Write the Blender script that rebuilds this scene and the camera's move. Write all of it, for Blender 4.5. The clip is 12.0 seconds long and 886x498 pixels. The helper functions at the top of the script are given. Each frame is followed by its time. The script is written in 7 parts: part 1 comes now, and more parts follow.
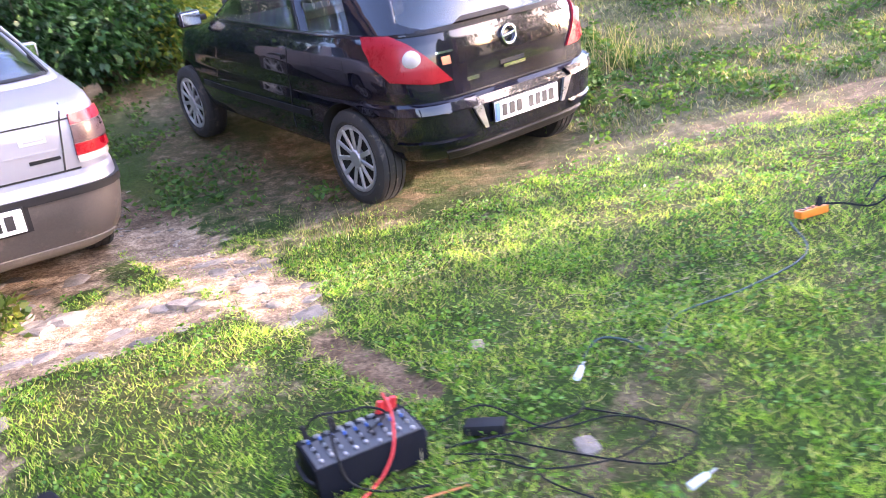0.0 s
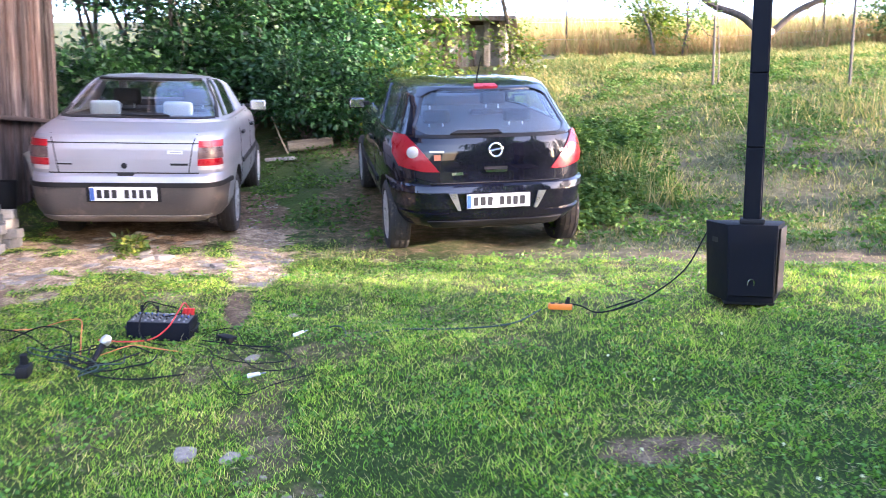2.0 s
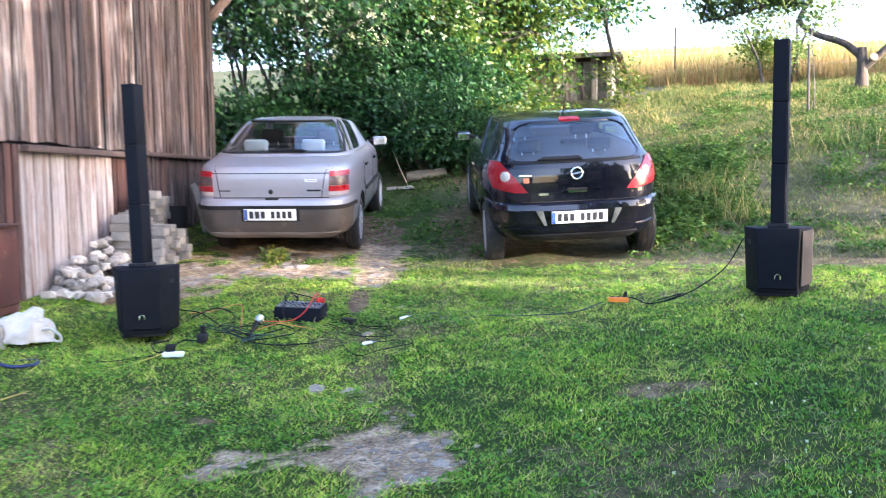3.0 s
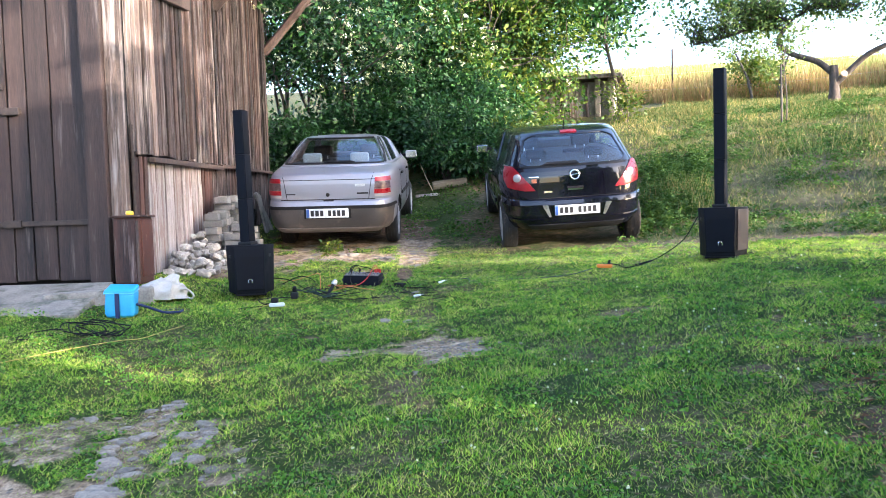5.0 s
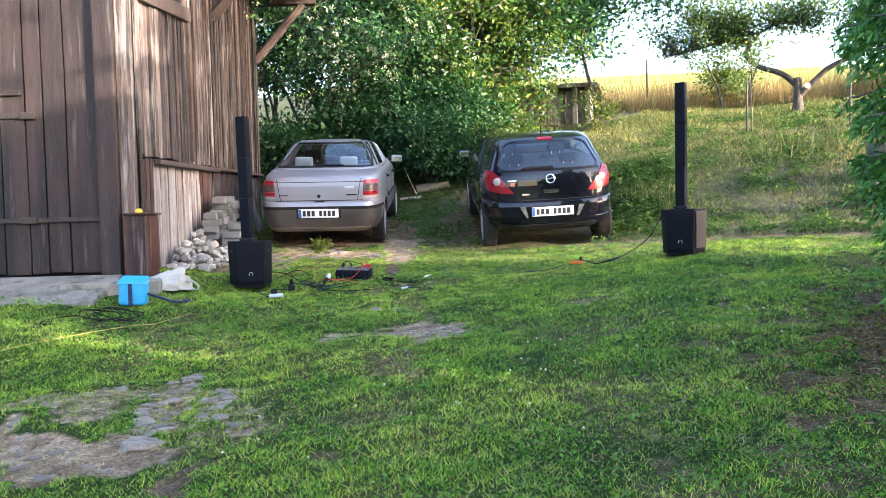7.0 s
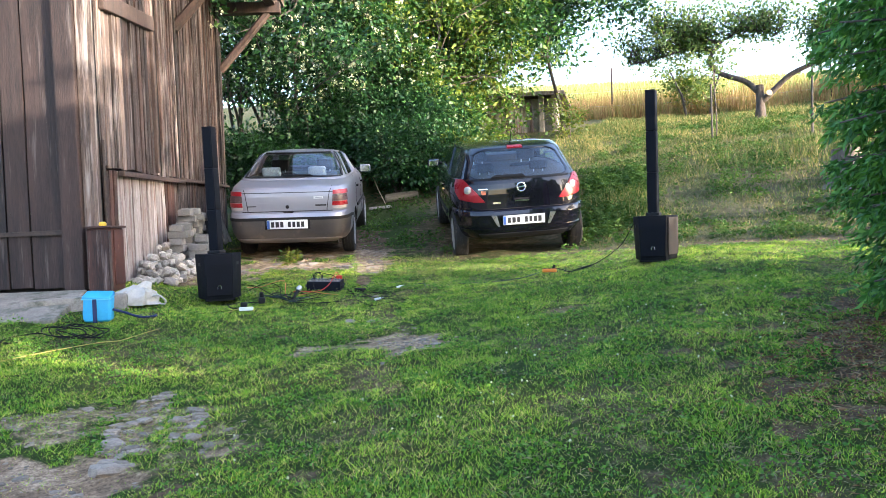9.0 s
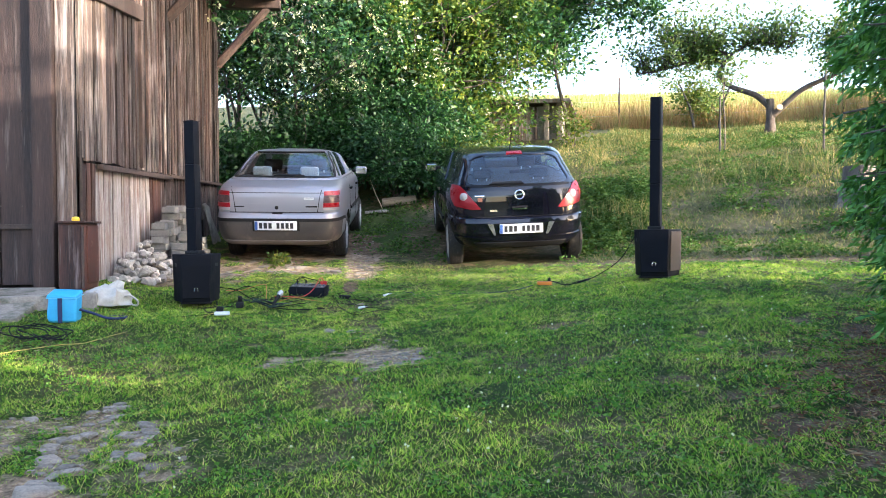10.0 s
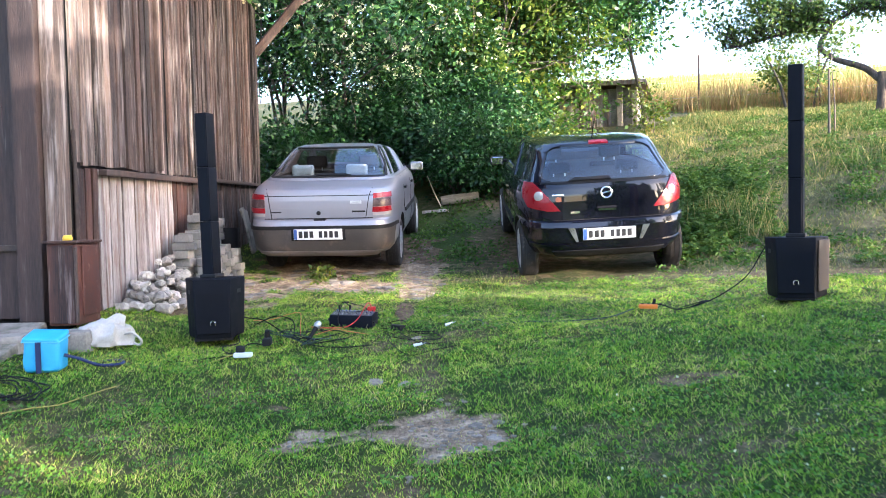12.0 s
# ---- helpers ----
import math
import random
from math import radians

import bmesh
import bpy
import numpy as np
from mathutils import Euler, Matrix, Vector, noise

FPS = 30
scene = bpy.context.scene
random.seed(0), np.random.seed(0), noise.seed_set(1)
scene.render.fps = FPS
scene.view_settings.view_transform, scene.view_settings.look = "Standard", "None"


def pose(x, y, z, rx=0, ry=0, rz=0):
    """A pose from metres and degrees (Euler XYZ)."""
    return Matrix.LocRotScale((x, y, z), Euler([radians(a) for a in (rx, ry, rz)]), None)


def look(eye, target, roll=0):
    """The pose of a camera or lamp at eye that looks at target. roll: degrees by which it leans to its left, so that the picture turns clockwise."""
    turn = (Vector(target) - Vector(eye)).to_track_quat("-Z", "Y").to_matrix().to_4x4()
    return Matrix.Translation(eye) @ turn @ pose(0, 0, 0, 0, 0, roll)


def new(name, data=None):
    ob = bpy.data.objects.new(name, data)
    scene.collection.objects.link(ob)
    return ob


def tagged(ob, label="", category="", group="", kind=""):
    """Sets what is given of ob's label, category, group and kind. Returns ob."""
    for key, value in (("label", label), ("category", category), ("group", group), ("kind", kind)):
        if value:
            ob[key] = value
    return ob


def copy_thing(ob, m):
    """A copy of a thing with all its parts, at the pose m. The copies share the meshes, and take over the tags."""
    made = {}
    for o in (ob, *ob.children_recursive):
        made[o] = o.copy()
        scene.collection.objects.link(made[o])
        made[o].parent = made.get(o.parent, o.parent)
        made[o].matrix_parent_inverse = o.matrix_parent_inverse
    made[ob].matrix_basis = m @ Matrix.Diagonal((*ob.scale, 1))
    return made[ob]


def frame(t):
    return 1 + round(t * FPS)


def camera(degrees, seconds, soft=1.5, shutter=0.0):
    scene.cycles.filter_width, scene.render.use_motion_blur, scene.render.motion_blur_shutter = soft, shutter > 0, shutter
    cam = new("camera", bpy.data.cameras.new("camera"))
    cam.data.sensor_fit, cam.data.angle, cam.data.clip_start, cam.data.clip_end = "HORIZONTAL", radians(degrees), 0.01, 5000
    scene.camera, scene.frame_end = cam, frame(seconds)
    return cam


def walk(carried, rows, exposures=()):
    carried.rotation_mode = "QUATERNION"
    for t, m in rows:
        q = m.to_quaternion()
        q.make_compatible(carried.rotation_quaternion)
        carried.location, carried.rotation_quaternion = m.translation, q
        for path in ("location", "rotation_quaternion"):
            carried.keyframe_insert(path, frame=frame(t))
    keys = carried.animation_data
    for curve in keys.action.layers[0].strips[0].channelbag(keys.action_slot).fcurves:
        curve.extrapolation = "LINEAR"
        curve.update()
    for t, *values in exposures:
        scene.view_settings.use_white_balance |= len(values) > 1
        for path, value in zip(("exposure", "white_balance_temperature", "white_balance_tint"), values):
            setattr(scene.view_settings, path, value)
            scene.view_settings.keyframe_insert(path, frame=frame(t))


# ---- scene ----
cam = camera(57.5, 12.0, soft=0.78, shutter=0.4)
PATH = [
    (0, (0.007, -0.083, 1.532), (0.002, 1.844, 0.996), -11.6),
    (0.5, (0.779, -0.532, 1.455), (0.564, 1.403, 1.0), -11.2),
    (1, (1.592, -0.85, 1.395), (1.264, 1.067, 0.929), -6.9),
    (1.5, (2.31, -1.094, 1.309), (1.707, 0.782, 0.969), -3.2),
    (2, (2.896, -1.346, 1.312), (2.085, 0.468, 1.089), -0.1),
    (2.5, (3.356, -1.759, 1.261), (2.397, -0.018, 1.041), 0.5),
    (3, (3.675, -2.221, 1.212), (2.587, -0.548, 1.075), -1.0),
    (3.5, (3.946, -2.64, 1.14), (2.798, -1.004, 1.045), -1.5),
    (3.7, (4.042, -2.808, 1.119), (2.898, -1.17, 1.022), -1.6),
    (5.3, (4.684, -4.036, 0.962), (3.567, -2.379, 0.881), -2.0),
    (5.5, (4.729, -4.137, 0.956), (3.613, -2.479, 0.885), -2.1),
    (6, (4.8, -4.337, 0.908), (3.709, -2.663, 0.82), -2.5),
    (6.5, (4.875, -4.425, 0.924), (3.791, -2.745, 0.849), -2.1),
    (7, (4.92, -4.426, 0.924), (3.84, -2.745, 0.848), -1.6),
    (9, (4.822, -4.387, 0.932), (3.813, -2.661, 0.875), -2.3),
    (9.5, (4.793, -4.24, 0.925), (3.791, -2.509, 0.876), -1.9),
    (10, (4.738, -3.987, 0.935), (3.721, -2.266, 0.894), -0.4),
    (10.5, (4.567, -3.707, 0.938), (3.518, -2.006, 0.873), -0.2),
    (11, (4.305, -3.353, 0.978), (3.231, -1.668, 0.89), -0.7),
    (11.5, (4.085, -2.986, 1.041), (2.942, -1.347, 0.953), -0.5),
    (12, (3.845, -2.713, 1.112), (2.704, -1.071, 1.049), -1.5),
]
walk(cam, [(t, look(eye, target, roll)) for t, eye, target, roll in PATH], [(0.0, 4.24, 5750, 38), (1.0, 4.17, 5700, 36), (2.0, 3.86, 5450, 31), (3.0, 3.58, 5350, 23), (5.5, 3.33, 5500, 19), (7.0, 3.22, 5600, 18), (9.2, 3.15, 5600, 17), (10.5, 3.08, 5550, 18), (12.0, 3.35, 5400, 20)])

# ---- world, sun, exposure ----
SUN_DIR = Vector((1.0, 0.05, 0.21)).normalized()
world = bpy.data.worlds.new("evening_sky")
scene.world = world
world.use_nodes = True
wn = world.node_tree
sky = wn.nodes.new("ShaderNodeTexSky")
sky.sky_type = "NISHITA"
sky.sun_disc = False
sky.sun_elevation = math.asin(SUN_DIR.z)
sky.sun_rotation = math.atan2(SUN_DIR.x, SUN_DIR.y)
sky.air_density, sky.dust_density, sky.ozone_density = 1.0, 2.5, 0.6
wn.links.new(sky.outputs[0], wn.nodes["Background"].inputs[0])
wn.nodes["Background"].inputs[1].default_value = 0.14
sun = new("sun", bpy.data.lights.new("sun", "SUN"))
sun.data.energy, sun.data.angle, sun.data.color = 1.9, radians(0.6), (1.0, 0.84, 0.60)
sun.matrix_world = look(SUN_DIR * 60, (0, 0, 0))


# ---- small tools ----
def put(name, me, materials, parent=None, label="", smooth=None, m=None):
    for k in (materials if isinstance(materials, (list, tuple)) else [materials]):
        me.materials.append(k)
    ob = new(name, me)
    if smooth is not None:
        me.polygons.foreach_set("use_smooth", [True] * len(me.polygons))
        me.set_sharp_from_angle(angle=radians(smooth))
    if parent is not None:
        ob.parent = parent
    if m is not None:
        ob.matrix_basis = m
    if label:
        ob["label"] = label
    return ob


def part(name, bm, material, parent=None, label="", smooth=None, m=None):
    """One bmesh as one mesh object under a thing or a part."""
    bmesh.ops.recalc_face_normals(bm, faces=bm.faces)
    me = bpy.data.meshes.new(name)
    bm.to_mesh(me)
    bm.free()
    return put(name, me, material, parent, label, smooth, m)


def thing(name, label, category, m=None, group="", kind=""):
    ob = new(name)
    ob.empty_display_size = 0.1
    if m is not None:
        ob.matrix_basis = m
    return tagged(ob, label, category, group, kind)


def fast(name, V, F):
    """A mesh from arrays of corners and of faces with equally many corners."""
    V, F = np.asarray(V, np.float32), np.asarray(F, np.int32)
    me = bpy.data.meshes.new(name)
    me.vertices.add(len(V))
    me.vertices.foreach_set("co", V.ravel())
    me.loops.add(F.size)
    me.loops.foreach_set("vertex_index", F.ravel())
    me.polygons.add(len(F))
    me.polygons.foreach_set("loop_start", np.arange(0, F.size, F.shape[1], dtype=np.int32))
    me.update(calc_edges=True)
    return me


def box(bm, sx, sy, sz, m=None, bevel=0.0, seg=2):
    """A box with its base in the middle of its lower face."""
    geo = bmesh.ops.create_cube(bm, size=1.0, matrix=(m or Matrix()) @ Matrix.Translation((0, 0, sz / 2)) @ Matrix.Diagonal((sx, sy, sz, 1)))
    if bevel:
        edges = list({e for v in geo["verts"] for e in v.link_edges})
        bmesh.ops.bevel(bm, geom=edges, offset=bevel, segments=seg, profile=0.6, affect="EDGES")
    return bm


def boxed(sx, sy, sz, m=None, bevel=0.0, seg=2):
    return box(bmesh.new(), sx, sy, sz, m, bevel, seg)


def rod(bm, r1, r2, h, m=None, seg=16):
    """A cone or cylinder that stands on its base."""
    bmesh.ops.create_cone(bm, cap_ends=True, segments=seg, radius1=r1, radius2=r2, depth=h, matrix=(m or Matrix()) @ Matrix.Translation((0, 0, h / 2)))
    return bm


def lathe(profile, seg=32, m=None):
    """Turns (radius, height) pairs about z; a radius of 0 closes an end."""
    bm, m = bmesh.new(), m or Matrix()
    rings = []
    for r, z in profile:
        if r < 1e-6:
            rings.append([bm.verts.new(m @ Vector((0, 0, z)))])
        else:
            rings.append([bm.verts.new(m @ Vector((r * math.cos(2 * math.pi * k / seg), r * math.sin(2 * math.pi * k / seg), z))) for k in range(seg)])
    for a, b in zip(rings, rings[1:]):
        for k in range(seg):
            j = (k + 1) % seg
            q = [a[k % len(a)], a[j % len(a)], b[j % len(b)], b[k % len(b)]]
            q = [v for i, v in enumerate(q) if v not in q[:i]]
            if len(q) > 2:
                bm.faces.new(q)
    return bm


def smooth_line(points, steps=6):
    """A Catmull-Rom line through the points."""
    P = [Vector(p) for p in points]
    P = [2 * P[0] - P[1], *P, 2 * P[-1] - P[-2]]
    out = []
    for a, b, c, d in zip(P, P[1:], P[2:], P[3:]):
        for k in range(steps):
            t = k / steps
            out.append(0.5 * (2 * b + (c - a) * t + (2 * a - 5 * b + 4 * c - d) * t * t + (3 * b - a - 3 * c + d) * t ** 3))
    return out + [P[-2]]


def tube_arrays(line, radii, seg=6):
    """Corners and quads of a tube along a line."""
    line = [Vector(p) for p in line]
    V, F = [], []
    side = None
    for i, p in enumerate(line):
        d = (line[min(i + 1, len(line) - 1)] - line[max(i - 1, 0)]).normalized()
        side = (side - d * side.dot(d)) if side else d.orthogonal()
        if side.length < 1e-5:
            side = d.orthogonal()
        side.normalize()
        other = d.cross(side)
        r = float(radii[i] if isinstance(radii, (list, tuple)) else radii)
        V += [p + r * (math.cos(2 * math.pi * k / seg) * side + math.sin(2 * math.pi * k / seg) * other) for k in range(seg)]
        if i:
            o = (i - 1) * seg
            F += [(o + k, o + (k + 1) % seg, o + seg + (k + 1) % seg, o + seg + k) for k in range(seg)]
    return [tuple(v) for v in V], F


def tube(bm, line, radii, seg=6):
    V, F = tube_arrays(line, radii, seg)
    vs = [bm.verts.new(v) for v in V]
    for f in F:
        bm.faces.new([vs[i] for i in f])
    bm.faces.new(vs[:seg][::-1])
    bm.faces.new(vs[-seg:])
    return bm


# ---- materials ----
def base_material(name):
    k = bpy.data.materials.new(name)
    k.use_nodes = True
    nt = k.node_tree
    return k, nt, nt.nodes["Principled BSDF"], nt.nodes["Material Output"]


def coords(nt, scale, wander=True):
    """Object coordinates, stretched, and shifted from object to object."""
    tc, mp = nt.nodes.new("ShaderNodeTexCoord"), nt.nodes.new("ShaderNodeMapping")
    nt.links.new(tc.outputs["Object"], mp.inputs["Vector"])
    mp.inputs["Scale"].default_value = scale
    if wander:
        oi, mul = nt.nodes.new("ShaderNodeObjectInfo"), nt.nodes.new("ShaderNodeMath")
        mul.operation, mul.inputs[1].default_value = "MULTIPLY", 37.0
        nt.links.new(oi.outputs["Random"], mul.inputs[0])
        nt.links.new(mul.outputs[0], mp.inputs["Location"])
    return mp.outputs[0]


def noise_node(nt, vec, scale, detail=4.0, rough=0.6):
    n = nt.nodes.new("ShaderNodeTexNoise")
    n.inputs["Scale"].default_value, n.inputs["Detail"].default_value, n.inputs["Roughness"].default_value = scale, detail, rough
    nt.links.new(vec, n.inputs["Vector"])
    return n.outputs["Fac"]


def ramp(nt, fac, stops):
    r = nt.nodes.new("ShaderNodeValToRGB")
    while len(r.color_ramp.elements) < len(stops):
        r.color_ramp.elements.new(0.5)
    for e, (p, c) in zip(r.color_ramp.elements, stops):
        e.position, e.color = p, (*c, 1)
    nt.links.new(fac, r.inputs[0])
    return r.outputs[0]


def mixed(nt, fac, a, b, kind="MIX"):
    n = nt.nodes.new("ShaderNodeMix")
    n.data_type, n.blend_type = "RGBA", kind
    for sock, val in ((n.inputs[0], fac), (n.inputs[6], a), (n.inputs[7], b)):
        if isinstance(val, bpy.types.NodeSocket):
            nt.links.new(val, sock)
        elif isinstance(val, (int, float)):
            sock.default_value = val
        else:
            sock.default_value = (*val, 1)
    return n.outputs[2]


def bumped(nt, fac, bsdf, strength, distance):
    b = nt.nodes.new("ShaderNodeBump")
    b.inputs["Strength"].default_value, b.inputs["Distance"].default_value = strength, distance
    nt.links.new(fac, b.inputs["Height"])
    nt.links.new(b.outputs[0], bsdf.inputs["Normal"])


def surface(name, dark, light, rough=0.7, metal=0.0, coarse=3.0, fine=40.0, stretch=(1, 1, 1), bump=0.3, depth=0.003, vary=0.25, dirt=None, dirt_at=0.62, coat=0.0, gloss=0.5, spread=0.165):
    """A worn surface: two colours mixed at two scales, fine relief, a change from object to object, and dirt in spots."""
    k, nt, bsdf, _ = base_material(name)
    vec = coords(nt, stretch)
    a, b = noise_node(nt, vec, coarse, 3), noise_node(nt, vec, fine, 6, 0.7)
    both = nt.nodes.new("ShaderNodeMath")
    both.operation = "MULTIPLY_ADD"
    nt.links.new(a, both.inputs[0])
    both.inputs[1].default_value = 0.55
    half = nt.nodes.new("ShaderNodeMath")
    half.operation, half.inputs[1].default_value = "MULTIPLY", 0.45
    nt.links.new(b, half.inputs[0])
    nt.links.new(half.outputs[0], both.inputs[2])
    col = ramp(nt, both.outputs[0], [(0.5 - spread, dark), (0.5 + spread, light)])
    if vary:
        oi = nt.nodes.new("ShaderNodeObjectInfo")
        g = ramp(nt, oi.outputs["Random"], [(0.0, (1 - vary,) * 3), (1.0, (1 + vary * 0.6,) * 3)])
        col = mixed(nt, 1.0, col, g, "MULTIPLY")
    if dirt:
        spots = noise_node(nt, vec, coarse * 2.3, 5, 0.65)
        f = ramp(nt, spots, [(dirt_at - 0.08, (0, 0, 0)), (dirt_at + 0.1, (1, 1, 1))])
        col = mixed(nt, f, col, dirt)
    nt.links.new(col, bsdf.inputs["Base Color"])
    rr = ramp(nt, both.outputs[0], [(0.3, (max(rough - 0.12, 0.02),) * 3), (0.7, (min(rough + 0.12, 1),) * 3)])
    nt.links.new(rr, bsdf.inputs["Roughness"])
    bsdf.inputs["Metallic"].default_value = metal
    bsdf.inputs["Coat Weight"].default_value = coat
    bsdf.inputs["Specular IOR Level"].default_value = gloss
    bsdf.inputs["Coat Roughness"].default_value = 0.03
    if bump:
        bumped(nt, both.outputs[0], bsdf, bump, depth)
    return k


def leafy(name, colours, through_light=0.35, rough=0.5, patch=0.8, gloss=0.35, dull=(0.72, 0.78, 0.7), bright=(1.2, 1.12, 0.95)):
    """Leaves or blades: colour from leaf to leaf and from patch to patch, partly lit from behind."""
    k, nt, bsdf, out = base_material(name)
    geo = nt.nodes.new("ShaderNodeNewGeometry")
    one = ramp(nt, geo.outputs["Random Per Island"], [(i / (len(colours) - 1), c) for i, c in enumerate(colours)])
    n = noise_node(nt, geo.outputs["Position"], patch, 7, 0.72)
    shade = ramp(nt, n, [(0.36, dull), (0.64, bright)])
    col = mixed(nt, 1.0, one, shade, "MULTIPLY")
    nt.links.new(col, bsdf.inputs["Base Color"])
    bsdf.inputs["Roughness"].default_value = rough
    bsdf.inputs["Specular IOR Level"].default_value = gloss
    tr, mx = nt.nodes.new("ShaderNodeBsdfTranslucent"), nt.nodes.new("ShaderNodeMixShader")
    warm = mixed(nt, 1.0, col, (1.4, 1.45, 0.8), "MULTIPLY")
    nt.links.new(warm, tr.inputs[0])
    mx.inputs[0].default_value = through_light
    nt.links.new(bsdf.outputs[0], mx.inputs[1])
    nt.links.new(tr.outputs[0], mx.inputs[2])
    nt.links.new(mx.outputs[0], out.inputs[0])
    return k


def glassy(name, tint, rough=0.02):
    """A thin pane: clear, tinted, with gloss."""
    k, nt, bsdf, out = base_material(name)
    nt.nodes.remove(bsdf)
    tr, gl, mx, fr = (nt.nodes.new("ShaderNode" + s) for s in ("BsdfTransparent", "BsdfGlossy", "MixShader", "LayerWeight"))
    tr.inputs[0].default_value = (*tint, 1)
    gl.inputs["Roughness"].default_value = rough
    steep, gain = nt.nodes.new("ShaderNodeMath"), nt.nodes.new("ShaderNodeMath")
    steep.operation, steep.inputs[1].default_value = "POWER", 3.5
    nt.links.new(fr.outputs["Facing"], steep.inputs[0])
    gain.operation, gain.inputs[1].default_value, gain.inputs[2].default_value = "MULTIPLY_ADD", 0.7, 0.05
    nt.links.new(steep.outputs[0], gain.inputs[0])
    nt.links.new(gain.outputs[0], mx.inputs[0])
    nt.links.new(tr.outputs[0], mx.inputs[1])
    nt.links.new(gl.outputs[0], mx.inputs[2])
    nt.links.new(mx.outputs[0], out.inputs[0])
    return k


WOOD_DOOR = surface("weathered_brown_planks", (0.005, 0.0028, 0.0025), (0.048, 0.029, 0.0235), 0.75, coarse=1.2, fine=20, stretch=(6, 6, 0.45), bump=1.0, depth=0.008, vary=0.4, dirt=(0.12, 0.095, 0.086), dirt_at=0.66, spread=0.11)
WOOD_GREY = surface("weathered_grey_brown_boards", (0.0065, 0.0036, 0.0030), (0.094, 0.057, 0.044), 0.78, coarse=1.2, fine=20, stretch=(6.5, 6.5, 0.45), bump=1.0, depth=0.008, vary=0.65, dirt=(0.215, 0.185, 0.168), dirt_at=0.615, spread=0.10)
# bleached wood, brightened further to carry the sun strip by the corner
WOOD_BLEACHED_LIT = surface("bleached_sunlit_boards", (0.020, 0.013, 0.010), (0.22, 0.155, 0.12), 0.78, coarse=1.2, fine=20, stretch=(6.5, 6.5, 0.45), bump=1.0, depth=0.008, vary=0.4, dirt=(0.36, 0.31, 0.275), dirt_at=0.58, spread=0.12)
WOOD_BROWN = surface("red_brown_boards", (0.014, 0.0055, 0.004), (0.105, 0.046, 0.031), 0.75, coarse=1.2, fine=20, stretch=(6.5, 6.5, 0.45), bump=0.9, depth=0.006, vary=0.4, dirt=(0.22, 0.17, 0.15), dirt_at=0.64, spread=0.11)
WOOD_PALE = surface("bleached_boards", (0.15, 0.110, 0.095), (0.50, 0.455, 0.425), 0.8, coarse=1.2, fine=18, stretch=(6, 6, 0.6), bump=0.9, depth=0.006, vary=0.3, dirt=(0.19, 0.105, 0.072), dirt_at=0.58, spread=0.13)
WOOD_BEAM = surface("old_beam", (0.030, 0.0185, 0.0145), (0.115, 0.078, 0.060), 0.8, coarse=2, fine=12, stretch=(6, 6, 1.5), bump=0.6, depth=0.006)
OLD_BARK = surface("dark_bark", (0.028, 0.022, 0.018), (0.115, 0.092, 0.076), 0.9, coarse=5, fine=22, stretch=(3, 3, 0.8), bump=1.0, depth=0.02)
BARK = surface("bark", (0.05, 0.04, 0.032), (0.20, 0.165, 0.135), 0.9, coarse=5, fine=22, stretch=(3, 3, 0.8), bump=1.0, depth=0.02)
GREY_LOG = surface("grey_barkless_log", (0.13, 0.105, 0.075), (0.32, 0.27, 0.205), 0.85, coarse=4, fine=30, stretch=(0.6, 5, 5), bump=0.7, depth=0.008)
CUT_WOOD = surface("cut_wood", (0.42, 0.30, 0.19), (0.62, 0.48, 0.33), 0.8, coarse=6, fine=50)
IRON = surface("rusty_iron", (0.03, 0.026, 0.024), (0.10, 0.07, 0.055), 0.6, 0.6, coarse=9, fine=60)
RUST_RED = surface("brown_painted_sheet", (0.055, 0.018, 0.012), (0.15, 0.052, 0.034), 0.6, 0.0, coarse=4, fine=40, bump=0.25, dirt=(0.24, 0.16, 0.12), dirt_at=0.68)
CONCRETE = surface("old_concrete", (0.115, 0.102, 0.082), (0.32, 0.285, 0.235), 0.9, coarse=2.5, fine=45, bump=0.8, depth=0.008, dirt=(0.075, 0.078, 0.05), dirt_at=0.58)
STONE = surface("field_stone", (0.13, 0.104, 0.079), (0.36, 0.30, 0.235), 0.9, coarse=4, fine=35, bump=0.7, depth=0.01, vary=0.35, dirt=(0.15, 0.14, 0.10))
RUBBLE = surface("pale_rubble", (0.24, 0.215, 0.185), (0.50, 0.46, 0.40), 0.9, coarse=5, fine=40, bump=0.6, depth=0.008, vary=0.5)
BLOCK = surface("grey_concrete_block", (0.1190, 0.1155, 0.1085), (0.2380, 0.2310, 0.2135), 0.92, coarse=6, fine=60, bump=0.5, depth=0.004, vary=0.3)
BLACK_PAINT = surface("black_car_paint", (0.0022, 0.0024, 0.006), (0.0035, 0.0038, 0.009), 0.4, 0.0, coarse=2, fine=300, bump=0, vary=0, coat=1.0, gloss=0.05)
SILVER_PAINT = surface("silver_lilac_car_paint", (0.235, 0.232, 0.27), (0.28, 0.277, 0.315), 0.38, 0.35, coarse=1.5, fine=350, bump=0, vary=0, coat=0.6, dirt=(0.27, 0.25, 0.26), dirt_at=0.7)
BLACK_PLASTIC = surface("black_plastic", (0.007, 0.007, 0.008), (0.014, 0.014, 0.015), 0.6, coarse=6, fine=150, bump=0.15, depth=0.001, gloss=0.22)
DUSTY_BUMPER = surface("dusty_dark_bumper", (0.0315, 0.0280, 0.0266), (0.0595, 0.0518, 0.0476), 0.6, coarse=2.5, fine=90, bump=0.15, depth=0.001, vary=0, dirt=(0.10, 0.08, 0.068), dirt_at=0.6)
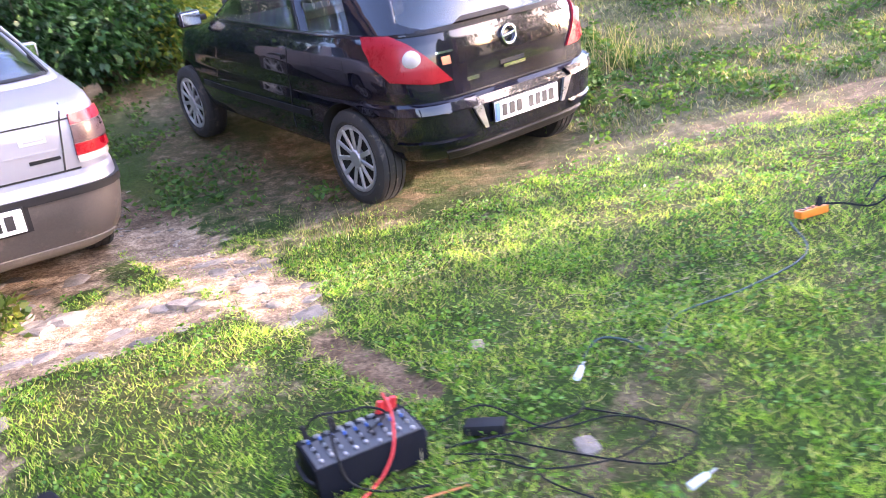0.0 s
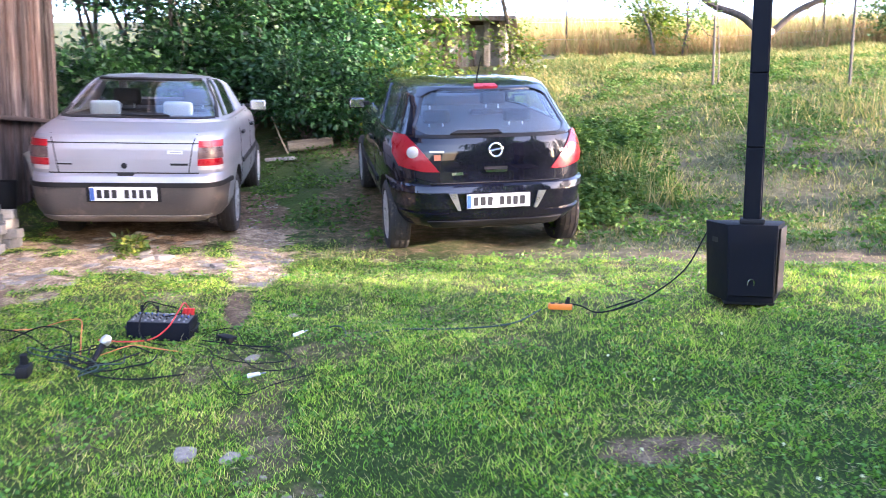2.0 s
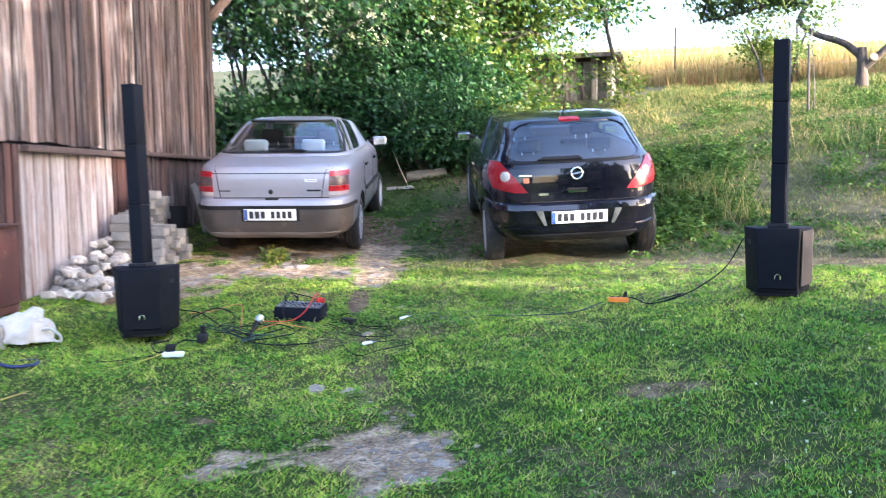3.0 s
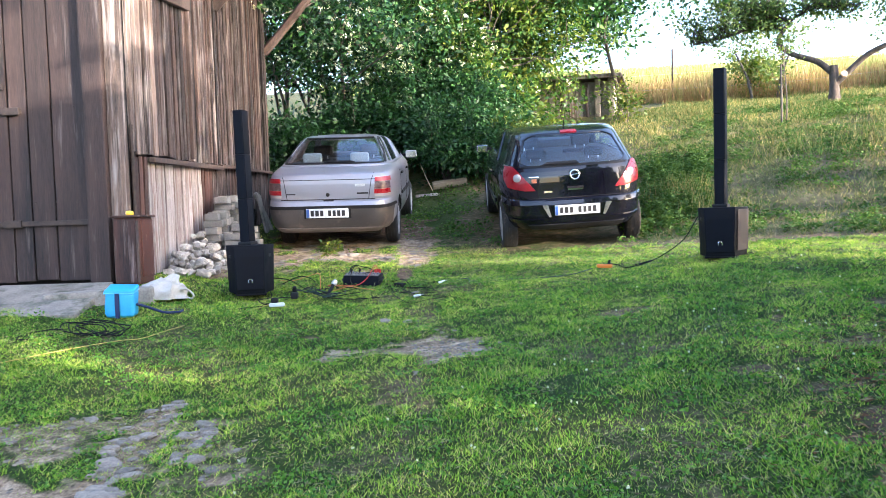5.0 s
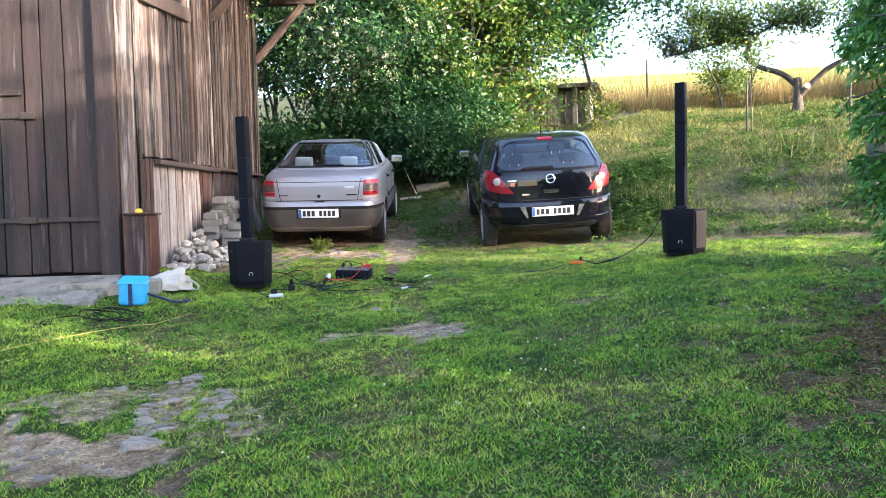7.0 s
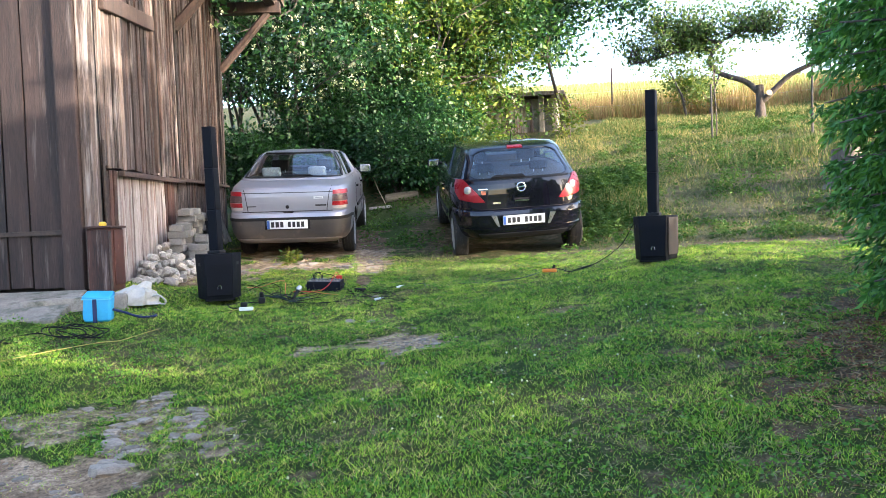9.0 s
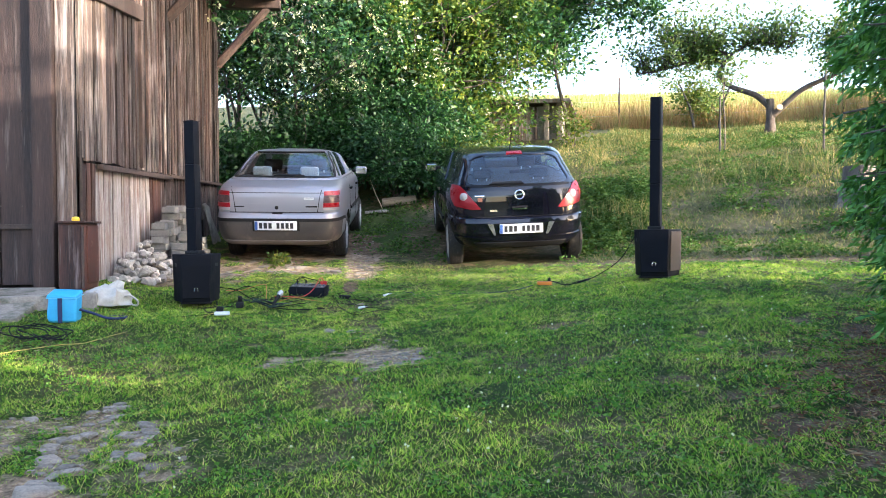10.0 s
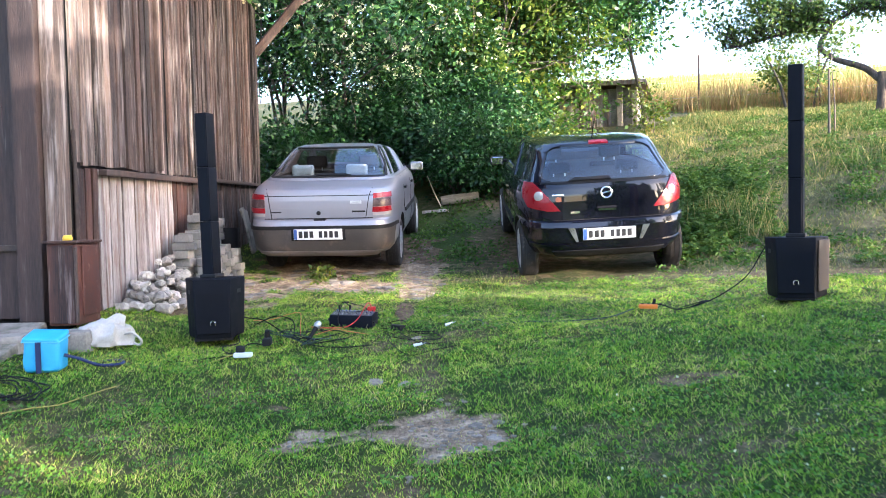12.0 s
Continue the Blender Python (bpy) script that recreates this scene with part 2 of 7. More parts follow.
# near-black for dark parts, and for shade painted into gaps and recesses
DARK_PARTS_AND_SHADE = surface("dark_parts_and_gap_shade", (0.006, 0.006, 0.006), (0.014, 0.013, 0.012), 0.9)
SPEAKER_BLACK = surface("black_speaker_coating", (0.0025, 0.003, 0.0055), (0.006, 0.007, 0.011), 0.7, coarse=8, fine=260, bump=0.4, depth=0.0012, vary=0.1, gloss=0.14)
GRILLE_BLACK = surface("black_steel_grille", (0.0022, 0.0027, 0.0048), (0.005, 0.006, 0.010), 0.7, 0.0, coarse=4, fine=380, bump=0.5, depth=0.001, vary=0.1, gloss=0.14)
# black coating lifted to tan, with the sun put into the colour
SUNLIT_BLACK = surface("sunlit_black_coating", (0.040, 0.030, 0.023), (0.075, 0.056, 0.043), 0.8, coarse=8, fine=160, bump=0.3, depth=0.001, vary=0)
TYRE = surface("tyre_rubber", (0.013, 0.012, 0.012), (0.035, 0.032, 0.030), 0.85, coarse=6, fine=70, bump=0.3, vary=0.1, dirt=(0.13, 0.10, 0.075), dirt_at=0.66)
ALLOY = surface("silver_wheel_cover", (0.42, 0.42, 0.43), (0.58, 0.58, 0.59), 0.38, 0.7, coarse=5, fine=60, bump=0.05, vary=0.1)
CHROME = surface("chrome", (0.72, 0.72, 0.74), (0.86, 0.86, 0.88), 0.12, 1.0, bump=0, vary=0)
RED_LENS = surface("red_lamp_lens", (0.20, 0.004, 0.009), (0.30, 0.007, 0.014), 0.3, coarse=12, fine=120, bump=0.15, depth=0.001, vary=0, coat=0.25, gloss=0.3)
GREY_LENS = surface("smoked_lamp_lens", (0.055, 0.036, 0.036), (0.10, 0.068, 0.068), 0.3, coarse=12, fine=120, bump=0.15, depth=0.001, vary=0, coat=0.25, gloss=0.3)
WHITE_LENS = surface("clear_lamp_lens", (0.36, 0.33, 0.32), (0.50, 0.47, 0.46), 0.15, coarse=12, fine=120, bump=0.1, depth=0.001, vary=0, coat=0.8)
PLATE_WHITE = surface("number_plate_white", (0.62, 0.63, 0.64), (0.76, 0.77, 0.78), 0.4, coarse=5, fine=70, bump=0.05, vary=0)
PLATE_BLUE = surface("plate_blue", (0.04, 0.09, 0.30), (0.06, 0.13, 0.38), 0.4, bump=0, vary=0)
INK = surface("dark_ink", (0.012, 0.012, 0.014), (0.022, 0.022, 0.026), 0.5, bump=0, vary=0)
SEAT_DARK = surface("dark_seat_cloth", (0.018, 0.018, 0.022), (0.04, 0.04, 0.048), 0.9, fine=120)
SEAT_PALE = surface("pale_headrest_cover", (0.20, 0.22, 0.225), (0.29, 0.31, 0.315), 0.9, fine=120, bump=0.3)
CLOTH_BLUE = surface("blue_cooler_fabric", (0.035, 0.30, 0.56), (0.06, 0.42, 0.70), 0.5, coarse=6, fine=120, bump=0.3, vary=0)
CLOTH_WHITE = surface("off_white_sack", (0.36, 0.335, 0.285), (0.54, 0.51, 0.455), 0.75, coarse=5, fine=70, bump=0.5, depth=0.005, vary=0, dirt=(0.30, 0.19, 0.10), dirt_at=0.68)
CORD_BLACK = surface("black_cable", (0.006, 0.006, 0.006), (0.013, 0.013, 0.013), 0.65, bump=0, vary=0.2, gloss=0.2)
CORD_GREEN = surface("dark_green_cable", (0.010, 0.030, 0.025), (0.018, 0.045, 0.038), 0.45, bump=0, vary=0)
CORD_RED = surface("red_cable", (0.45, 0.02, 0.02), (0.60, 0.035, 0.03), 0.4, bump=0, vary=0)
CORD_ORANGE = surface("orange_cable", (0.62, 0.16, 0.05), (0.75, 0.23, 0.08), 0.45, bump=0, vary=0)
CORD_YELLOW = surface("yellow_cable", (0.36, 0.27, 0.05), (0.46, 0.36, 0.08), 0.5, bump=0, vary=0)
ORANGE = surface("orange_plastic", (0.72, 0.18, 0.015), (0.85, 0.26, 0.03), 0.4, bump=0.05, vary=0)
YELLOW = surface("yellow_plastic", (0.75, 0.45, 0.02), (0.85, 0.55, 0.04), 0.4, bump=0.05, vary=0)
WHITE_PLASTIC = surface("white_plastic", (0.62, 0.64, 0.66), (0.78, 0.80, 0.82), 0.35, bump=0.05, vary=0)
STEEL = surface("brushed_steel", (0.30, 0.30, 0.31), (0.46, 0.46, 0.48), 0.35, 0.8, coarse=6, fine=100, bump=0.05, vary=0.1)
POLE_GREY = surface("grey_stake", (0.055, 0.048, 0.040), (0.11, 0.098, 0.082), 0.85, stretch=(8, 8, 1))
GLASS = glassy("car_glass", (0.93, 0.96, 0.98))
GLASS_DARK = glassy("tinted_car_glass", (0.84, 0.91, 0.97))
GRASS = leafy("lawn_blades", [(0.064, 0.158, 0.010), (0.128, 0.295, 0.019), (0.195, 0.415, 0.030), (0.285, 0.50, 0.045), (0.41, 0.54, 0.080), (0.58, 0.51, 0.24)], 0.32, 0.55, 0.9, 0.22, (0.56, 0.66, 0.60), (1.75, 1.38, 1.4))
MEADOW = leafy("meadow_blades", [(0.050, 0.098, 0.027), (0.090, 0.142, 0.042), (0.148, 0.182, 0.062), (0.27, 0.242, 0.108), (0.41, 0.335, 0.19)], 0.28, 0.65, 0.7, 0.15, (0.6, 0.72, 0.6), (1.35, 1.2, 1.1))
DRY = leafy("dry_grass", [(0.22, 0.13, 0.07), (0.31, 0.19, 0.105), (0.40, 0.28, 0.16), (0.28, 0.24, 0.10), (0.17, 0.185, 0.065)], 0.35, 0.7, 0.5)
LITTER = leafy("brown_litter", [(0.10, 0.046, 0.027), (0.18, 0.086, 0.050), (0.27, 0.145, 0.085), (0.38, 0.25, 0.165)], 0.1, 0.8, 0.8)
CROP = leafy("green_crop", [(0.20, 0.245, 0.08), (0.26, 0.285, 0.10), (0.33, 0.335, 0.14), (0.40, 0.38, 0.19)], 0.35, 0.6, 0.2)
LEAF = leafy("shrub_leaves", [(0.009, 0.036, 0.015), (0.017, 0.064, 0.023), (0.031, 0.102, 0.033), (0.058, 0.150, 0.044), (0.105, 0.205, 0.052)], 0.25, 0.42, 0.6, 0.4, (0.45, 0.54, 0.55), (1.4, 1.35, 1.1))
# leaf colour darkened to carry the deep shade at the thicket's foot
LEAF_SHADED = leafy("shade_darkened_undergrowth_leaves", [(0.008, 0.032, 0.013), (0.015, 0.054, 0.019), (0.026, 0.084, 0.026), (0.050, 0.125, 0.035)], 0.22, 0.45, 0.6, 0.3, (0.5, 0.58, 0.58), (1.3, 1.25, 1.0))
# low sun on the thicket's right put into a yellow-green leaf colour
LEAF_SUNNY = leafy("sunlit_yellow_green_leaves", [(0.022, 0.070, 0.016), (0.045, 0.115, 0.024), (0.085, 0.165, 0.032), (0.15, 0.215, 0.040), (0.22, 0.25, 0.046)], 0.36, 0.45, 0.6, 0.35, (0.6, 0.66, 0.6), (1.3, 1.25, 1.0))
LEAF_LIGHT = leafy("young_leaves", [(0.045, 0.09, 0.016), (0.075, 0.125, 0.021), (0.115, 0.155, 0.027), (0.18, 0.185, 0.032)], 0.38, 0.45, 0.7)
CLOVER = leafy("clover_leaves", [(0.050, 0.140, 0.012), (0.082, 0.205, 0.020), (0.125, 0.27, 0.030), (0.185, 0.325, 0.046)], 0.3, 0.5, 0.8)
THATCH = leafy("cut_dead_grass", [(0.11, 0.120, 0.06), (0.18, 0.172, 0.10), (0.27, 0.245, 0.16), (0.37, 0.33, 0.23)], 0.2, 0.75, 0.8, 0.2)
NETTLE = leafy("weed_leaves", [(0.038, 0.090, 0.020), (0.058, 0.122, 0.027), (0.082, 0.150, 0.034), (0.120, 0.182, 0.044)], 0.3, 0.65, 0.8, 0.2)
APPLE_LEAF = leafy("apple_leaves", [(0.045, 0.09, 0.028), (0.08, 0.14, 0.045), (0.12, 0.18, 0.058), (0.18, 0.22, 0.07)], 0.42, 0.5, 0.7)
NEEDLE = leafy("spruce_needles", [(0.030, 0.105, 0.026), (0.050, 0.155, 0.034), (0.078, 0.21, 0.042), (0.12, 0.275, 0.054)], 0.25, 0.5, 0.9)
NEEDLE_TIP = leafy("bright_green_spruce_needles", [(0.070, 0.20, 0.040), (0.10, 0.26, 0.050), (0.14, 0.32, 0.06), (0.19, 0.38, 0.075)], 0.25, 0.5, 0.9)
PETAL = leafy("white_petals", [(0.62, 0.62, 0.52), (0.75, 0.75, 0.66), (0.85, 0.85, 0.78)], 0.3, 0.6, 1.5)


# ---- the lie of the land ----
def lift(x, y):
    """Height of the ground, for numbers or arrays."""
    x, y = np.asarray(x, float), np.asarray(y, float)
    near = 1 / (1 + np.exp((y - 26) / 3))
    q = (x - 0.7) ** 2
    z = 0.085 - (0.027 + 0.05 * (1 - near)) * np.clip(x, -60, 60) + 0.101 * np.clip(y, -40, 400) + 0.018 * q / (1 + q / 14) * near
    z = z + 1.95 * (1 - np.exp(-np.logaddexp(0, (y - 6.3 - 0.8 / (1 + np.exp((x - 0.4) * 1.6))) * 2.2) / 2.2 / 5.6))
    z = z + 0.048 * np.logaddexp(0, (y - 18) / 2) * 2 - 0.25 * np.logaddexp(0, (y - 95) / 6) * 6
    z = z + 0.09 * np.exp(-((x - 3.2) ** 2 + (y - 3.9) ** 2) / 2.9) - 0.10 * np.exp(-((x + 1.3) ** 2 + (y - 5.4) ** 2) / 6.0)
    z = z + 0.13 * np.exp(-((x + 2.5) ** 2 + (y - 0.2) ** 2) / 2.4)
    return z


def on(x, y, dz=0.0):
    return Vector((x, y, float(lift(x, y)) + dz))


def soft_noise(x, y, scale, seed):
    """Smooth noise for arrays, about 0 to 1."""
    r = np.random.default_rng(seed)
    out = np.zeros_like(x)
    for k in range(7):
        a, f, p = r.uniform(0, 2 * np.pi), scale * r.uniform(0.5, 1.9), r.uniform(0, 6.28)
        out += np.sin((x * np.cos(a) + y * np.sin(a)) * f * 6.28 + p + 1.3 * np.sin((x * np.sin(a) - y * np.cos(a)) * f * 4.1 + p * 2))
    return 0.5 + out / 7


def blob(x, y, cx, cy, rx, ry, turn=0.0, ragged=0.5, seed=1):
    """1 inside a ragged ellipse, 0 outside."""
    c, s = math.cos(radians(turn)), math.sin(radians(turn))
    u, v = ((x - cx) * c + (y - cy) * s) / rx, (-(x - cx) * s + (y - cy) * c) / ry
    d = np.sqrt(u * u + v * v) + ragged * (soft_noise(x, y, 1.4, seed) - 0.5) + 0.45 * ragged * (soft_noise(x, y, 5.0, seed + 50) - 0.5)
    return np.clip((1.08 - d) / 0.3, 0, 1)


def bare(x, y):
    """Where the sward is worn off: 0 grass, 1 bare earth, stones or dust."""
    x, y = np.asarray(x, float), np.asarray(y, float)
    m = 0.9 * blob(x, y, 1.50, 0.40, 0.50, 0.27, 35, 1.0, 3)
    for k, (level, *place) in enumerate((
            (0.95, 1.15, -2.22, 0.78, 0.32, 15, 1.2), (0.50, 0.72, -1.5, 0.6, 0.30, 20, 1.5), (0.62, 1.12, -1.42, 0.15, 0.66, 38, 1.1), (0.55, 1.38, -1.34, 0.10, 0.32, 30, 0.8),
            (1.0, -2.0, 3.28, 1.15, 0.36, 25, 0.5), (0.95, -2.45, 2.35, 0.85, 0.95, 35, 0.45), (1.0, -0.85, 3.58, 0.22, 0.40, 30, 0.5), (0.95, -1.98, 5.2, 0.30, 2.05, 37, 0.6), (0.95, -0.30, 2.66, 0.085, 0.62, 36, 0.5),
            (0.50, -1.3, 6.0, 0.55, 2.0, 35, 0.7), (0.9, -2.9, 4.7, 0.9, 1.6, 32, 0.5), (0.35, 0.1, 5.9, 0.9, 1.7, 38, 0.7), (0.62, 2.43, 1.64, 0.28, 0.13, 15, 0.9),
            (0.42, 0.30, 1.98, 0.48, 0.32, 30, 1.3), (0.45, 0.80, 1.45, 0.16, 0.75, 40, 1.0), (0.72, 5.35, 0.9, 1.15, 1.7, 0, 1.4), (0.36, 3.5, -0.65, 0.28, 0.6, 20, 0.9), (0.42, 4.42, -1.2, 0.16, 0.3, 60, 0.8),
            (0.5, 3.1, 4.9, 1.3, 0.35, 8, 0.9), (0.5, 2.0, -0.36, 0.16, 0.34, 40, 1.0), (0.7, 0.55, 0.40, 0.10, 0.06, 20, 0.5), (0.6, 2.63, -1.72, 0.13, 0.08, 20, 0.9), (0.45, -0.6, 4.6, 0.35, 0.16, 15, 0.8))):
        m = np.maximum(m, level * blob(x, y, *place, 4 + k))
    worn = soft_noise(x, y, 0.33, 20) * 0.7 + soft_noise(x, y, 1.1, 21) * 0.5
    return np.maximum(m, 0.38 * np.clip((worn - 0.68) * 4, 0, 1))


def stony(x, y):
    """Where the bare ground is grey stone and pale dust rather than brown earth."""
    x, y = np.asarray(x, float), np.asarray(y, float)
    m = blob(x, y, 1.45, 0.42, 0.6, 0.45, 35, 0.4, 3)
    m = np.maximum(m, blob(x, y, 1.0, -1.75, 1.0, 0.8, 35, 0.5, 4))
    return np.maximum(m, blob(x, y, -1.95, 3.5, 1.75, 1.5, 35, 0.3, 6))


def meadowy(x, y):
    """How far the sward is the dry, thin one of the meadow."""
    x, y = np.asarray(x, float), np.asarray(y, float)
    m = 1 / (1 + np.exp(-(y - 3.7 - 0.9 * np.clip(1.6 - x, 0, 6)) * 3))
    m = m * (1 - 0.5 / (1 + np.exp(-(y - 9.3) * 1.5)))
    return np.clip(m * (0.45 + 0.75 * soft_noise(x, y, 0.45, 29)), 0, 0.9)


def axis(a, b, fine, reach, growth=1.16):
    mid = np.arange(a, b, fine)
    out, step, up, down = [], fine, b, a
    lo, hi = [], []
    while up < reach:
        hi.append(up)
        step *= growth
        up += step
    step = fine
    while down > -reach:
        step *= growth
        down -= step
        lo.append(down)
    return np.array(lo[::-1] + list(mid) + hi)


def ground_material():
    k, nt, bsdf, _ = base_material("lawn_soil_and_stone")
    geo = nt.nodes.new("ShaderNodeNewGeometry")
    pos = geo.outputs["Position"]
    a1, a2 = nt.nodes.new("ShaderNodeAttribute"), nt.nodes.new("ShaderNodeAttribute")
    a1.attribute_name, a2.attribute_name = "bare", "stony"
    n1, n2, n3 = noise_node(nt, pos, 0.9, 4), noise_node(nt, pos, 9, 6, 0.7), noise_node(nt, pos, 55, 5, 0.75)
    green = ramp(nt, n1, [(0.3, (0.020, 0.044, 0.006)), (0.5, (0.034, 0.060, 0.009)), (0.7, (0.080, 0.080, 0.024))])
    green = mixed(nt, 0.6, green, ramp(nt, n3, [(0.38, (0.22, 0.22, 0.2)), (0.62, (1.7, 1.7, 1.4))]), "MULTIPLY")
    earth = ramp(nt, n2, [(0.3, (0.066, 0.043, 0.026)), (0.5, (0.130, 0.089, 0.054)), (0.68, (0.225, 0.162, 0.105))])
    dust = ramp(nt, n2, [(0.32, (0.13, 0.092, 0.058)), (0.5, (0.30, 0.218, 0.143)), (0.65, (0.50, 0.388, 0.275))])
    a3 = nt.nodes.new("ShaderNodeAttribute")
    a3.attribute_name = "meadow"
    pale = ramp(nt, n2, [(0.3, (0.055, 0.060, 0.026)), (0.5, (0.125, 0.105, 0.058)), (0.7, (0.25, 0.20, 0.125))])
    green = mixed(nt, a3.outputs["Fac"], green, pale)
    soil = mixed(nt, a2.outputs["Fac"], earth, dust)
    soil = mixed(nt, 0.85, soil, ramp(nt, n3, [(0.36, (0.42, 0.40, 0.38)), (0.62, (1.45, 1.42, 1.36))]), "MULTIPLY")
    edge = nt.nodes.new("ShaderNodeMath")
    edge.operation = "MULTIPLY_ADD"
    nt.links.new(n2, edge.inputs[0])
    edge.inputs[1].default_value = 0.9
    sub = nt.nodes.new("ShaderNodeMath")
    sub.operation, sub.inputs[1].default_value = "SUBTRACT", 0.45
    nt.links.new(a1.outputs["Fac"], sub.inputs[0])
    nt.links.new(sub.outputs[0], edge.inputs[2])
    f = ramp(nt, edge.outputs[0], [(0.28, (0, 0, 0)), (0.62, (1, 1, 1))])
    nt.links.new(mixed(nt, f, green, soil), bsdf.inputs["Base Color"])
    bsdf.inputs["Roughness"].default_value = 0.95
    bsdf.inputs["Specular IOR Level"].default_value = 0.2
    both = nt.nodes.new("ShaderNodeMath")
    both.operation = "ADD"
    nt.links.new(n2, both.inputs[0])
    nt.links.new(n3, both.inputs[1])
    bumped(nt, both.outputs[0], bsdf, 0.8, 0.03)
    return k


gx, gy = axis(-5.0, 6.5, 0.075, 900), axis(-5.5, 9.0, 0.075, 900)
GX, GY = np.meshgrid(gx, gy)
fine_zone = np.exp(-(np.clip(np.abs(GX - 1) - 6, 0, None) + np.clip(np.abs(GY - 2) - 8, 0, None)))
GZ = lift(GX, GY) + fine_zone * (0.035 * (soft_noise(GX, GY, 0.55, 71) - 0.5) + 0.022 * (soft_noise(GX, GY, 2.2, 72) - 0.5)) - 0.018 * bare(GX, GY)
nx, ny = len(gx), len(gy)
idx = np.arange(nx * ny).reshape(ny, nx)
quads = np.stack([idx[:-1, :-1], idx[:-1, 1:], idx[1:, 1:], idx[1:, :-1]], -1).reshape(-1, 4)
ground_mesh = fast("ground", np.stack([GX, GY, GZ], -1).reshape(-1, 3), quads)
for nm, fn in (("bare", bare), ("stony", stony), ("meadow", meadowy)):
    ground_mesh.attributes.new(nm, "FLOAT", "POINT").data.foreach_set("value", fn(GX, GY).ravel().astype(np.float32))
ground = put("ground", ground_mesh, ground_material(), smooth=60)
tagged(ground, "sloping mown lawn with worn earth and stone patches", "ground", kind="structure")


# ---- the barn ----
BU, BV = Vector((-0.56, 0.83, 0)).normalized(), Vector((-0.83, -0.56, 0)).normalized()
BARN = Matrix.Translation((-1.9, 0.6, 0)) @ Matrix(((BV.x, BU.x, 0, 0), (BV.y, BU.y, 0, 0), (0, 0, 1, 0), (0, 0, 0, 1)))
# local to the barn: x runs along its front, y along its side, z up (world height)
LONG, DEEP, EAVE = 9.0, 6.25, 4.75


def plank(w, d, h, seed, gap=0.004):
    """An old board: warped edges, slightly cupped, with worn ends; base at z = 0, its face at y = 0 looking to -y."""
    r = random.Random(seed)
    bm, n = bmesh.new(), 7
    rows = []
    for i in range(n):
        z = h * i / (n - 1) + (r.uniform(-0.012, 0.006) if i in (0, n - 1) else 0)
        a, b = -w / 2 + gap + r.uniform(0, 0.006), w / 2 - gap - r.uniform(0, 0.006)
        f = r.uniform(-0.004, 0.004)
        rows.append([bm.verts.new(p) for p in ((a, f + 0.003, z), (a * 0.5 + b * 0.5, f, z), (b, f + 0.003, z), (b, d, z), (a, d, z))])
    for p, q in zip(rows, rows[1:]):
        for k in range(5):
            bm.faces.new((p[k], p[(k + 1) % 5], q[(k + 1) % 5], q[k]))
    bm.faces.new(rows[0])
    bm.faces.new(rows[-1][::-1])
    bmesh.ops.recalc_face_normals(bm, faces=bm.faces)
    me = bpy.data.meshes.new("plank")
    bm.to_mesh(me)
    bm.free()
    return me


barn = thing("barn", "old barn clad in weathered brown vertical boards", "barn", BARN)
# inner walls that close the barn, behind the boards; near-black, so the gaps' shade is in their colour
for nm, sx, sy, m in (("front_wall", LONG, 0.12, pose(LONG / 2, 0.12, 0.2)), ("side_wall", 0.12, DEEP - 0.2, pose(0.12, DEEP / 2, 0.2)), ("back_wall", LONG, 0.12, pose(LONG / 2, DEEP - 0.06, 0.2)), ("far_wall", 0.12, DEEP - 0.2, pose(LONG - 0.06, DEEP / 2, 0.2))):
    part(nm, boxed(sx, sy, EAVE - 0.2, m), DARK_PARTS_AND_SHADE, barn)
gable = bmesh.new()
gv = [gable.verts.new(p) for p in ((0.0, 0.1, EAVE), (LONG, 0.1, EAVE), (LONG / 2, 0.1, EAVE + 4.4), (0.0, 0.2, EAVE), (LONG, 0.2, EAVE), (LONG / 2, 0.2, EAVE + 4.4))]
for f in ((0, 1, 2), (5, 4, 3), (0, 3, 4, 1), (1, 4, 5, 2), (2, 5, 3, 0)):
    gable.faces.new([gv[i] for i in f])
part("gable", gable, WOOD_GREY, barn)
for s, nm in ((0, "roof"), (1, "roof")):
    bm = bmesh.new()
    x0 = -1.05 if s == 0 else LONG + 1.05
    xm, slope = LONG / 2, 3.6 / (LONG / 2)
    z0 = 4.86
    rv = [bm.verts.new(p) for p in ((x0, -0.7, z0 + 0.12), (xm, -0.7, EAVE + 4.6), (xm, DEEP + 0.7, EAVE + 4.6), (x0, DEEP + 0.7, z0 + 0.12), (x0, -0.7, z0 + 0.24), (xm, -0.7, EAVE + 4.72), (xm, DEEP + 0.7, EAVE + 4.72), (x0, DEEP + 0.7, z0 + 0.24))]
    for f in ((0, 1, 2, 3), (7, 6, 5, 4), (0, 4, 5, 1), (1, 5, 6, 2), (2, 6, 7, 3), (3, 7, 4, 0)):
        bm.faces.new([rv[i] for i in f])
    part(nm, bm, WOOD_BEAM, barn)
# tie beams that carry the eave past the side wall, each with a slanting strut
for y in (DEEP - 0.12, 3.2, 0.5):
    part("eave_beam", boxed(1.15, 0.17, 0.19, pose(-0.5, y, 4.66), 0.012), WOOD_BEAM, barn)
    part("strut", tube(bmesh.new(), [(-0.02, y, 3.72), (-0.42, y, 4.16), (-0.86, y, 4.68)], [0.075, 0.07, 0.07], 7), WOOD_BEAM, barn)
part("wall_plate", boxed(0.16, 7.2, 0.16, pose(-0.92, 3.1, 4.78), 0.01), WOOD_BEAM, barn)
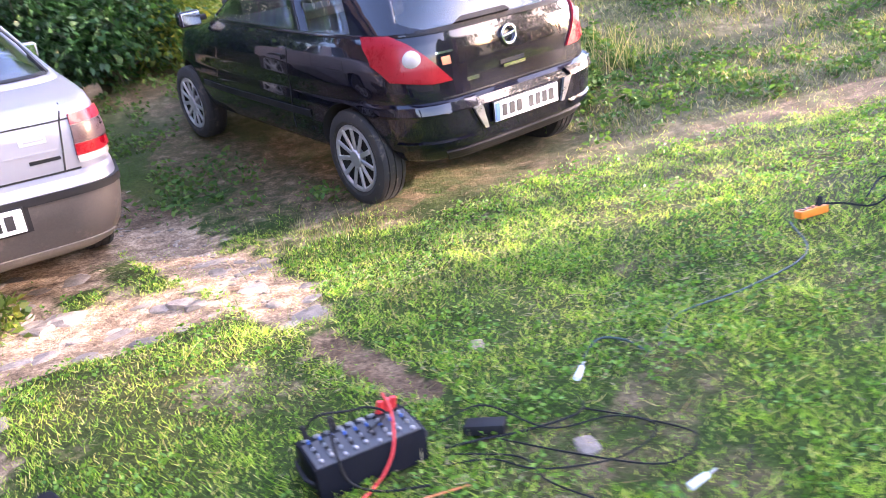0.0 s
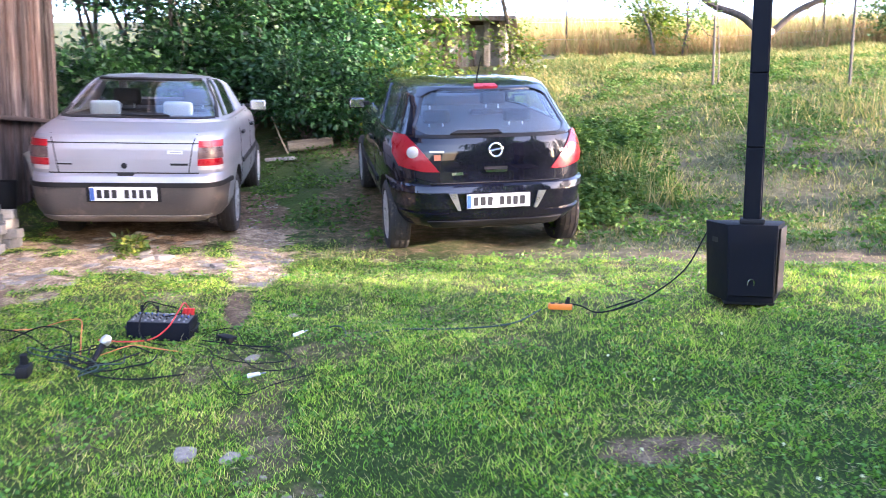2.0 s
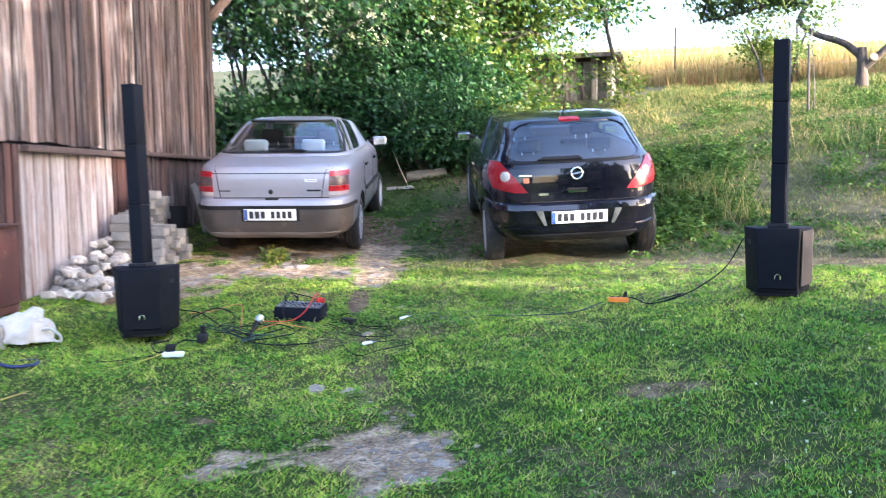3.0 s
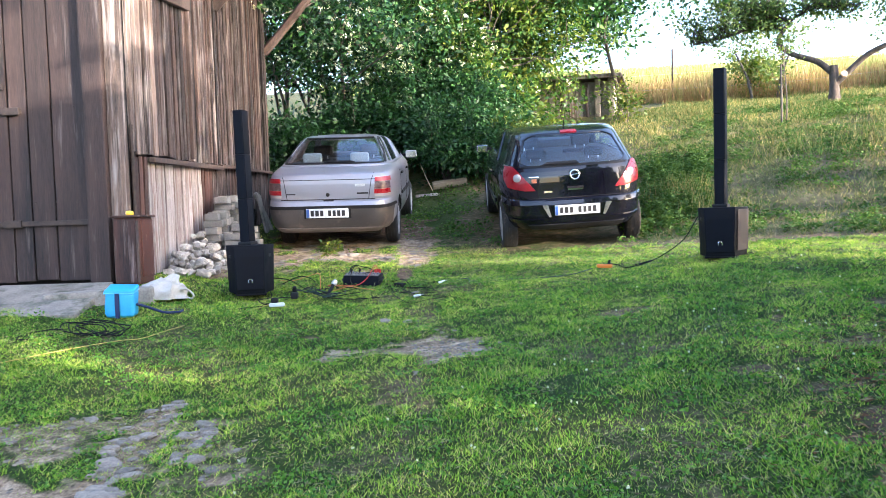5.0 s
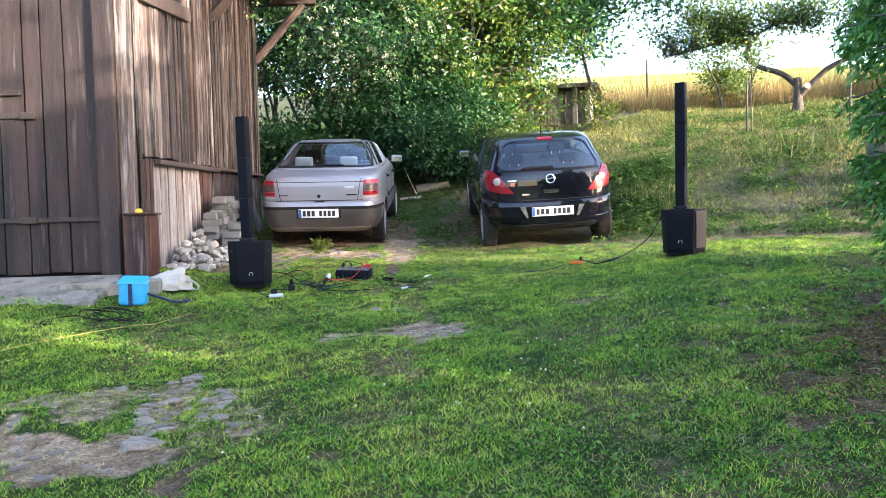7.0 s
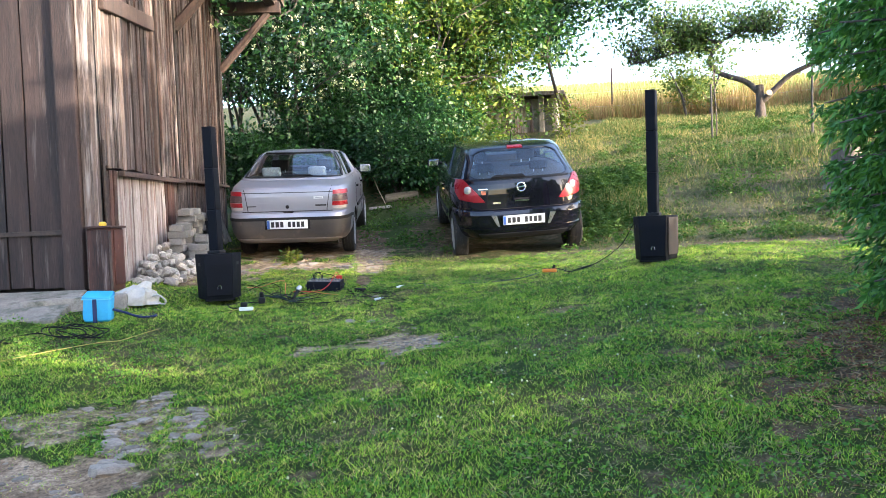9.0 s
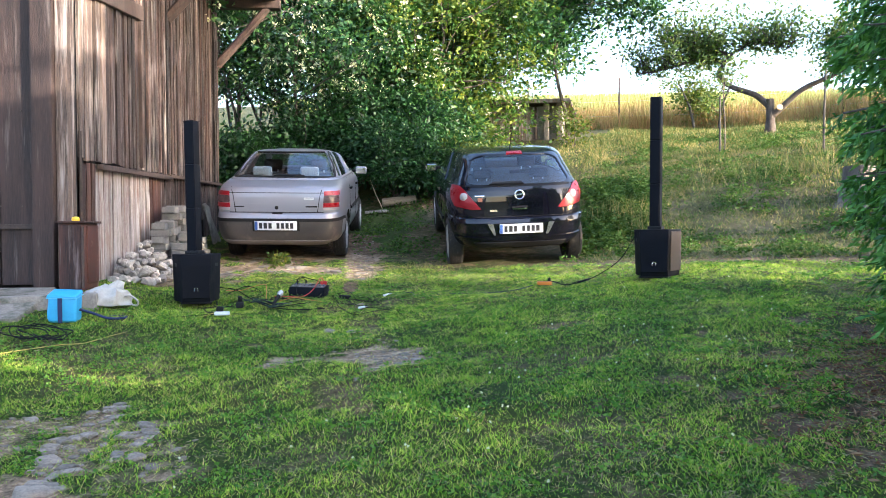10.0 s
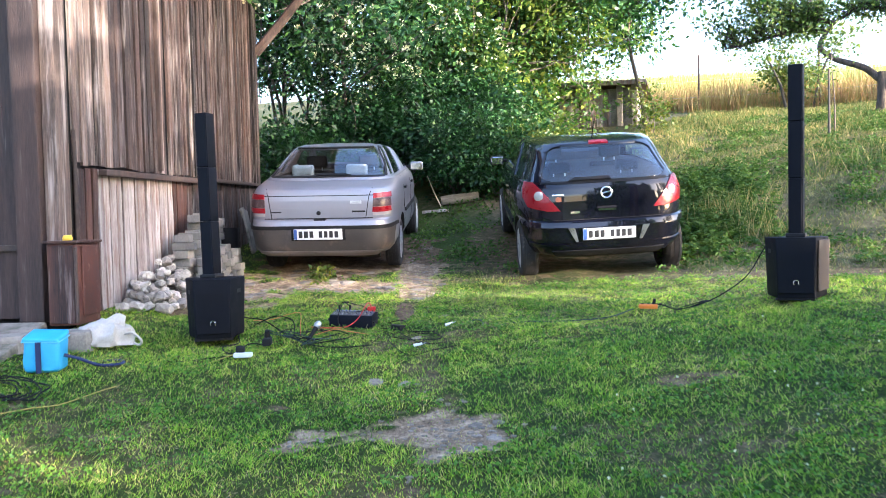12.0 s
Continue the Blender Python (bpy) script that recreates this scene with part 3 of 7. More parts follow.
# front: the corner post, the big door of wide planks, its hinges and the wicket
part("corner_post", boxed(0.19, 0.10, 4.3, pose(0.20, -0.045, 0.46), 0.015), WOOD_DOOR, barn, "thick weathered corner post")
part("corner_post", boxed(0.105, 0.20, 4.3, pose(0.05, 0.07, 0.46), 0.015), WOOD_BLEACHED_LIT, barn, "bleached side post at the corner")
rr = random.Random(5)
door = part("door", boxed(3.6, 0.05, 3.3, pose(2.14, 0.035, 0.57)), DARK_PARTS_AND_SHADE, barn, "tall barn door of wide brown planks")
x = 0.31
k = 0
while x < 4.0:
    w = (0.29, 0.21, 0.17, 0.24, 0.26, 0.19)[k % 6]
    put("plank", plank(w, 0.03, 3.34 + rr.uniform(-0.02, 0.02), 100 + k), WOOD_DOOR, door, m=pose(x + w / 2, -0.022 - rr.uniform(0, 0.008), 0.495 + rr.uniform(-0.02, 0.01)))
    x += w + 0.004
    k += 1
part("wicket_head", boxed(0.62, 0.03, 0.05, pose(1.32, -0.05, 2.22), 0.006), WOOD_DOOR, door)
for z, a, b in ((2.0, 0.86, 1.9), (0.99, 0.30, 1.9)):
    part("hinge", boxed(b - a, 0.012, 0.045, pose((a + b) / 2, -0.05, z), 0.004), IRON, door, "rusty strap hinge")
    part("hinge_eye", boxed(0.16, 0.03, 0.07, pose(a + 0.09 if z > 1.5 else 0.98, -0.055, z - 0.013), 0.01), IRON, door)
for i in range(9):
    part("nail", rod(bmesh.new(), 0.008, 0.005, 0.008, pose(0.4 + 0.19 * (i % 5), -0.03, 1.2 + 0.85 * (i // 5), 90), 8), IRON, door)
for k in range(16):
    put("plank", plank(0.29, 0.03, 0.9, 300 + k), WOOD_GREY, barn, m=pose(0.3 + 0.3 * k, -0.02, 3.86))
for k in range(15):
    put("plank", plank(0.29, 0.03, 3.3, 330 + k), WOOD_DOOR, barn, m=pose(4.1 + 0.3 * k, -0.02, 0.56))
# side: narrow upper boards, a ledge, pale lower boards
TURN = Matrix.Rotation(radians(-90), 4, "Z")
r = random.Random(9)
y, k = 0.205, 0
while y < DEEP:
    w = r.uniform(0.10, 0.16) if y < 2.1 else r.uniform(0.05, 0.10)
    top, low = EAVE, 1.66 + 0.02 * y
    put("plank", plank(w, 0.028, top - low, 500 + k, 0.003), WOOD_BLEACHED_LIT if y < 0.8 or k % 9 == 4 else WOOD_GREY, barn, m=pose(-0.012 - r.uniform(0, 0.032), y + w / 2, low - r.uniform(0, 0.03)) @ TURN)
    y += w + (r.uniform(0.014, 0.036) if r.random() < (0.45 if y < 2.1 else 0.9) else 0.007)
    k += 1
y, k = 0.30, 0
while y < DEEP:
    w = r.uniform(0.09, 0.15)
    low = float(lift(*(BARN @ Vector((0, y, 0))).xy)) + 0.02
    put("plank", plank(w, 0.026, 1.62 + 0.02 * y - low, 700 + k, 0.003), WOOD_PALE if 0.6 < y < 2.35 else WOOD_BROWN if y < 2.9 else WOOD_GREY, barn, m=pose(0.012 - r.uniform(0, 0.016), y + w / 2, low) @ TURN)
    y += w + (r.uniform(0.008, 0.026) if r.random() < (0.3 if y < 3.0 else 0.7) else 0.003)
    k += 1
part("ledge", boxed(0.07, 2.5, 0.055, pose(-0.05, 1.88, 1.605, 1.3, 0, 0), 0.012), WOOD_BEAM, barn, "slanting wooden ledge rail")
part("ledge", boxed(0.05, 3.1, 0.045, pose(-0.045, 4.68, 1.70, 1.3, 0, 0), 0.012), WOOD_BEAM, barn)
part("brace", boxed(0.06, 1.75, 0.17, pose(-0.05, 1.15, 3.29, 6.4, 0, 0), 0.012), WOOD_BEAM, barn, "slanting timber brace")
part("batten", boxed(0.04, 0.05, 1.75, pose(-0.045, 1.98, 1.70), 0.008), WOOD_BEAM, barn)
part("door_bar", tube(bmesh.new(), [(-0.03, 0.19, 1.0), (-0.032, 0.188, 1.45), (-0.03, 0.185, 1.9)], 0.017, 8), IRON, barn, "upright iron bar")

# door step of concrete slabs, one pale kerb stone beside them
step = thing("door_step", "weathered concrete door step slabs before the barn", "step", kind="structure")
for k, (sx, a, b) in enumerate(((1.35, 0.5, 0.78), (1.1, 1.75, 0.95), (1.5, 3.1, 0.95))):
    p = BARN @ Vector((a + 0.25, -0.42, 0))
    ob = part("slab", boxed(sx, b, 0.3, bevel=0.02), CONCRETE, step, m=Matrix.Translation((p.x, p.y, 0.085 - 0.015 * k)) @ BARN.to_3x3().to_4x4() @ pose(0, 0, 0, 15, 0, (1.5, -2, 1)[k]))
p = BARN @ Vector((0.06, -0.40, 0))
tagged(part("kerb_stone", boxed(0.92, 0.24, 0.26, bevel=0.03), CONCRETE, m=Matrix.Translation((p.x, p.y, 0.165)) @ BARN.to_3x3().to_4x4() @ pose(0, 0, 0, 0, 2, -5)), "pale long concrete kerb stone lying in the grass", "stone")

# a rusty brown sheet box at the corner with a yellow thing on it
bx = thing("fuse_box", "brown painted sheet metal box at the barn corner", "box", BARN @ pose(-0.09, -0.09, 0.44))
part("body", boxed(0.22, 0.36, 0.60, pose(0.03, 0.13, 0), 0.012), RUST_RED, bx)
part("front_panel", boxed(0.19, 0.012, 0.57, pose(0.035, -0.055, 0.015), 0.004, 1), WOOD_BROWN, bx, "dark brown front panel")
part("side_door", boxed(0.014, 0.27, 0.52, pose(-0.086, 0.15, 0.06), 0.005, 1), RUST_RED, bx)
part("trim", boxed(0.022, 0.022, 0.55, pose(-0.075, -0.055, 0.02), 0.005, 1), WOOD_BEAM, bx)
part("top", boxed(0.26, 0.40, 0.02, pose(0.02, 0.12, 0.60), 0.006), WOOD_BROWN, bx)
cap = thing("plastic_cup", "small yellow plastic cup upside down on the brown box", "cup", BARN @ pose(-0.09, -0.10, 1.061))
part("shell", lathe([(0, 0), (0.032, 0), (0.036, 0.015), (0.028, 0.036), (0, 0.04)], 14), YELLOW, cap)


# plain unseen wall added behind the path: closes the yard, darkens the cars' reflections
hw = thing("house_wall", "plain unseen wall added to close the yard and darken reflections", "wall", kind="structure")
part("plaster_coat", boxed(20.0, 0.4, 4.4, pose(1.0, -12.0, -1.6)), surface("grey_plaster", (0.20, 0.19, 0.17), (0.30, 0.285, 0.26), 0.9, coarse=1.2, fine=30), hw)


# ---- cars ----
class Car:
    """A car body as level loops: half width, rear and front end and roundness at each height. x right, y ahead from the rear axle."""

    def __init__(self, rows, middle, rear_round, front_round, heights):
        a = np.array(rows)
        self.z, self.w, self.r, self.f = a[:, 0], a[:, 1], a[:, 2], a[:, 3]
        self.middle, self.round, self.nf, self.heights = middle, rear_round, front_round, heights

    def n(self, z):
        return float(np.interp(z, [q[0] for q in self.round], [q[1] for q in self.round]))

    def up(self, z):
        return float(np.interp(z, [q[0] for q in self.heights], [q[1] for q in self.heights]))

    def at(self, z):
        return float(np.interp(z, self.z, self.w)), float(np.interp(z, self.z, self.r)), float(np.interp(z, self.z, self.f))

    def loop(self, z, phi):
        """phi: 0 at the middle of the rear, a quarter turn at the right side, half a turn at the front."""
        w, r, f = self.at(z)
        s, c = math.sin(phi), math.cos(phi)
        n = self.n(z) if c > 0 else self.nf
        x = w * math.copysign(abs(s) ** (2 / n), s)
        y = self.middle - (self.middle - r) * abs(c) ** (2 / n) if c > 0 else self.middle + (f - self.middle) * abs(c) ** (2 / n)
        sink = 0.14 * max(y - 0.45, 0) ** 2 * min(max(z - 1.3, 0) / 0.12, 1)
        return Vector((x, y, self.up(z) - sink))

    def rear(self, x, z, out=0.0):
        w, r, f = self.at(z)
        q = min(abs(x) / w, 0.999)
        n = self.n(z)
        p = Vector((x, self.middle - (self.middle - r) * (1 - q ** n) ** (1 / n), self.up(z)))
        if out:
            e = 0.01
            px, pz = self.rear(x + e, z) - self.rear(x - e, z), self.rear(x, z + e) - self.rear(x, z - e)
            n = px.cross(pz).normalized()
            p += n * out * (1 if n.y < 0 else -1)
        return p

    def side(self, y, z, sign, out=0.0):
        w, r, f = self.at(z)
        if y < self.middle:
            q, n = min((self.middle - y) / (self.middle - r), 0.999), self.n(z)
        else:
            q, n = min((y - self.middle) / (f - self.middle), 0.999), self.nf
        return Vector((sign * (w * (1 - q ** n) ** (1 / n) + out), y, self.up(z)))


def skin(fn, rows, cols=8, thick=0.012, sub=6):
    """A panel that follows a body: rows of (height, from, to); fn(across, height, out) gives its points."""
    zs = [a[0] for a in rows]
    bm, front, back = bmesh.new(), [], []
    n = sub * (len(rows) - 1) + 1
    for i in range(n):
        z = zs[0] + (zs[-1] - zs[0]) * i / (n - 1)
        a, b = np.interp(z, zs, [q[1] for q in rows]), np.interp(z, zs, [q[2] for q in rows])
        front.append([bm.verts.new(fn(a + (b - a) * k / cols, z, thick)) for k in range(cols + 1)])
        back.append([bm.verts.new(fn(a + (b - a) * k / cols, z, -0.012)) for k in range(cols + 1)])
    for i in range(n - 1):
        for k in range(cols):
            bm.faces.new((front[i][k], front[i][k + 1], front[i + 1][k + 1], front[i + 1][k]))
            bm.faces.new((back[i][k], back[i + 1][k], back[i + 1][k + 1], back[i][k + 1]))
    for i in range(n - 1):
        for k in (0, cols):
            bm.faces.new((front[i][k], front[i + 1][k], back[i + 1][k], back[i][k]))
    for k in range(cols):
        for i in (0, n - 1):
            bm.faces.new((front[i][k], back[i][k], back[i][k + 1], front[i][k + 1]))
    return bm


def lower_body(car, name, z_top, paint, parent, axles, arch, tyre_half):
    """The closed lower body with its wheel arches cut out."""
    zs = sorted(set([round(z, 3) for z in np.linspace(car.z[0], z_top, 34)] + [float(z) for z in car.z if z < z_top]))
    n = 96
    bm = bmesh.new()
    rings = [[bm.verts.new(car.loop(z, 2 * math.pi * k / n)) for k in range(n)] for z in zs]
    for a, b in zip(rings, rings[1:]):
        for k in range(n):
            bm.faces.new((a[k], a[(k + 1) % n], b[(k + 1) % n], b[k]))
    bm.faces.new(rings[0][::-1])
    bm.faces.new(rings[-1])
    bmesh.ops.recalc_face_normals(bm, faces=bm.faces)
    me = bpy.data.meshes.new(name)
    bm.to_mesh(me)
    bm.free()
    tmp = new("shape", me)
    cut = bmesh.new()
    for y in axles:
        for s in (-1, 1):
            w = car.at(0.4)[0]
            rod(cut, arch, arch, 0.40, pose(s * (w - 0.27), y, 0.31, 0, 90 * s, 0), 40)
    cm = bpy.data.meshes.new("cutter")
    cut.to_mesh(cm)
    cut.free()
    tool = new("cutter", cm)
    mod = tmp.modifiers.new("arches", "BOOLEAN")
    mod.operation, mod.object, mod.solver = "DIFFERENCE", tool, "EXACT"
    bpy.context.view_layer.update()
    done = bpy.data.meshes.new_from_object(tmp.evaluated_get(bpy.context.evaluated_depsgraph_get()))
    bpy.data.objects.remove(tmp)
    bpy.data.objects.remove(tool)
    for k in (paint, DARK_PARTS_AND_SHADE):
        done.materials.append(k)
    for p in done.polygons:
        c = p.center
        well = any(math.hypot(c.y - y, c.z - 0.31) < arch + 0.012 for y in axles) and (abs(p.normal.x) < 0.35 or abs(c.x) < car.at(c.z)[0] - 0.12) and abs(c.x) < car.at(0.4)[0] + 0.05
        if (well and abs(p.normal.x) < 0.6) or c.z < car.up(car.z[0]) + 0.005 or (p.normal.z > 0.9 and c.z > car.up(z_top) - 0.005) or (well and abs(c.x) < car.at(0.4)[0] - 0.2):
            p.material_index = 1
    ob = new(name, done)
    ob.parent = parent
    done.polygons.foreach_set("use_smooth", [True] * len(done.polygons))
    done.set_sharp_from_angle(angle=radians(24))
    return ob


def upper_body(car, z0, z1, z_low, z_high, windows, paint, glass, parent):
    """Roof and pillars, with the window openings left free and filled with panes. windows: name, phi from, phi to, tint."""
    zs = sorted(set([round(float(z), 4) for z in np.linspace(z0, z1, 22)] + [z_low, z_high]))
    marks = set(round(2 * math.pi * k / 96, 5) for k in range(96))
    for _, a, b, _ in windows:
        marks |= {round(a % (2 * math.pi), 5), round(b % (2 * math.pi), 5)}
    phis = sorted(marks)
    inside = {}
    n = len(phis)
    for k in range(n):
        mid = (phis[k] + (phis[(k + 1) % n] - phis[k]) % (2 * math.pi) / 2) % (2 * math.pi)
        for wi, (nm, a, b, _) in enumerate(windows):
            if (mid - a) % (2 * math.pi) < (b - a) % (2 * math.pi):
                inside[k] = wi
    bm = bmesh.new()
    rings = [[bm.verts.new(car.loop(z, p)) for p in phis] for z in zs]
    panes = {wi: [] for wi in range(len(windows))}
    for i in range(len(zs) - 1):
        mid = (zs[i] + zs[i + 1]) / 2
        for k in range(n):
            if k in inside and z_low < mid < z_high:
                panes[inside[k]].append((i, k))
            else:
                bm.faces.new((rings[i][k], rings[i][(k + 1) % n], rings[i + 1][(k + 1) % n], rings[i + 1][k]))
    bm.faces.new(rings[-1])
    ob = part("roof", bm, paint, parent, smooth=40)
    sol = ob.modifiers.new("thickness", "SOLIDIFY")
    sol.thickness, sol.offset = 0.03, -1
    for wi, cells in panes.items():
        pb, seen = bmesh.new(), {}

        def vert(i, k):
            key = (i, k % n)
            if key not in seen:
                p = car.loop(zs[i], phis[k % n])
                seen[key] = pb.verts.new(p - Vector((p.x, (p.y - car.middle) * 0.6, 0)).normalized() * 0.008)
            return seen[key]

        for i, k in cells:
            pb.faces.new((vert(i, k), vert(i, k + 1), vert(i + 1, k + 1), vert(i + 1, k)))
        if cells:
            pane = part(windows[wi][0], pb, windows[wi][3] or glass, parent, smooth=60)
            sol = pane.modifiers.new("thickness", "SOLIDIFY")
            sol.thickness, sol.offset = 0.005, -1
            pane.visible_shadow = False
    return ob


def wheel(parent, x, y, radius, width, spokes, sign, rim_r):
    """A wheel: tyre with grooves, and a slotted cover."""
    hub = new("wheel")
    hub.parent = parent
    hub.matrix_basis = pose(x, y, radius, 0, 90 * sign, 0)
    h = width / 2
    prof = [(rim_r, -h * 0.8), (rim_r + 0.03, -h), (radius - 0.035, -h), (radius - 0.008, -h * 0.86)]
    for g in (-0.5, 0.0, 0.5):
        prof += [(radius, (g - 0.16) * h), (radius, (g - 0.05) * h), (radius - 0.008, (g - 0.045) * h), (radius - 0.008, (g + 0.045) * h), (radius, (g + 0.05) * h), (radius, (g + 0.16) * h)]
    prof += [(radius - 0.008, h * 0.86), (radius - 0.035, h), (rim_r + 0.03, h), (rim_r, h * 0.8)]
    part("tyre", lathe(prof + [prof[0]], 40), TYRE, hub, smooth=30)
    part("rim", lathe([(0, h * 0.45), (rim_r * 0.9, h * 0.45), (rim_r + 0.002, h * 0.82), (rim_r + 0.002, -h * 0.8), (0, -h * 0.8)], 36), DARK_PARTS_AND_SHADE, hub, smooth=30)
    part("hub_cap", lathe([(0, h * 0.98), (0.05, h * 0.96), (0.062, h * 0.8), (0.062, h * 0.5)], 24), ALLOY, hub, "silver hub cap", smooth=30)
    part("cover_ring", lathe([(rim_r - 0.022, h * 0.82), (rim_r - 0.01, h * 0.93), (rim_r + 0.006, h * 0.93), (rim_r + 0.008, h * 0.8)], 36), ALLOY, hub, "silver wheel cover ring", smooth=30)
    first = part("spoke", boxed(rim_r - 0.05, 0.030, 0.014, pose(0.04 + (rim_r - 0.05) / 2, 0, h * 0.76, 0, -4, 0), 0.005, 1), ALLOY, hub)
    for k in range(1, spokes):
        put("spoke", first.data, [], hub, m=pose(0, 0, 0, 0, 0, 360 * k / spokes))
    return hub


def number_plate(car, parent, z, bars, out=0.014):
    """A white plate with a blue end and plain dark bars for its writing."""
    p = car.rear(0, z, out + 0.012)
    low, high = car.rear(0, z - 0.05, 0), car.rear(0, z + 0.05, 0)
    lean = math.degrees(math.atan2(high.y - low.y, 0.1))
    pl = part("number_plate", boxed(0.52, 0.008, 0.114, pose(0, 0, -0.057), 0.003, 1), PLATE_WHITE, parent, "white number plate with dark bars", m=Matrix.Translation(p) @ pose(0, 0, 0, -lean, 0, 0))
    part("plate_rim", boxed(0.535, 0.006, 0.129, pose(0, 0.006, -0.0645), 0.003, 1), BLACK_PLASTIC, pl)
    part("plate_band", boxed(0.034, 0.004, 0.106, pose(-0.240, -0.005, -0.053)), PLATE_BLUE, pl)
    for x, w in bars:
        part("plate_bar", boxed(w, 0.003, 0.07, pose(x, -0.0055, -0.035)), INK, pl)
    return pl


def mirror(parent, paint, x, y, z, s):
    mi = new("door_mirror")
    mi.parent = parent
    mi.matrix_basis = pose(x, y, z)
    part("housing", boxed(0.17, 0.10, 0.115, pose(s * 0.10, 0.02, -0.03), 0.03, 3), paint, mi, smooth=40)
    part("mirror_glass", boxed(0.14, 0.006, 0.09, pose(s * 0.10, -0.032, -0.018), 0.003, 1), CHROME, mi)
    part("mirror_foot", boxed(0.09, 0.06, 0.04, pose(s * 0.01, 0.02, 0), 0.01), BLACK_PLASTIC, mi)


def headrest(parent, x, y, z, material, w=0.27, h=0.17, back=True):
    st = new("seat")
    st.parent = parent
    st.matrix_basis = pose(x, y, z)
    part("headrest", boxed(w, 0.10, h, pose(0, 0, 0.06), 0.04, 3), material, st, smooth=40)
    for s in (-1, 1):
        part("headrest_rod", rod(bmesh.new(), 0.007, 0.007, 0.12, pose(s * 0.06, 0, -0.03), 8), STEEL, st)
    if back:
        part("backrest", boxed(0.46, 0.14, 0.26, pose(0, 0.0, -0.24), 0.05, 3), SEAT_DARK, st, smooth=40)


def stand(x, y, heading, base=2.4, track=0.7, tilt=(0.0, 0.0), up_by=-0.012):
    """The pose of a car whose rear axle's middle is at (x, y), resting on the slope."""
    f = Vector((-math.sin(radians(heading)), math.cos(radians(heading)), 0))
    s = Vector((f.y, -f.x, 0))
    c = Vector((x, y, 0))
    z = lambda p: float(lift(p.x, p.y))
    rear, front = (z(c - s * track) + z(c + s * track)) / 2, (z(c + f * base - s * track) + z(c + f * base + s * track)) / 2
    right, left = (z(c + s * track) + z(c + f * base + s * track)) / 2, (z(c - s * track) + z(c + f * base - s * track)) / 2
    ahead = (f * base + Vector((0, 0, front - rear))).normalized()
    across = (s * 2 * track + Vector((0, 0, (right - left) * 0.4))).normalized()
    up = across.cross(ahead).normalized()
    across = ahead.cross(up)
    return Matrix(((across.x, ahead.x, up.x, x), (across.y, ahead.y, up.y, y), (across.z, ahead.z, up.z, rear + up_by), (0, 0, 0, 1))) @ pose(0, 0, 0, tilt[0], tilt[1], 0)


PI = math.pi
# black hatchback
hatch = thing("hatchback_car", "glossy black small hatchback parked on the grass", "car", stand(0.24, 5.385, 34.8, 2.51, tilt=(-0.8, 0.6), up_by=-0.025))
H = Car([(0.19, 0.74, -0.46, 3.10), (0.26, 0.80, -0.575, 3.24), (0.36, 0.835, -0.635, 3.30), (0.47, 0.85, -0.655, 3.33), (0.60, 0.855, -0.655, 3.33), (0.645, 0.853, -0.635, 3.32), (0.665, 0.852, -0.59, 3.30), (0.76, 0.865, -0.575, 3.22), (0.86, 0.868, -0.565, 3.05), (0.94, 0.862, -0.552, 2.80), (1.00, 0.850, -0.535, 2.45), (1.05, 0.832, -0.515, 2.25), (1.12, 0.803, -0.475, 2.08), (1.2, 0.772, -0.425, 1.90), (1.3, 0.732, -0.345, 1.64), (1.38, 0.705, -0.265, 1.40), (1.43, 0.675, -0.195, 1.22), (1.46, 0.625, -0.10, 1.08), (1.475, 0.52, 0.02, 0.98), (1.482, 0.32, 0.25, 0.85)], 1.2, [(0.2, 5.0), (0.7, 6.0), (1.0, 5.2), (1.2, 4.2), (1.45, 3.4)], 3.0, [(0.19, 0.28), (0.30, 0.35), (0.5, 0.515), (0.76, 0.77), (1.05, 1.03), (1.43, 1.385), (1.482, 1.438)])
lower_body(H, "body", 1.05, BLACK_PAINT, hatch, (0.0, 2.51), 0.345, 0.1)
upper_body(H, 1.05, 1.482, 1.075, 1.425, [("rear_window", -0.62, 0.62, GLASS_DARK), ("side_window", 1.05, 1.39, GLASS_DARK), ("side_window", 1.46, 2.12, GLASS_DARK), ("windscreen", PI - 0.62, PI + 0.62, GLASS_DARK), ("side_window", 2 * PI - 2.12, 2 * PI - 1.46, GLASS_DARK), ("side_window", 2 * PI - 1.39, 2 * PI - 1.05, GLASS_DARK)], BLACK_PAINT, GLASS_DARK, hatch)
for x, s in ((0.745, 1), (-0.745, -1)):
    for y in (0, 2.51):
        wheel(hatch, x, y, 0.305, 0.185, 11, s, 0.205)
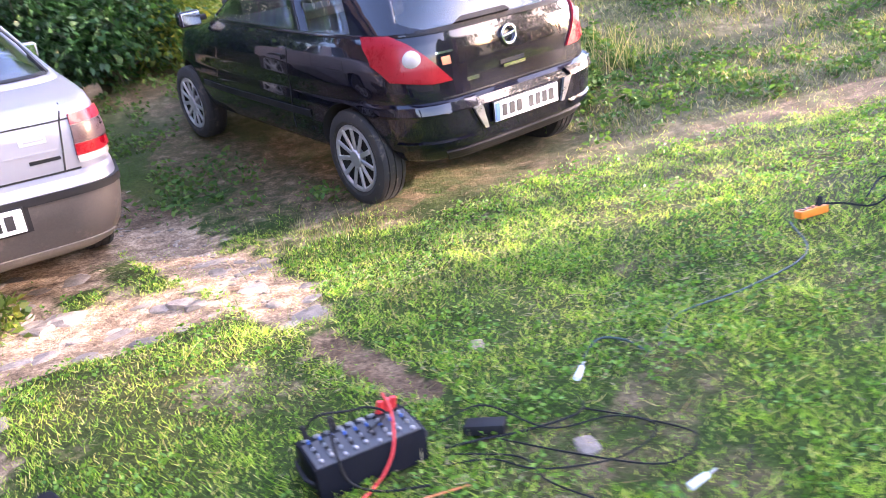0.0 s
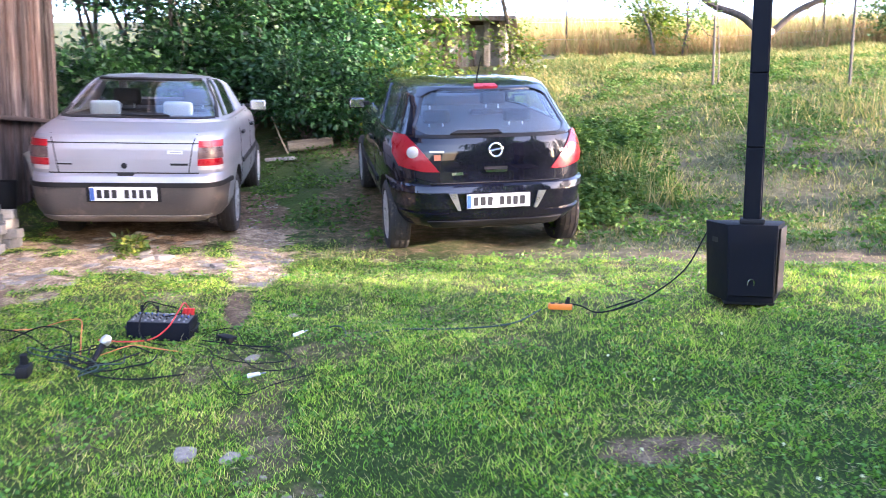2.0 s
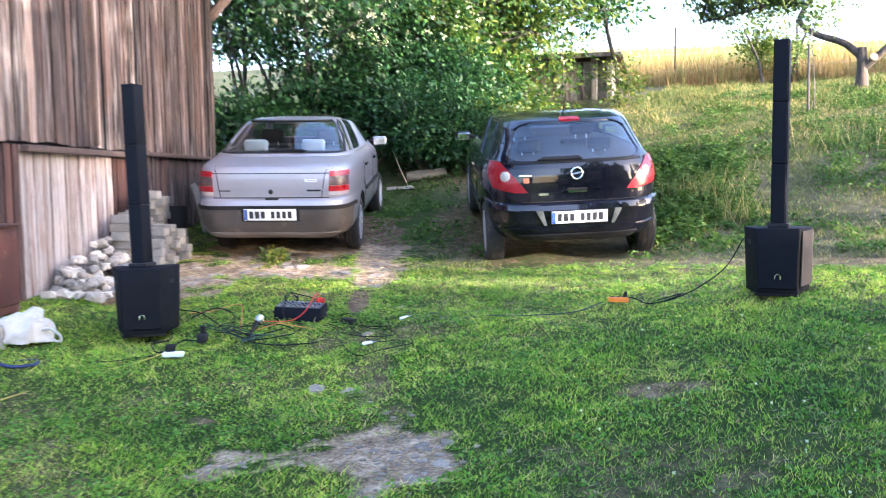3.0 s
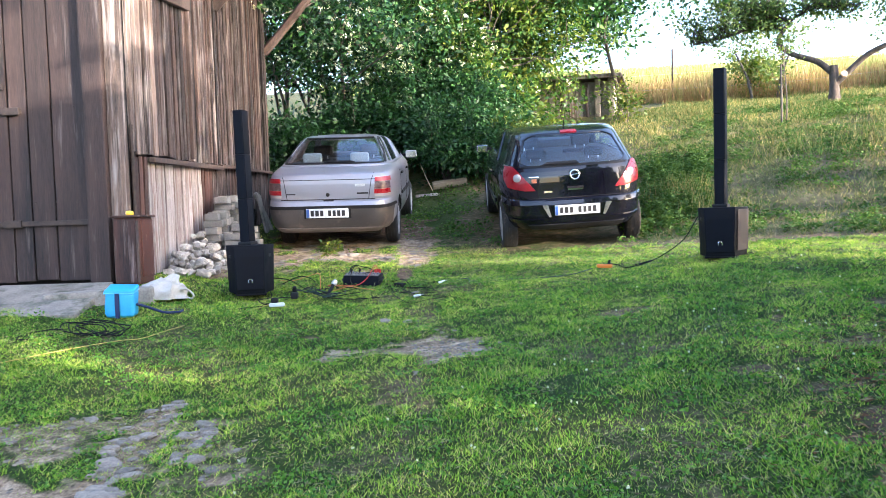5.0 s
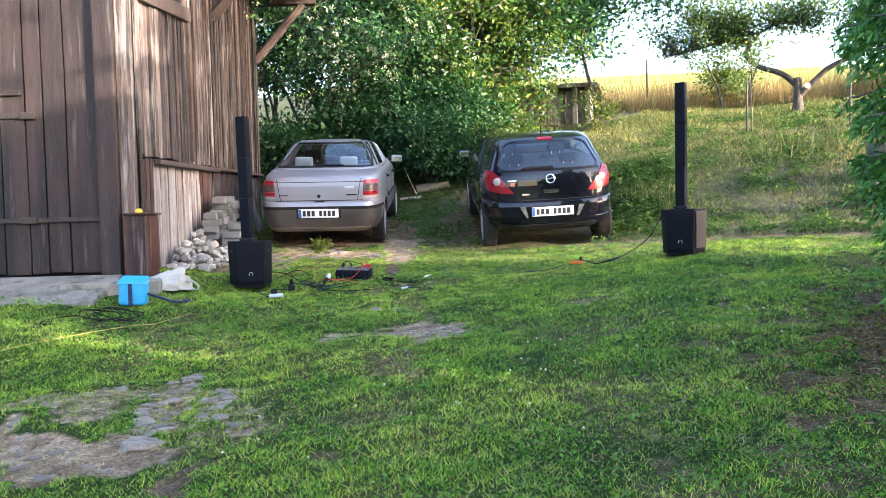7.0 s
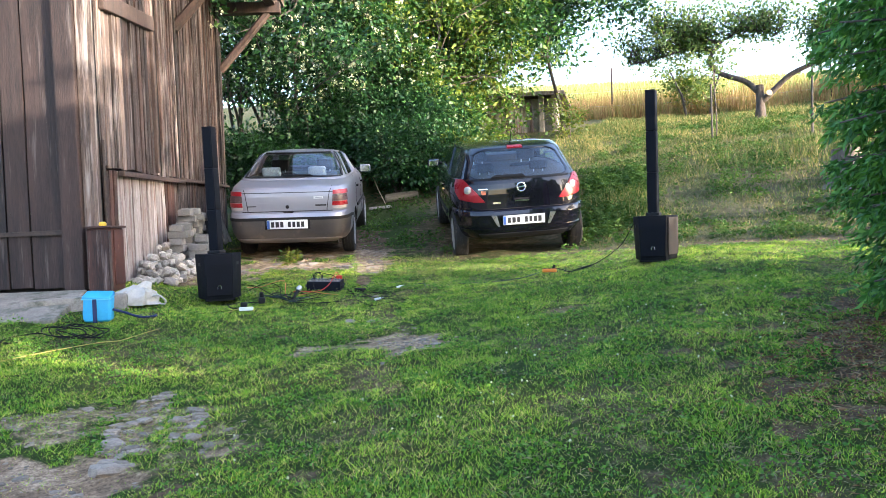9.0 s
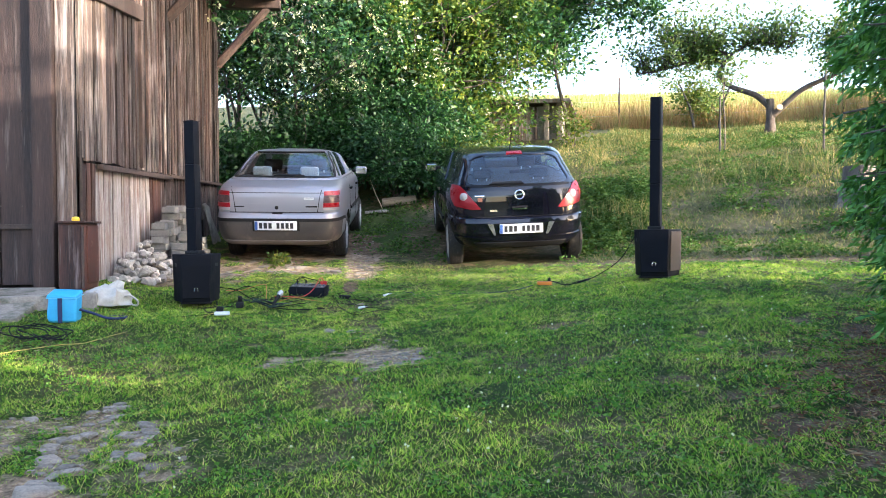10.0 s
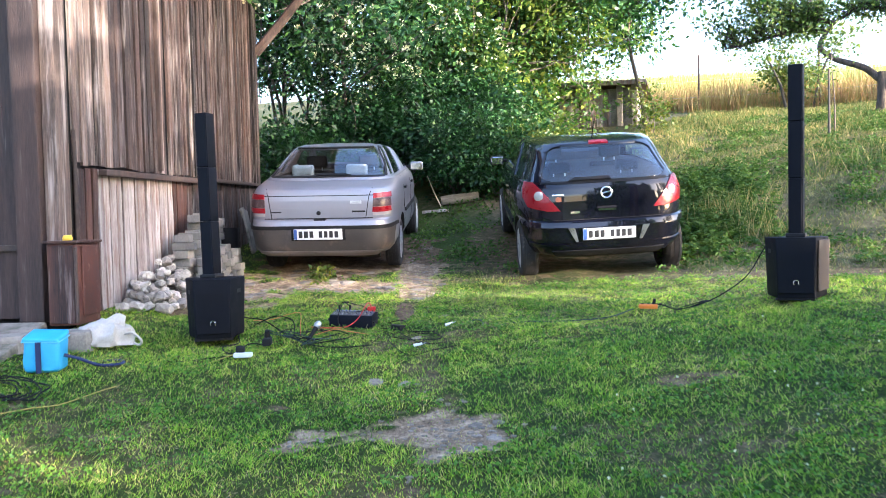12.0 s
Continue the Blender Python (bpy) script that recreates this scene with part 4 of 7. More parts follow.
for s in (1, -1):
    lamp = part("rear_lamp", skin(lambda x, z, o: H.rear(s * x, z, o), [(0.765, 0.46, 0.58), (0.80, 0.485, 0.755), (0.90, 0.56, 0.792), (1.0, 0.635, 0.785), (1.06, 0.69, 0.762)], 8, 0.014), RED_LENS, hatch, "red triangular rear lamp", smooth=40)
    part("lamp_eye", lathe([(0, 0.018), (0.040, 0.016), (0.052, 0.006), (0.052, -0.01)], 24, Matrix.Translation(H.rear(s * 0.655, 0.925, 0.010)) @ pose(0, 0, 0, 90, 0, 0) @ pose(0, 0, 0, 0, s * 34, 0)), WHITE_LENS, lamp, "round clear lens", smooth=40)
    part("bumper_crease", skin(lambda x, z, o: H.rear(s * x, z, o), [(0.605, 0.40, 0.80), (0.645, 0.36, 0.815)], 14, 0.018, 3), BLACK_PAINT, hatch, smooth=40)
    part("bumper_strip", skin(lambda x, z, o: H.rear(s * x, z, o), [(0.395, 0.42, 0.70), (0.425, 0.40, 0.76)], 12, 0.014, 3), BLACK_PAINT, hatch, smooth=40)
    part("window_corner", skin(lambda x, z, o: H.rear(s * x, z, o), [(1.068, 0.50, 0.68), (1.10, 0.60, 0.675), (1.15, 0.645, 0.665)], 8, 0.006, 3), BLACK_PAINT, hatch, smooth=40)
    part("window_corner", skin(lambda x, z, o: H.rear(s * x, z, o), [(1.36, 0.535, 0.56), (1.40, 0.47, 0.55), (1.432, 0.36, 0.53)], 8, 0.006, 3), BLACK_PAINT, hatch, smooth=40)
    part("plate_cheek", skin(lambda x, z, o: H.rear(s * x, z, o), [(0.455, 0.30, 0.325), (0.60, 0.335, 0.40)], 4, 0.016, 3), STEEL, hatch, "light trim beside the plate")
part("tailgate_gap", skin(lambda x, z, o: H.rear(x, z, o), [(0.668, -0.52, 0.52), (0.676, -0.54, 0.54)], 24, 0.003, 2), DARK_PARTS_AND_SHADE, hatch)
part("window_surround", skin(lambda x, z, o: H.rear(x, z, o), [(1.052, -0.63, 0.63), (1.078, -0.62, 0.62)], 24, 0.006, 2), BLACK_PLASTIC, hatch)
wip = part("rear_wiper", skin(lambda x, z, o: H.rear(x, z, o), [(1.078, -0.36, 0.06), (1.105, -0.30, 0.03)], 10, 0.03, 2), BLACK_PLASTIC, hatch)
part("brake_light", skin(lambda x, z, o: H.rear(x, z, o), [(1.432, -0.10, 0.10), (1.452, -0.09, 0.09)], 8, 0.018, 2), RED_LENS, hatch, "high red brake light", smooth=40)
badge = part("badge", lathe([(0.046, 0.0), (0.046, 0.012), (0.052, 0.016), (0.060, 0.012), (0.060, 0.0)], 28, Matrix.Translation(H.rear(0, 0.945, 0.004)) @ pose(0, 0, 0, 84, 0, 0)), CHROME, hatch, "round chrome badge", smooth=40)
part("badge_bar", boxed(0.098, 0.008, 0.014, Matrix.Translation(H.rear(0, 0.945, 0.014)) @ pose(0, 0, -0.007, -6, 0, 0) @ pose(0, 0, 0, 0, -12, 0), 0.003, 1), CHROME, badge)
part("tailgate_handle", skin(lambda x, z, o: H.rear(x, z, o), [(0.752, -0.085, 0.085), (0.772, -0.09, 0.09)], 6, 0.022, 2), CHROME, hatch, "chrome tailgate handle", smooth=40)
# near-black patch that carries the shade of the handle recess
part("handle_recess", skin(lambda x, z, o: H.rear(x, z, o), [(0.775, -0.095, 0.095), (0.80, -0.095, 0.095)], 6, 0.006, 2), DARK_PARTS_AND_SHADE, hatch)
part("lettering_bar", skin(lambda x, z, o: H.rear(x, z, o), [(0.934, -0.53, -0.42), (0.946, -0.53, -0.42)], 6, 0.006, 2), CHROME, hatch, "small chrome bar in place of lettering")
part("lettering_bar", skin(lambda x, z, o: H.rear(x, z, o), [(0.735, -0.36, -0.27), (0.757, -0.36, -0.27)], 4, 0.006, 2), CHROME, hatch)
part("sticker", skin(lambda x, z, o: H.rear(x, z, o), [(0.865, -0.50, -0.445), (0.915, -0.50, -0.445)], 4, 0.004, 2), surface("orange_sticker", (0.45, 0.13, 0.06), (0.62, 0.20, 0.08), 0.5, bump=0, vary=0), hatch, "small orange sticker")
number_plate(H, hatch, 0.535, [(-0.185, 0.038), (-0.127, 0.042), (-0.069, 0.040), (0.028, 0.036), (0.084, 0.036), (0.140, 0.038), (0.197, 0.042)], 0.012)
part("aerial", tube(bmesh.new(), [(0, 0.16, 1.43), (0, 0.06, 1.56), (0, -0.01, 1.64)], [0.008, 0.004, 0.003], 8), BLACK_PLASTIC, hatch)
for s in (1, -1):
    mirror(hatch, BLACK_PAINT, s * 0.80, 1.95, 1.02, s)
    part("door_gap", skin(lambda y, z, o: H.side(y, z, s, o), [(0.36, 0.68, 0.69), (1.04, 0.55, 0.56)], 2, 0.003, 6), DARK_PARTS_AND_SHADE, hatch)
    part("door_handle", skin(lambda y, z, o: H.side(y, z, s, o), [(0.87, 0.62, 0.80), (0.895, 0.62, 0.80)], 6, 0.025, 2), BLACK_PAINT, hatch, smooth=40)
    part("sill_strip", skin(lambda y, z, o: H.side(y, z, s, o), [(0.50, 0.42, 2.1), (0.545, 0.42, 2.1)], 16, 0.012, 2), BLACK_PLASTIC, hatch)
    headrest(hatch, s * 0.34, 0.95, 1.06, SEAT_DARK, 0.25, 0.16)
    headrest(hatch, s * 0.36, 0.15, 1.0, SEAT_DARK, 0.24, 0.12)
part("dashboard", boxed(1.2, 0.35, 0.12, pose(0, 1.85, 1.02), 0.04, 2), SEAT_DARK, hatch, smooth=40)
part("rear_skirt", skin(lambda x, z, o: H.rear(x, z, o), [(0.24, -0.5, 0.5), (0.34, -0.56, 0.56)], 16, 0.012, 3), BLACK_PLASTIC, hatch)

# silver saloon
saloon = thing("saloon_car", "silver dusty four-door saloon parked beside the barn", "car", stand(-2.68, 4.45, 31.9, 2.37, tilt=(-0.9, 0.7), up_by=-0.012))
S = Car([(0.19, 0.66, -0.78, 2.85), (0.24, 0.74, -0.92, 3.0), (0.33, 0.785, -0.955, 3.06), (0.45, 0.80, -0.97, 3.09), (0.555, 0.803, -0.972, 3.10), (0.60, 0.80, -0.955, 3.09), (0.62, 0.798, -0.925, 3.08), (0.72, 0.803, -0.92, 3.02), (0.82, 0.80, -0.91, 2.92), (0.90, 0.792, -0.895, 2.72), (0.935, 0.785, -0.875, 2.52), (0.955, 0.778, -0.83, 2.35), (0.985, 0.765, -0.66, 2.18), (1.01, 0.752, -0.50, 2.05), (1.03, 0.742, -0.43, 1.98), (1.12, 0.698, -0.30, 1.80), (1.22, 0.648, -0.15, 1.56), (1.31, 0.600, 0.0, 1.33), (1.365, 0.555, 0.12, 1.15), (1.395, 0.49, 0.24, 1.02), (1.412, 0.38, 0.38, 0.92), (1.42, 0.22, 0.55, 0.8)], 1.0, [(0.2, 8.0), (0.8, 9.5), (1.0, 6.5), (1.1, 5.0), (1.4, 4.0)], 3.4, [(0.19, 0.26), (0.445, 0.505), (0.685, 0.74), (1.045, 1.09), (1.36, 1.375), (1.42, 1.43)])
lower_body(S, "body", 1.01, SILVER_PAINT, saloon, (0.0, 2.37), 0.325, 0.1)
upper_body(S, 1.01, 1.42, 1.045, 1.378, [("rear_window", -0.86, 0.86, GLASS), ("side_window", 1.0, 1.16, GLASS), ("side_window", 1.20, 1.53, GLASS), ("side_window", 1.58, 2.22, GLASS), ("windscreen", PI - 0.68, PI + 0.68, GLASS), ("side_window", 2 * PI - 2.22, 2 * PI - 1.58, GLASS), ("side_window", 2 * PI - 1.53, 2 * PI - 1.20, GLASS), ("side_window", 2 * PI - 1.16, 2 * PI - 1.0, GLASS)], SILVER_PAINT, GLASS, saloon)
for x, s in ((0.70, 1), (-0.70, -1)):
    for y in (0, 2.37):
        wheel(saloon, x, y, 0.285, 0.17, 9, s, 0.185)
part("bumper", skin(lambda x, z, o: S.rear(x, z, o), [(0.245, -0.71, 0.71), (0.30, -0.755, 0.755), (0.52, -0.785, 0.785)], 30, 0.014, 4), DUSTY_BUMPER, saloon, "dusty dark grey bumper", smooth=40)
part("bumper_strip", skin(lambda x, z, o: S.rear(x, z, o), [(0.515, -0.792, 0.792), (0.552, -0.792, 0.792)], 30, 0.026, 2), BLACK_PLASTIC, saloon, "black rubbing strip", smooth=40)
part("bumper_lip", skin(lambda x, z, o: S.rear(x, z, o), [(0.222, -0.60, 0.60), (0.275, -0.66, 0.66)], 24, 0.022, 2), surface("pale_dusty_lip", (0.09, 0.075, 0.067), (0.16, 0.135, 0.12), 0.7, vary=0), saloon, "pale dusty bumper lip", smooth=40)
part("boot_gap", skin(lambda x, z, o: S.rear(x, z, o), [(0.622, -0.58, 0.58), (0.632, -0.58, 0.58)], 24, 0.003, 2), DARK_PARTS_AND_SHADE, saloon)
# near-black strip that draws the shade line of the crease
part("boot_crease", skin(lambda x, z, o: S.rear(x, z, o), [(0.868, -0.60, 0.60), (0.876, -0.60, 0.60)], 24, 0.004, 2), DARK_PARTS_AND_SHADE, saloon)
part("boot_moulding", skin(lambda x, z, o: S.rear(x, z, o), [(0.735, -0.50, 0.50), (0.742, -0.50, 0.50)], 24, 0.005, 2), SILVER_PAINT, saloon)
for s in (1, -1):
    part("boot_gap", skin(lambda x, z, o: S.rear(s * x, z, o), [(0.63, 0.50, 0.508), (0.86, 0.535, 0.543), (0.945, 0.565, 0.573)], 2, 0.003, 4), DARK_PARTS_AND_SHADE, saloon)
    lamp = new("rear_lamp")
    lamp.parent = saloon
    for (z0, z1), mt, lb in (((0.690, 0.745), RED_LENS, ""), ((0.748, 0.835), GREY_LENS, "smoked middle lens"), ((0.838, 0.89), RED_LENS, "")):
        part("lens", skin(lambda x, z, o: S.rear(s * x, z, o), [(z0, 0.572 + (z0 - 0.675) * 0.06, 0.752), (z1, 0.572 + (z1 - 0.675) * 0.06, 0.746)], 10, 0.014, 3), mt, lamp, lb, smooth=40)
    part("lamp_base", skin(lambda x, z, o: S.rear(s * x, z, o), [(0.652, 0.578, 0.750), (0.687, 0.575, 0.752)], 8, 0.008, 2), WHITE_LENS, lamp, smooth=40)
    mirror(saloon, SILVER_PAINT, s * 0.755, 1.62, 1.04, s)
    for y0 in (0.28, 1.18):
        part("door_gap", skin(lambda y, z, o: S.side(y, z, s, o), [(0.34, y0 + 0.06, y0 + 0.07), (1.0, y0 - 0.02, y0 - 0.01)], 2, 0.003, 6), DARK_PARTS_AND_SHADE, saloon)
        part("door_handle", skin(lambda y, z, o: S.side(y, z, s, o), [(0.83, y0 + 0.08, y0 + 0.24), (0.855, y0 + 0.08, y0 + 0.24)], 6, 0.024, 2), BLACK_PLASTIC, saloon, smooth=40)
    part("side_strip", skin(lambda y, z, o: S.side(y, z, s, o), [(0.545, 0.38, 2.0), (0.585, 0.38, 2.0)], 16, 0.014, 2), BLACK_PLASTIC, saloon, "black rubbing strip")
    part("window_seal", skin(lambda x, z, o: S.rear(s * x, z, o), [(1.04, 0.650, 0.668), (1.20, 0.592, 0.608), (1.378, 0.485, 0.50)], 3, 0.005, 6), BLACK_PLASTIC, saloon)
    headrest(saloon, s * 0.31, -0.16, 1.015, SEAT_PALE, 0.25, 0.135, False)
    headrest(saloon, s * 0.33, 0.75, 1.06, SEAT_DARK, 0.26, 0.15)
part("parcel_shelf", boxed(1.15, 0.34, 0.03, pose(0, -0.2, 1.062), 0.01), SEAT_DARK, saloon)
part("window_seal", skin(lambda x, z, o: S.rear(x, z, o), [(1.034, -0.645, 0.645), (1.048, -0.64, 0.64)], 24, 0.006, 2), BLACK_PLASTIC, saloon)
part("window_seal", skin(lambda x, z, o: S.rear(x, z, o), [(1.372, -0.46, 0.46), (1.382, -0.45, 0.45)], 24, 0.005, 2), BLACK_PLASTIC, saloon)
part("dashboard", boxed(1.15, 0.3, 0.10, pose(0, 1.6, 1.03), 0.04, 2), SEAT_DARK, saloon, smooth=40)
part("rear_wiper", skin(lambda x, z, o: S.rear(x, z, o), [(1.047, -0.12, 0.28), (1.062, -0.06, 0.22)], 8, 0.022, 2), BLACK_PLASTIC, saloon)
part("boot_lock", lathe([(0, 0.01), (0.012, 0.01), (0.022, 0.006), (0.024, -0.004)], 18, Matrix.Translation(S.rear(0, 0.685, 0.003)) @ pose(0, 0, 0, 90)), BLACK_PLASTIC, saloon, smooth=40)
part("boot_catch", skin(lambda x, z, o: S.rear(x, z, o), [(0.606, -0.05, 0.07), (0.632, -0.06, 0.09)], 6, 0.012, 2), BLACK_PLASTIC, saloon, smooth=40)
part("lettering_bar", skin(lambda x, z, o: S.rear(x, z, o), [(0.692, -0.52, -0.40), (0.704, -0.52, -0.40)], 4, 0.005, 2), BLACK_PLASTIC, saloon, "small dark bar in place of lettering")
part("lettering_bar", skin(lambda x, z, o: S.rear(x, z, o), [(0.690, 0.36, 0.50), (0.708, 0.36, 0.50)], 4, 0.005, 2), BLACK_PLASTIC, saloon)
part("sticker", skin(lambda x, z, o: S.rear(x, z, o), [(0.785, 0.34, 0.46), (0.815, 0.34, 0.46)], 4, 0.004, 2), ALLOY, saloon, "faded pale sticker")
part("sticker_bar", skin(lambda x, z, o: S.rear(x, z, o), [(0.796, 0.36, 0.45), (0.804, 0.36, 0.45)], 4, 0.006, 2), SILVER_PAINT, saloon)
number_plate(S, saloon, 0.465, [(-0.185, 0.038), (-0.127, 0.042), (-0.069, 0.040), (0.028, 0.036), (0.084, 0.036), (0.140, 0.038), (0.197, 0.040)], 0.022)
part("plate_recess", skin(lambda x, z, o: S.rear(x, z, o), [(0.395, -0.29, 0.29), (0.513, -0.29, 0.29)], 12, 0.018, 3), BLACK_PLASTIC, saloon)
part("rear_silencer", rod(bmesh.new(), 0.07, 0.07, 0.4, pose(0.2, -0.55, 0.27, 0, 90, 0), 16), DARK_PARTS_AND_SHADE, saloon)

# ---- loudspeakers ----
def pa_speaker(x, y, turn, lean, label, shift=(0.0, 0.0), dusty=False):
    """A bass box with a tapered foot and a tall column of segments on it. dusty: adds a panel tinted like a sunlit
    side.
    """
    t = thing("column_loudspeaker", label, "loudspeaker", Matrix.Translation(on(x, y, 0.012)) @ pose(0, 0, 0, 0, 0, turn), group="column loudspeakers")
    bm = bmesh.new()
    outline = [(-0.13, -0.18), (0.13, -0.18), (0.215, 0.13), (0.215, 0.18), (-0.215, 0.18), (-0.215, 0.13)]
    lo, hi = [bm.verts.new((a * 0.93, b * 0.95, 0.016)) for a, b in outline], [bm.verts.new((a, b, 0.445)) for a, b in outline]
    n = len(outline)
    for k in range(n):
        bm.faces.new((lo[k], lo[(k + 1) % n], hi[(k + 1) % n], hi[k]))
    bm.faces.new(lo[::-1])
    bm.faces.new(hi)
    bmesh.ops.bevel(bm, geom=list(bm.edges), offset=0.008, segments=2, profile=0.6, affect="EDGES")
    part("cabinet", bm, SPEAKER_BLACK, t, smooth=30)
    part("grille", boxed(0.238, 0.012, 0.38, pose(0, -0.178, 0.050, -1.2), 0.005, 1), GRILLE_BLACK, t)
    logo = bmesh.new()
    tube(logo, [(-0.016, -0.186, 0.115), (-0.016, -0.186, 0.135), (-0.009, -0.186, 0.146), (0.009, -0.186, 0.146), (0.016, -0.186, 0.135), (0.016, -0.186, 0.115)], 0.0035, 6)
    part("emblem", logo, CHROME, t, "small bright arch emblem")
    part("foot_plate", boxed(0.27, 0.32, 0.018, bevel=0.006), BLACK_PLASTIC, t)
    # added panel whose tan carries the sunlight on this side
    if dusty:
        part("side_panel", boxed(0.006, 0.27, 0.36, pose(0.1755, -0.012, 0.065, 0, 1.4, -15.3), 0.002, 1), SUNLIT_BLACK, t, "added side panel in a sunlit tan-black colour")
    for s in (-1, 1):
        part("side_handle", boxed(0.012, 0.10, 0.035, pose(s * 0.172, 0.0, 0.33, 0, 0, -15 * s), 0.005, 1), BLACK_PLASTIC, t)
    col = new("column")
    col.parent = t
    col.matrix_basis = pose(shift[0], shift[1], 0.445, lean[0], lean[1], min(-0.6 * turn, -6))
    part("socket", boxed(0.13, 0.13, 0.03, bevel=0.008), BLACK_PLASTIC, col)
    z = 0.02
    for h, w in ((0.398, 0.096), (0.398, 0.096), (0.398, 0.096)):
        part("segment", boxed(w, 0.105, h - 0.001, pose(0, 0, z), 0.006, 2), SPEAKER_BLACK, col, smooth=30)
        part("segment_grille", boxed(w - 0.014, 0.01, h - 0.006, pose(0, -0.0505, z + 0.003), 0.003, 1), GRILLE_BLACK, col)
        z += h
    return t


pa_speaker(-0.94, 1.20, 46, (0.5, -0.75), "black column loudspeaker standing on the grass", (-0.012, 0.04))
pa_speaker(2.617, 3.505, 10.5, (0.0, 0.5), "black column loudspeaker at the meadow's edge", (0.006, -0.08), True)


# ---- plants ----
def leaf_mesh(name, P, D, L, W, fold, rng, tint_spread=None):
    """Folded four-cornered leaves: at P, pointing along D, of length L and width W."""
    P, D = np.asarray(P, float), np.asarray(D, float)
    n = len(P)
    D = D / (np.linalg.norm(D, axis=1, keepdims=True) + 1e-9)
    R = rng.normal(size=(n, 3))
    S = np.cross(D, R)
    S /= np.linalg.norm(S, axis=1, keepdims=True) + 1e-9
    N = np.cross(S, D)
    L, W = np.broadcast_to(np.asarray(L, float), (n,))[:, None], np.broadcast_to(np.asarray(W, float), (n,))[:, None]
    mid = P + D * L * 0.45
    V = np.stack([P, mid + S * W * 0.5 + N * W * fold, P + D * L - N * L * 0.12, mid - S * W * 0.5 + N * W * fold], 1).reshape(-1, 3)
    return fast(name, V, np.arange(4 * n).reshape(n, 4))


def blades(name, X, Y, height, width, rng, lean=0.35, dz=0.0):
    """Leaning tapered blades of grass on the ground at X, Y."""
    n = len(X)
    Z = lift(X, Y) + fine_lift(X, Y) + dz
    a, b = rng.uniform(0, 2 * np.pi, n), rng.uniform(0, 2 * np.pi, n)
    h, w = np.broadcast_to(height, (n,)), np.broadcast_to(width, (n,))
    l = rng.uniform(0.1, 1.0, n) * lean * h * 2
    base = np.stack([X, Y, Z], 1)
    side = np.stack([np.cos(a) * w / 2, np.sin(a) * w / 2, 0 * w], 1)
    off = np.stack([np.cos(b) * l, np.sin(b) * l, h], 1)
    V = np.stack([base - side, base + side, base + off + side * 0.12, base + off - side * 0.12], 1).reshape(-1, 3)
    return fast(name, V, np.arange(4 * n).reshape(n, 4))


def fine_lift(X, Y):
    zone = np.exp(-(np.clip(np.abs(X - 1) - 6, 0, None) + np.clip(np.abs(Y - 2) - 8, 0, None)))
    return zone * (0.035 * (soft_noise(X, Y, 0.55, 71) - 0.5) + 0.022 * (soft_noise(X, Y, 2.2, 72) - 0.5)) - 0.018 * bare(X, Y)


def in_barn(X, Y, margin=0.0):
    u, v = (X + 1.9) * BU.x + (Y - 0.6) * BU.y, (X + 1.9) * BV.x + (Y - 0.6) * BV.y
    inside = (v > -0.02 - margin) & (u > -margin) & (u < DEEP + margin)
    slab = (v > -0.2) & (u > -0.62) & (u <= 0)
    return inside | slab


def under_car(X, Y):
    """Where a parked car keeps the plants down."""
    hit = np.zeros(np.shape(X), bool)
    for x, y, heading, back, ahead, half in ((0.24, 5.385, 34.8, -0.62, 3.3, 0.80), (-2.68, 4.45, 31.9, -0.92, 3.1, 0.75)):
        c, d = math.cos(radians(heading)), math.sin(radians(heading))
        along_it, across = -(X - x) * d + (Y - y) * c, (X - x) * c + (Y - y) * d
        hit |= (along_it > back) & (along_it < ahead) & (np.abs(across) < half)
    return hit


def twig_tree(rng, base, stems, bend=0.25):
    """Stems that fork twice. stems: list of (direction, length, radius, forks). Returns tubes and points for leaves."""
    tubes, tips = [], []

    def grow(p, d, length, radius, forks, depth):
        pts, q, dd = [p], p.copy(), d.normalized()
        n = 6
        for k in range(n):
            dd = (dd + Vector(rng.normal(size=3)) * bend * 0.5 + Vector((0, 0, 0.06))).normalized()
            q = q + dd * length / n
            pts.append(q.copy())
        tubes.append((pts, [radius * (1 - 0.75 * k / n) for k in range(n + 1)]))
        if depth == 0:
            tips.extend(pts[2:])
            return
        for k in range(forks):
            i = 2 + int(rng.integers(0, n - 1))
            side = Vector(rng.normal(size=3))
            nd = (dd * 0.7 + side.normalized() * 0.9).normalized()
            grow(pts[min(i, n)].copy(), nd, length * float(rng.uniform(0.4, 0.62)), radius * 0.42, max(forks - 1, 3), depth - 1)

    for d, length, radius, forks in stems:
        grow(base.copy(), Vector(d), length, radius, forks, 2)
    return tubes, tips


def tubes_mesh(name, tubes, seg=6):
    V, F = [], []
    for pts, radii in tubes:
        v, f = tube_arrays(pts, radii, seg)
        F += [tuple(i + len(V) for i in q) for q in f]
        V += v
    return fast(name, V, F)


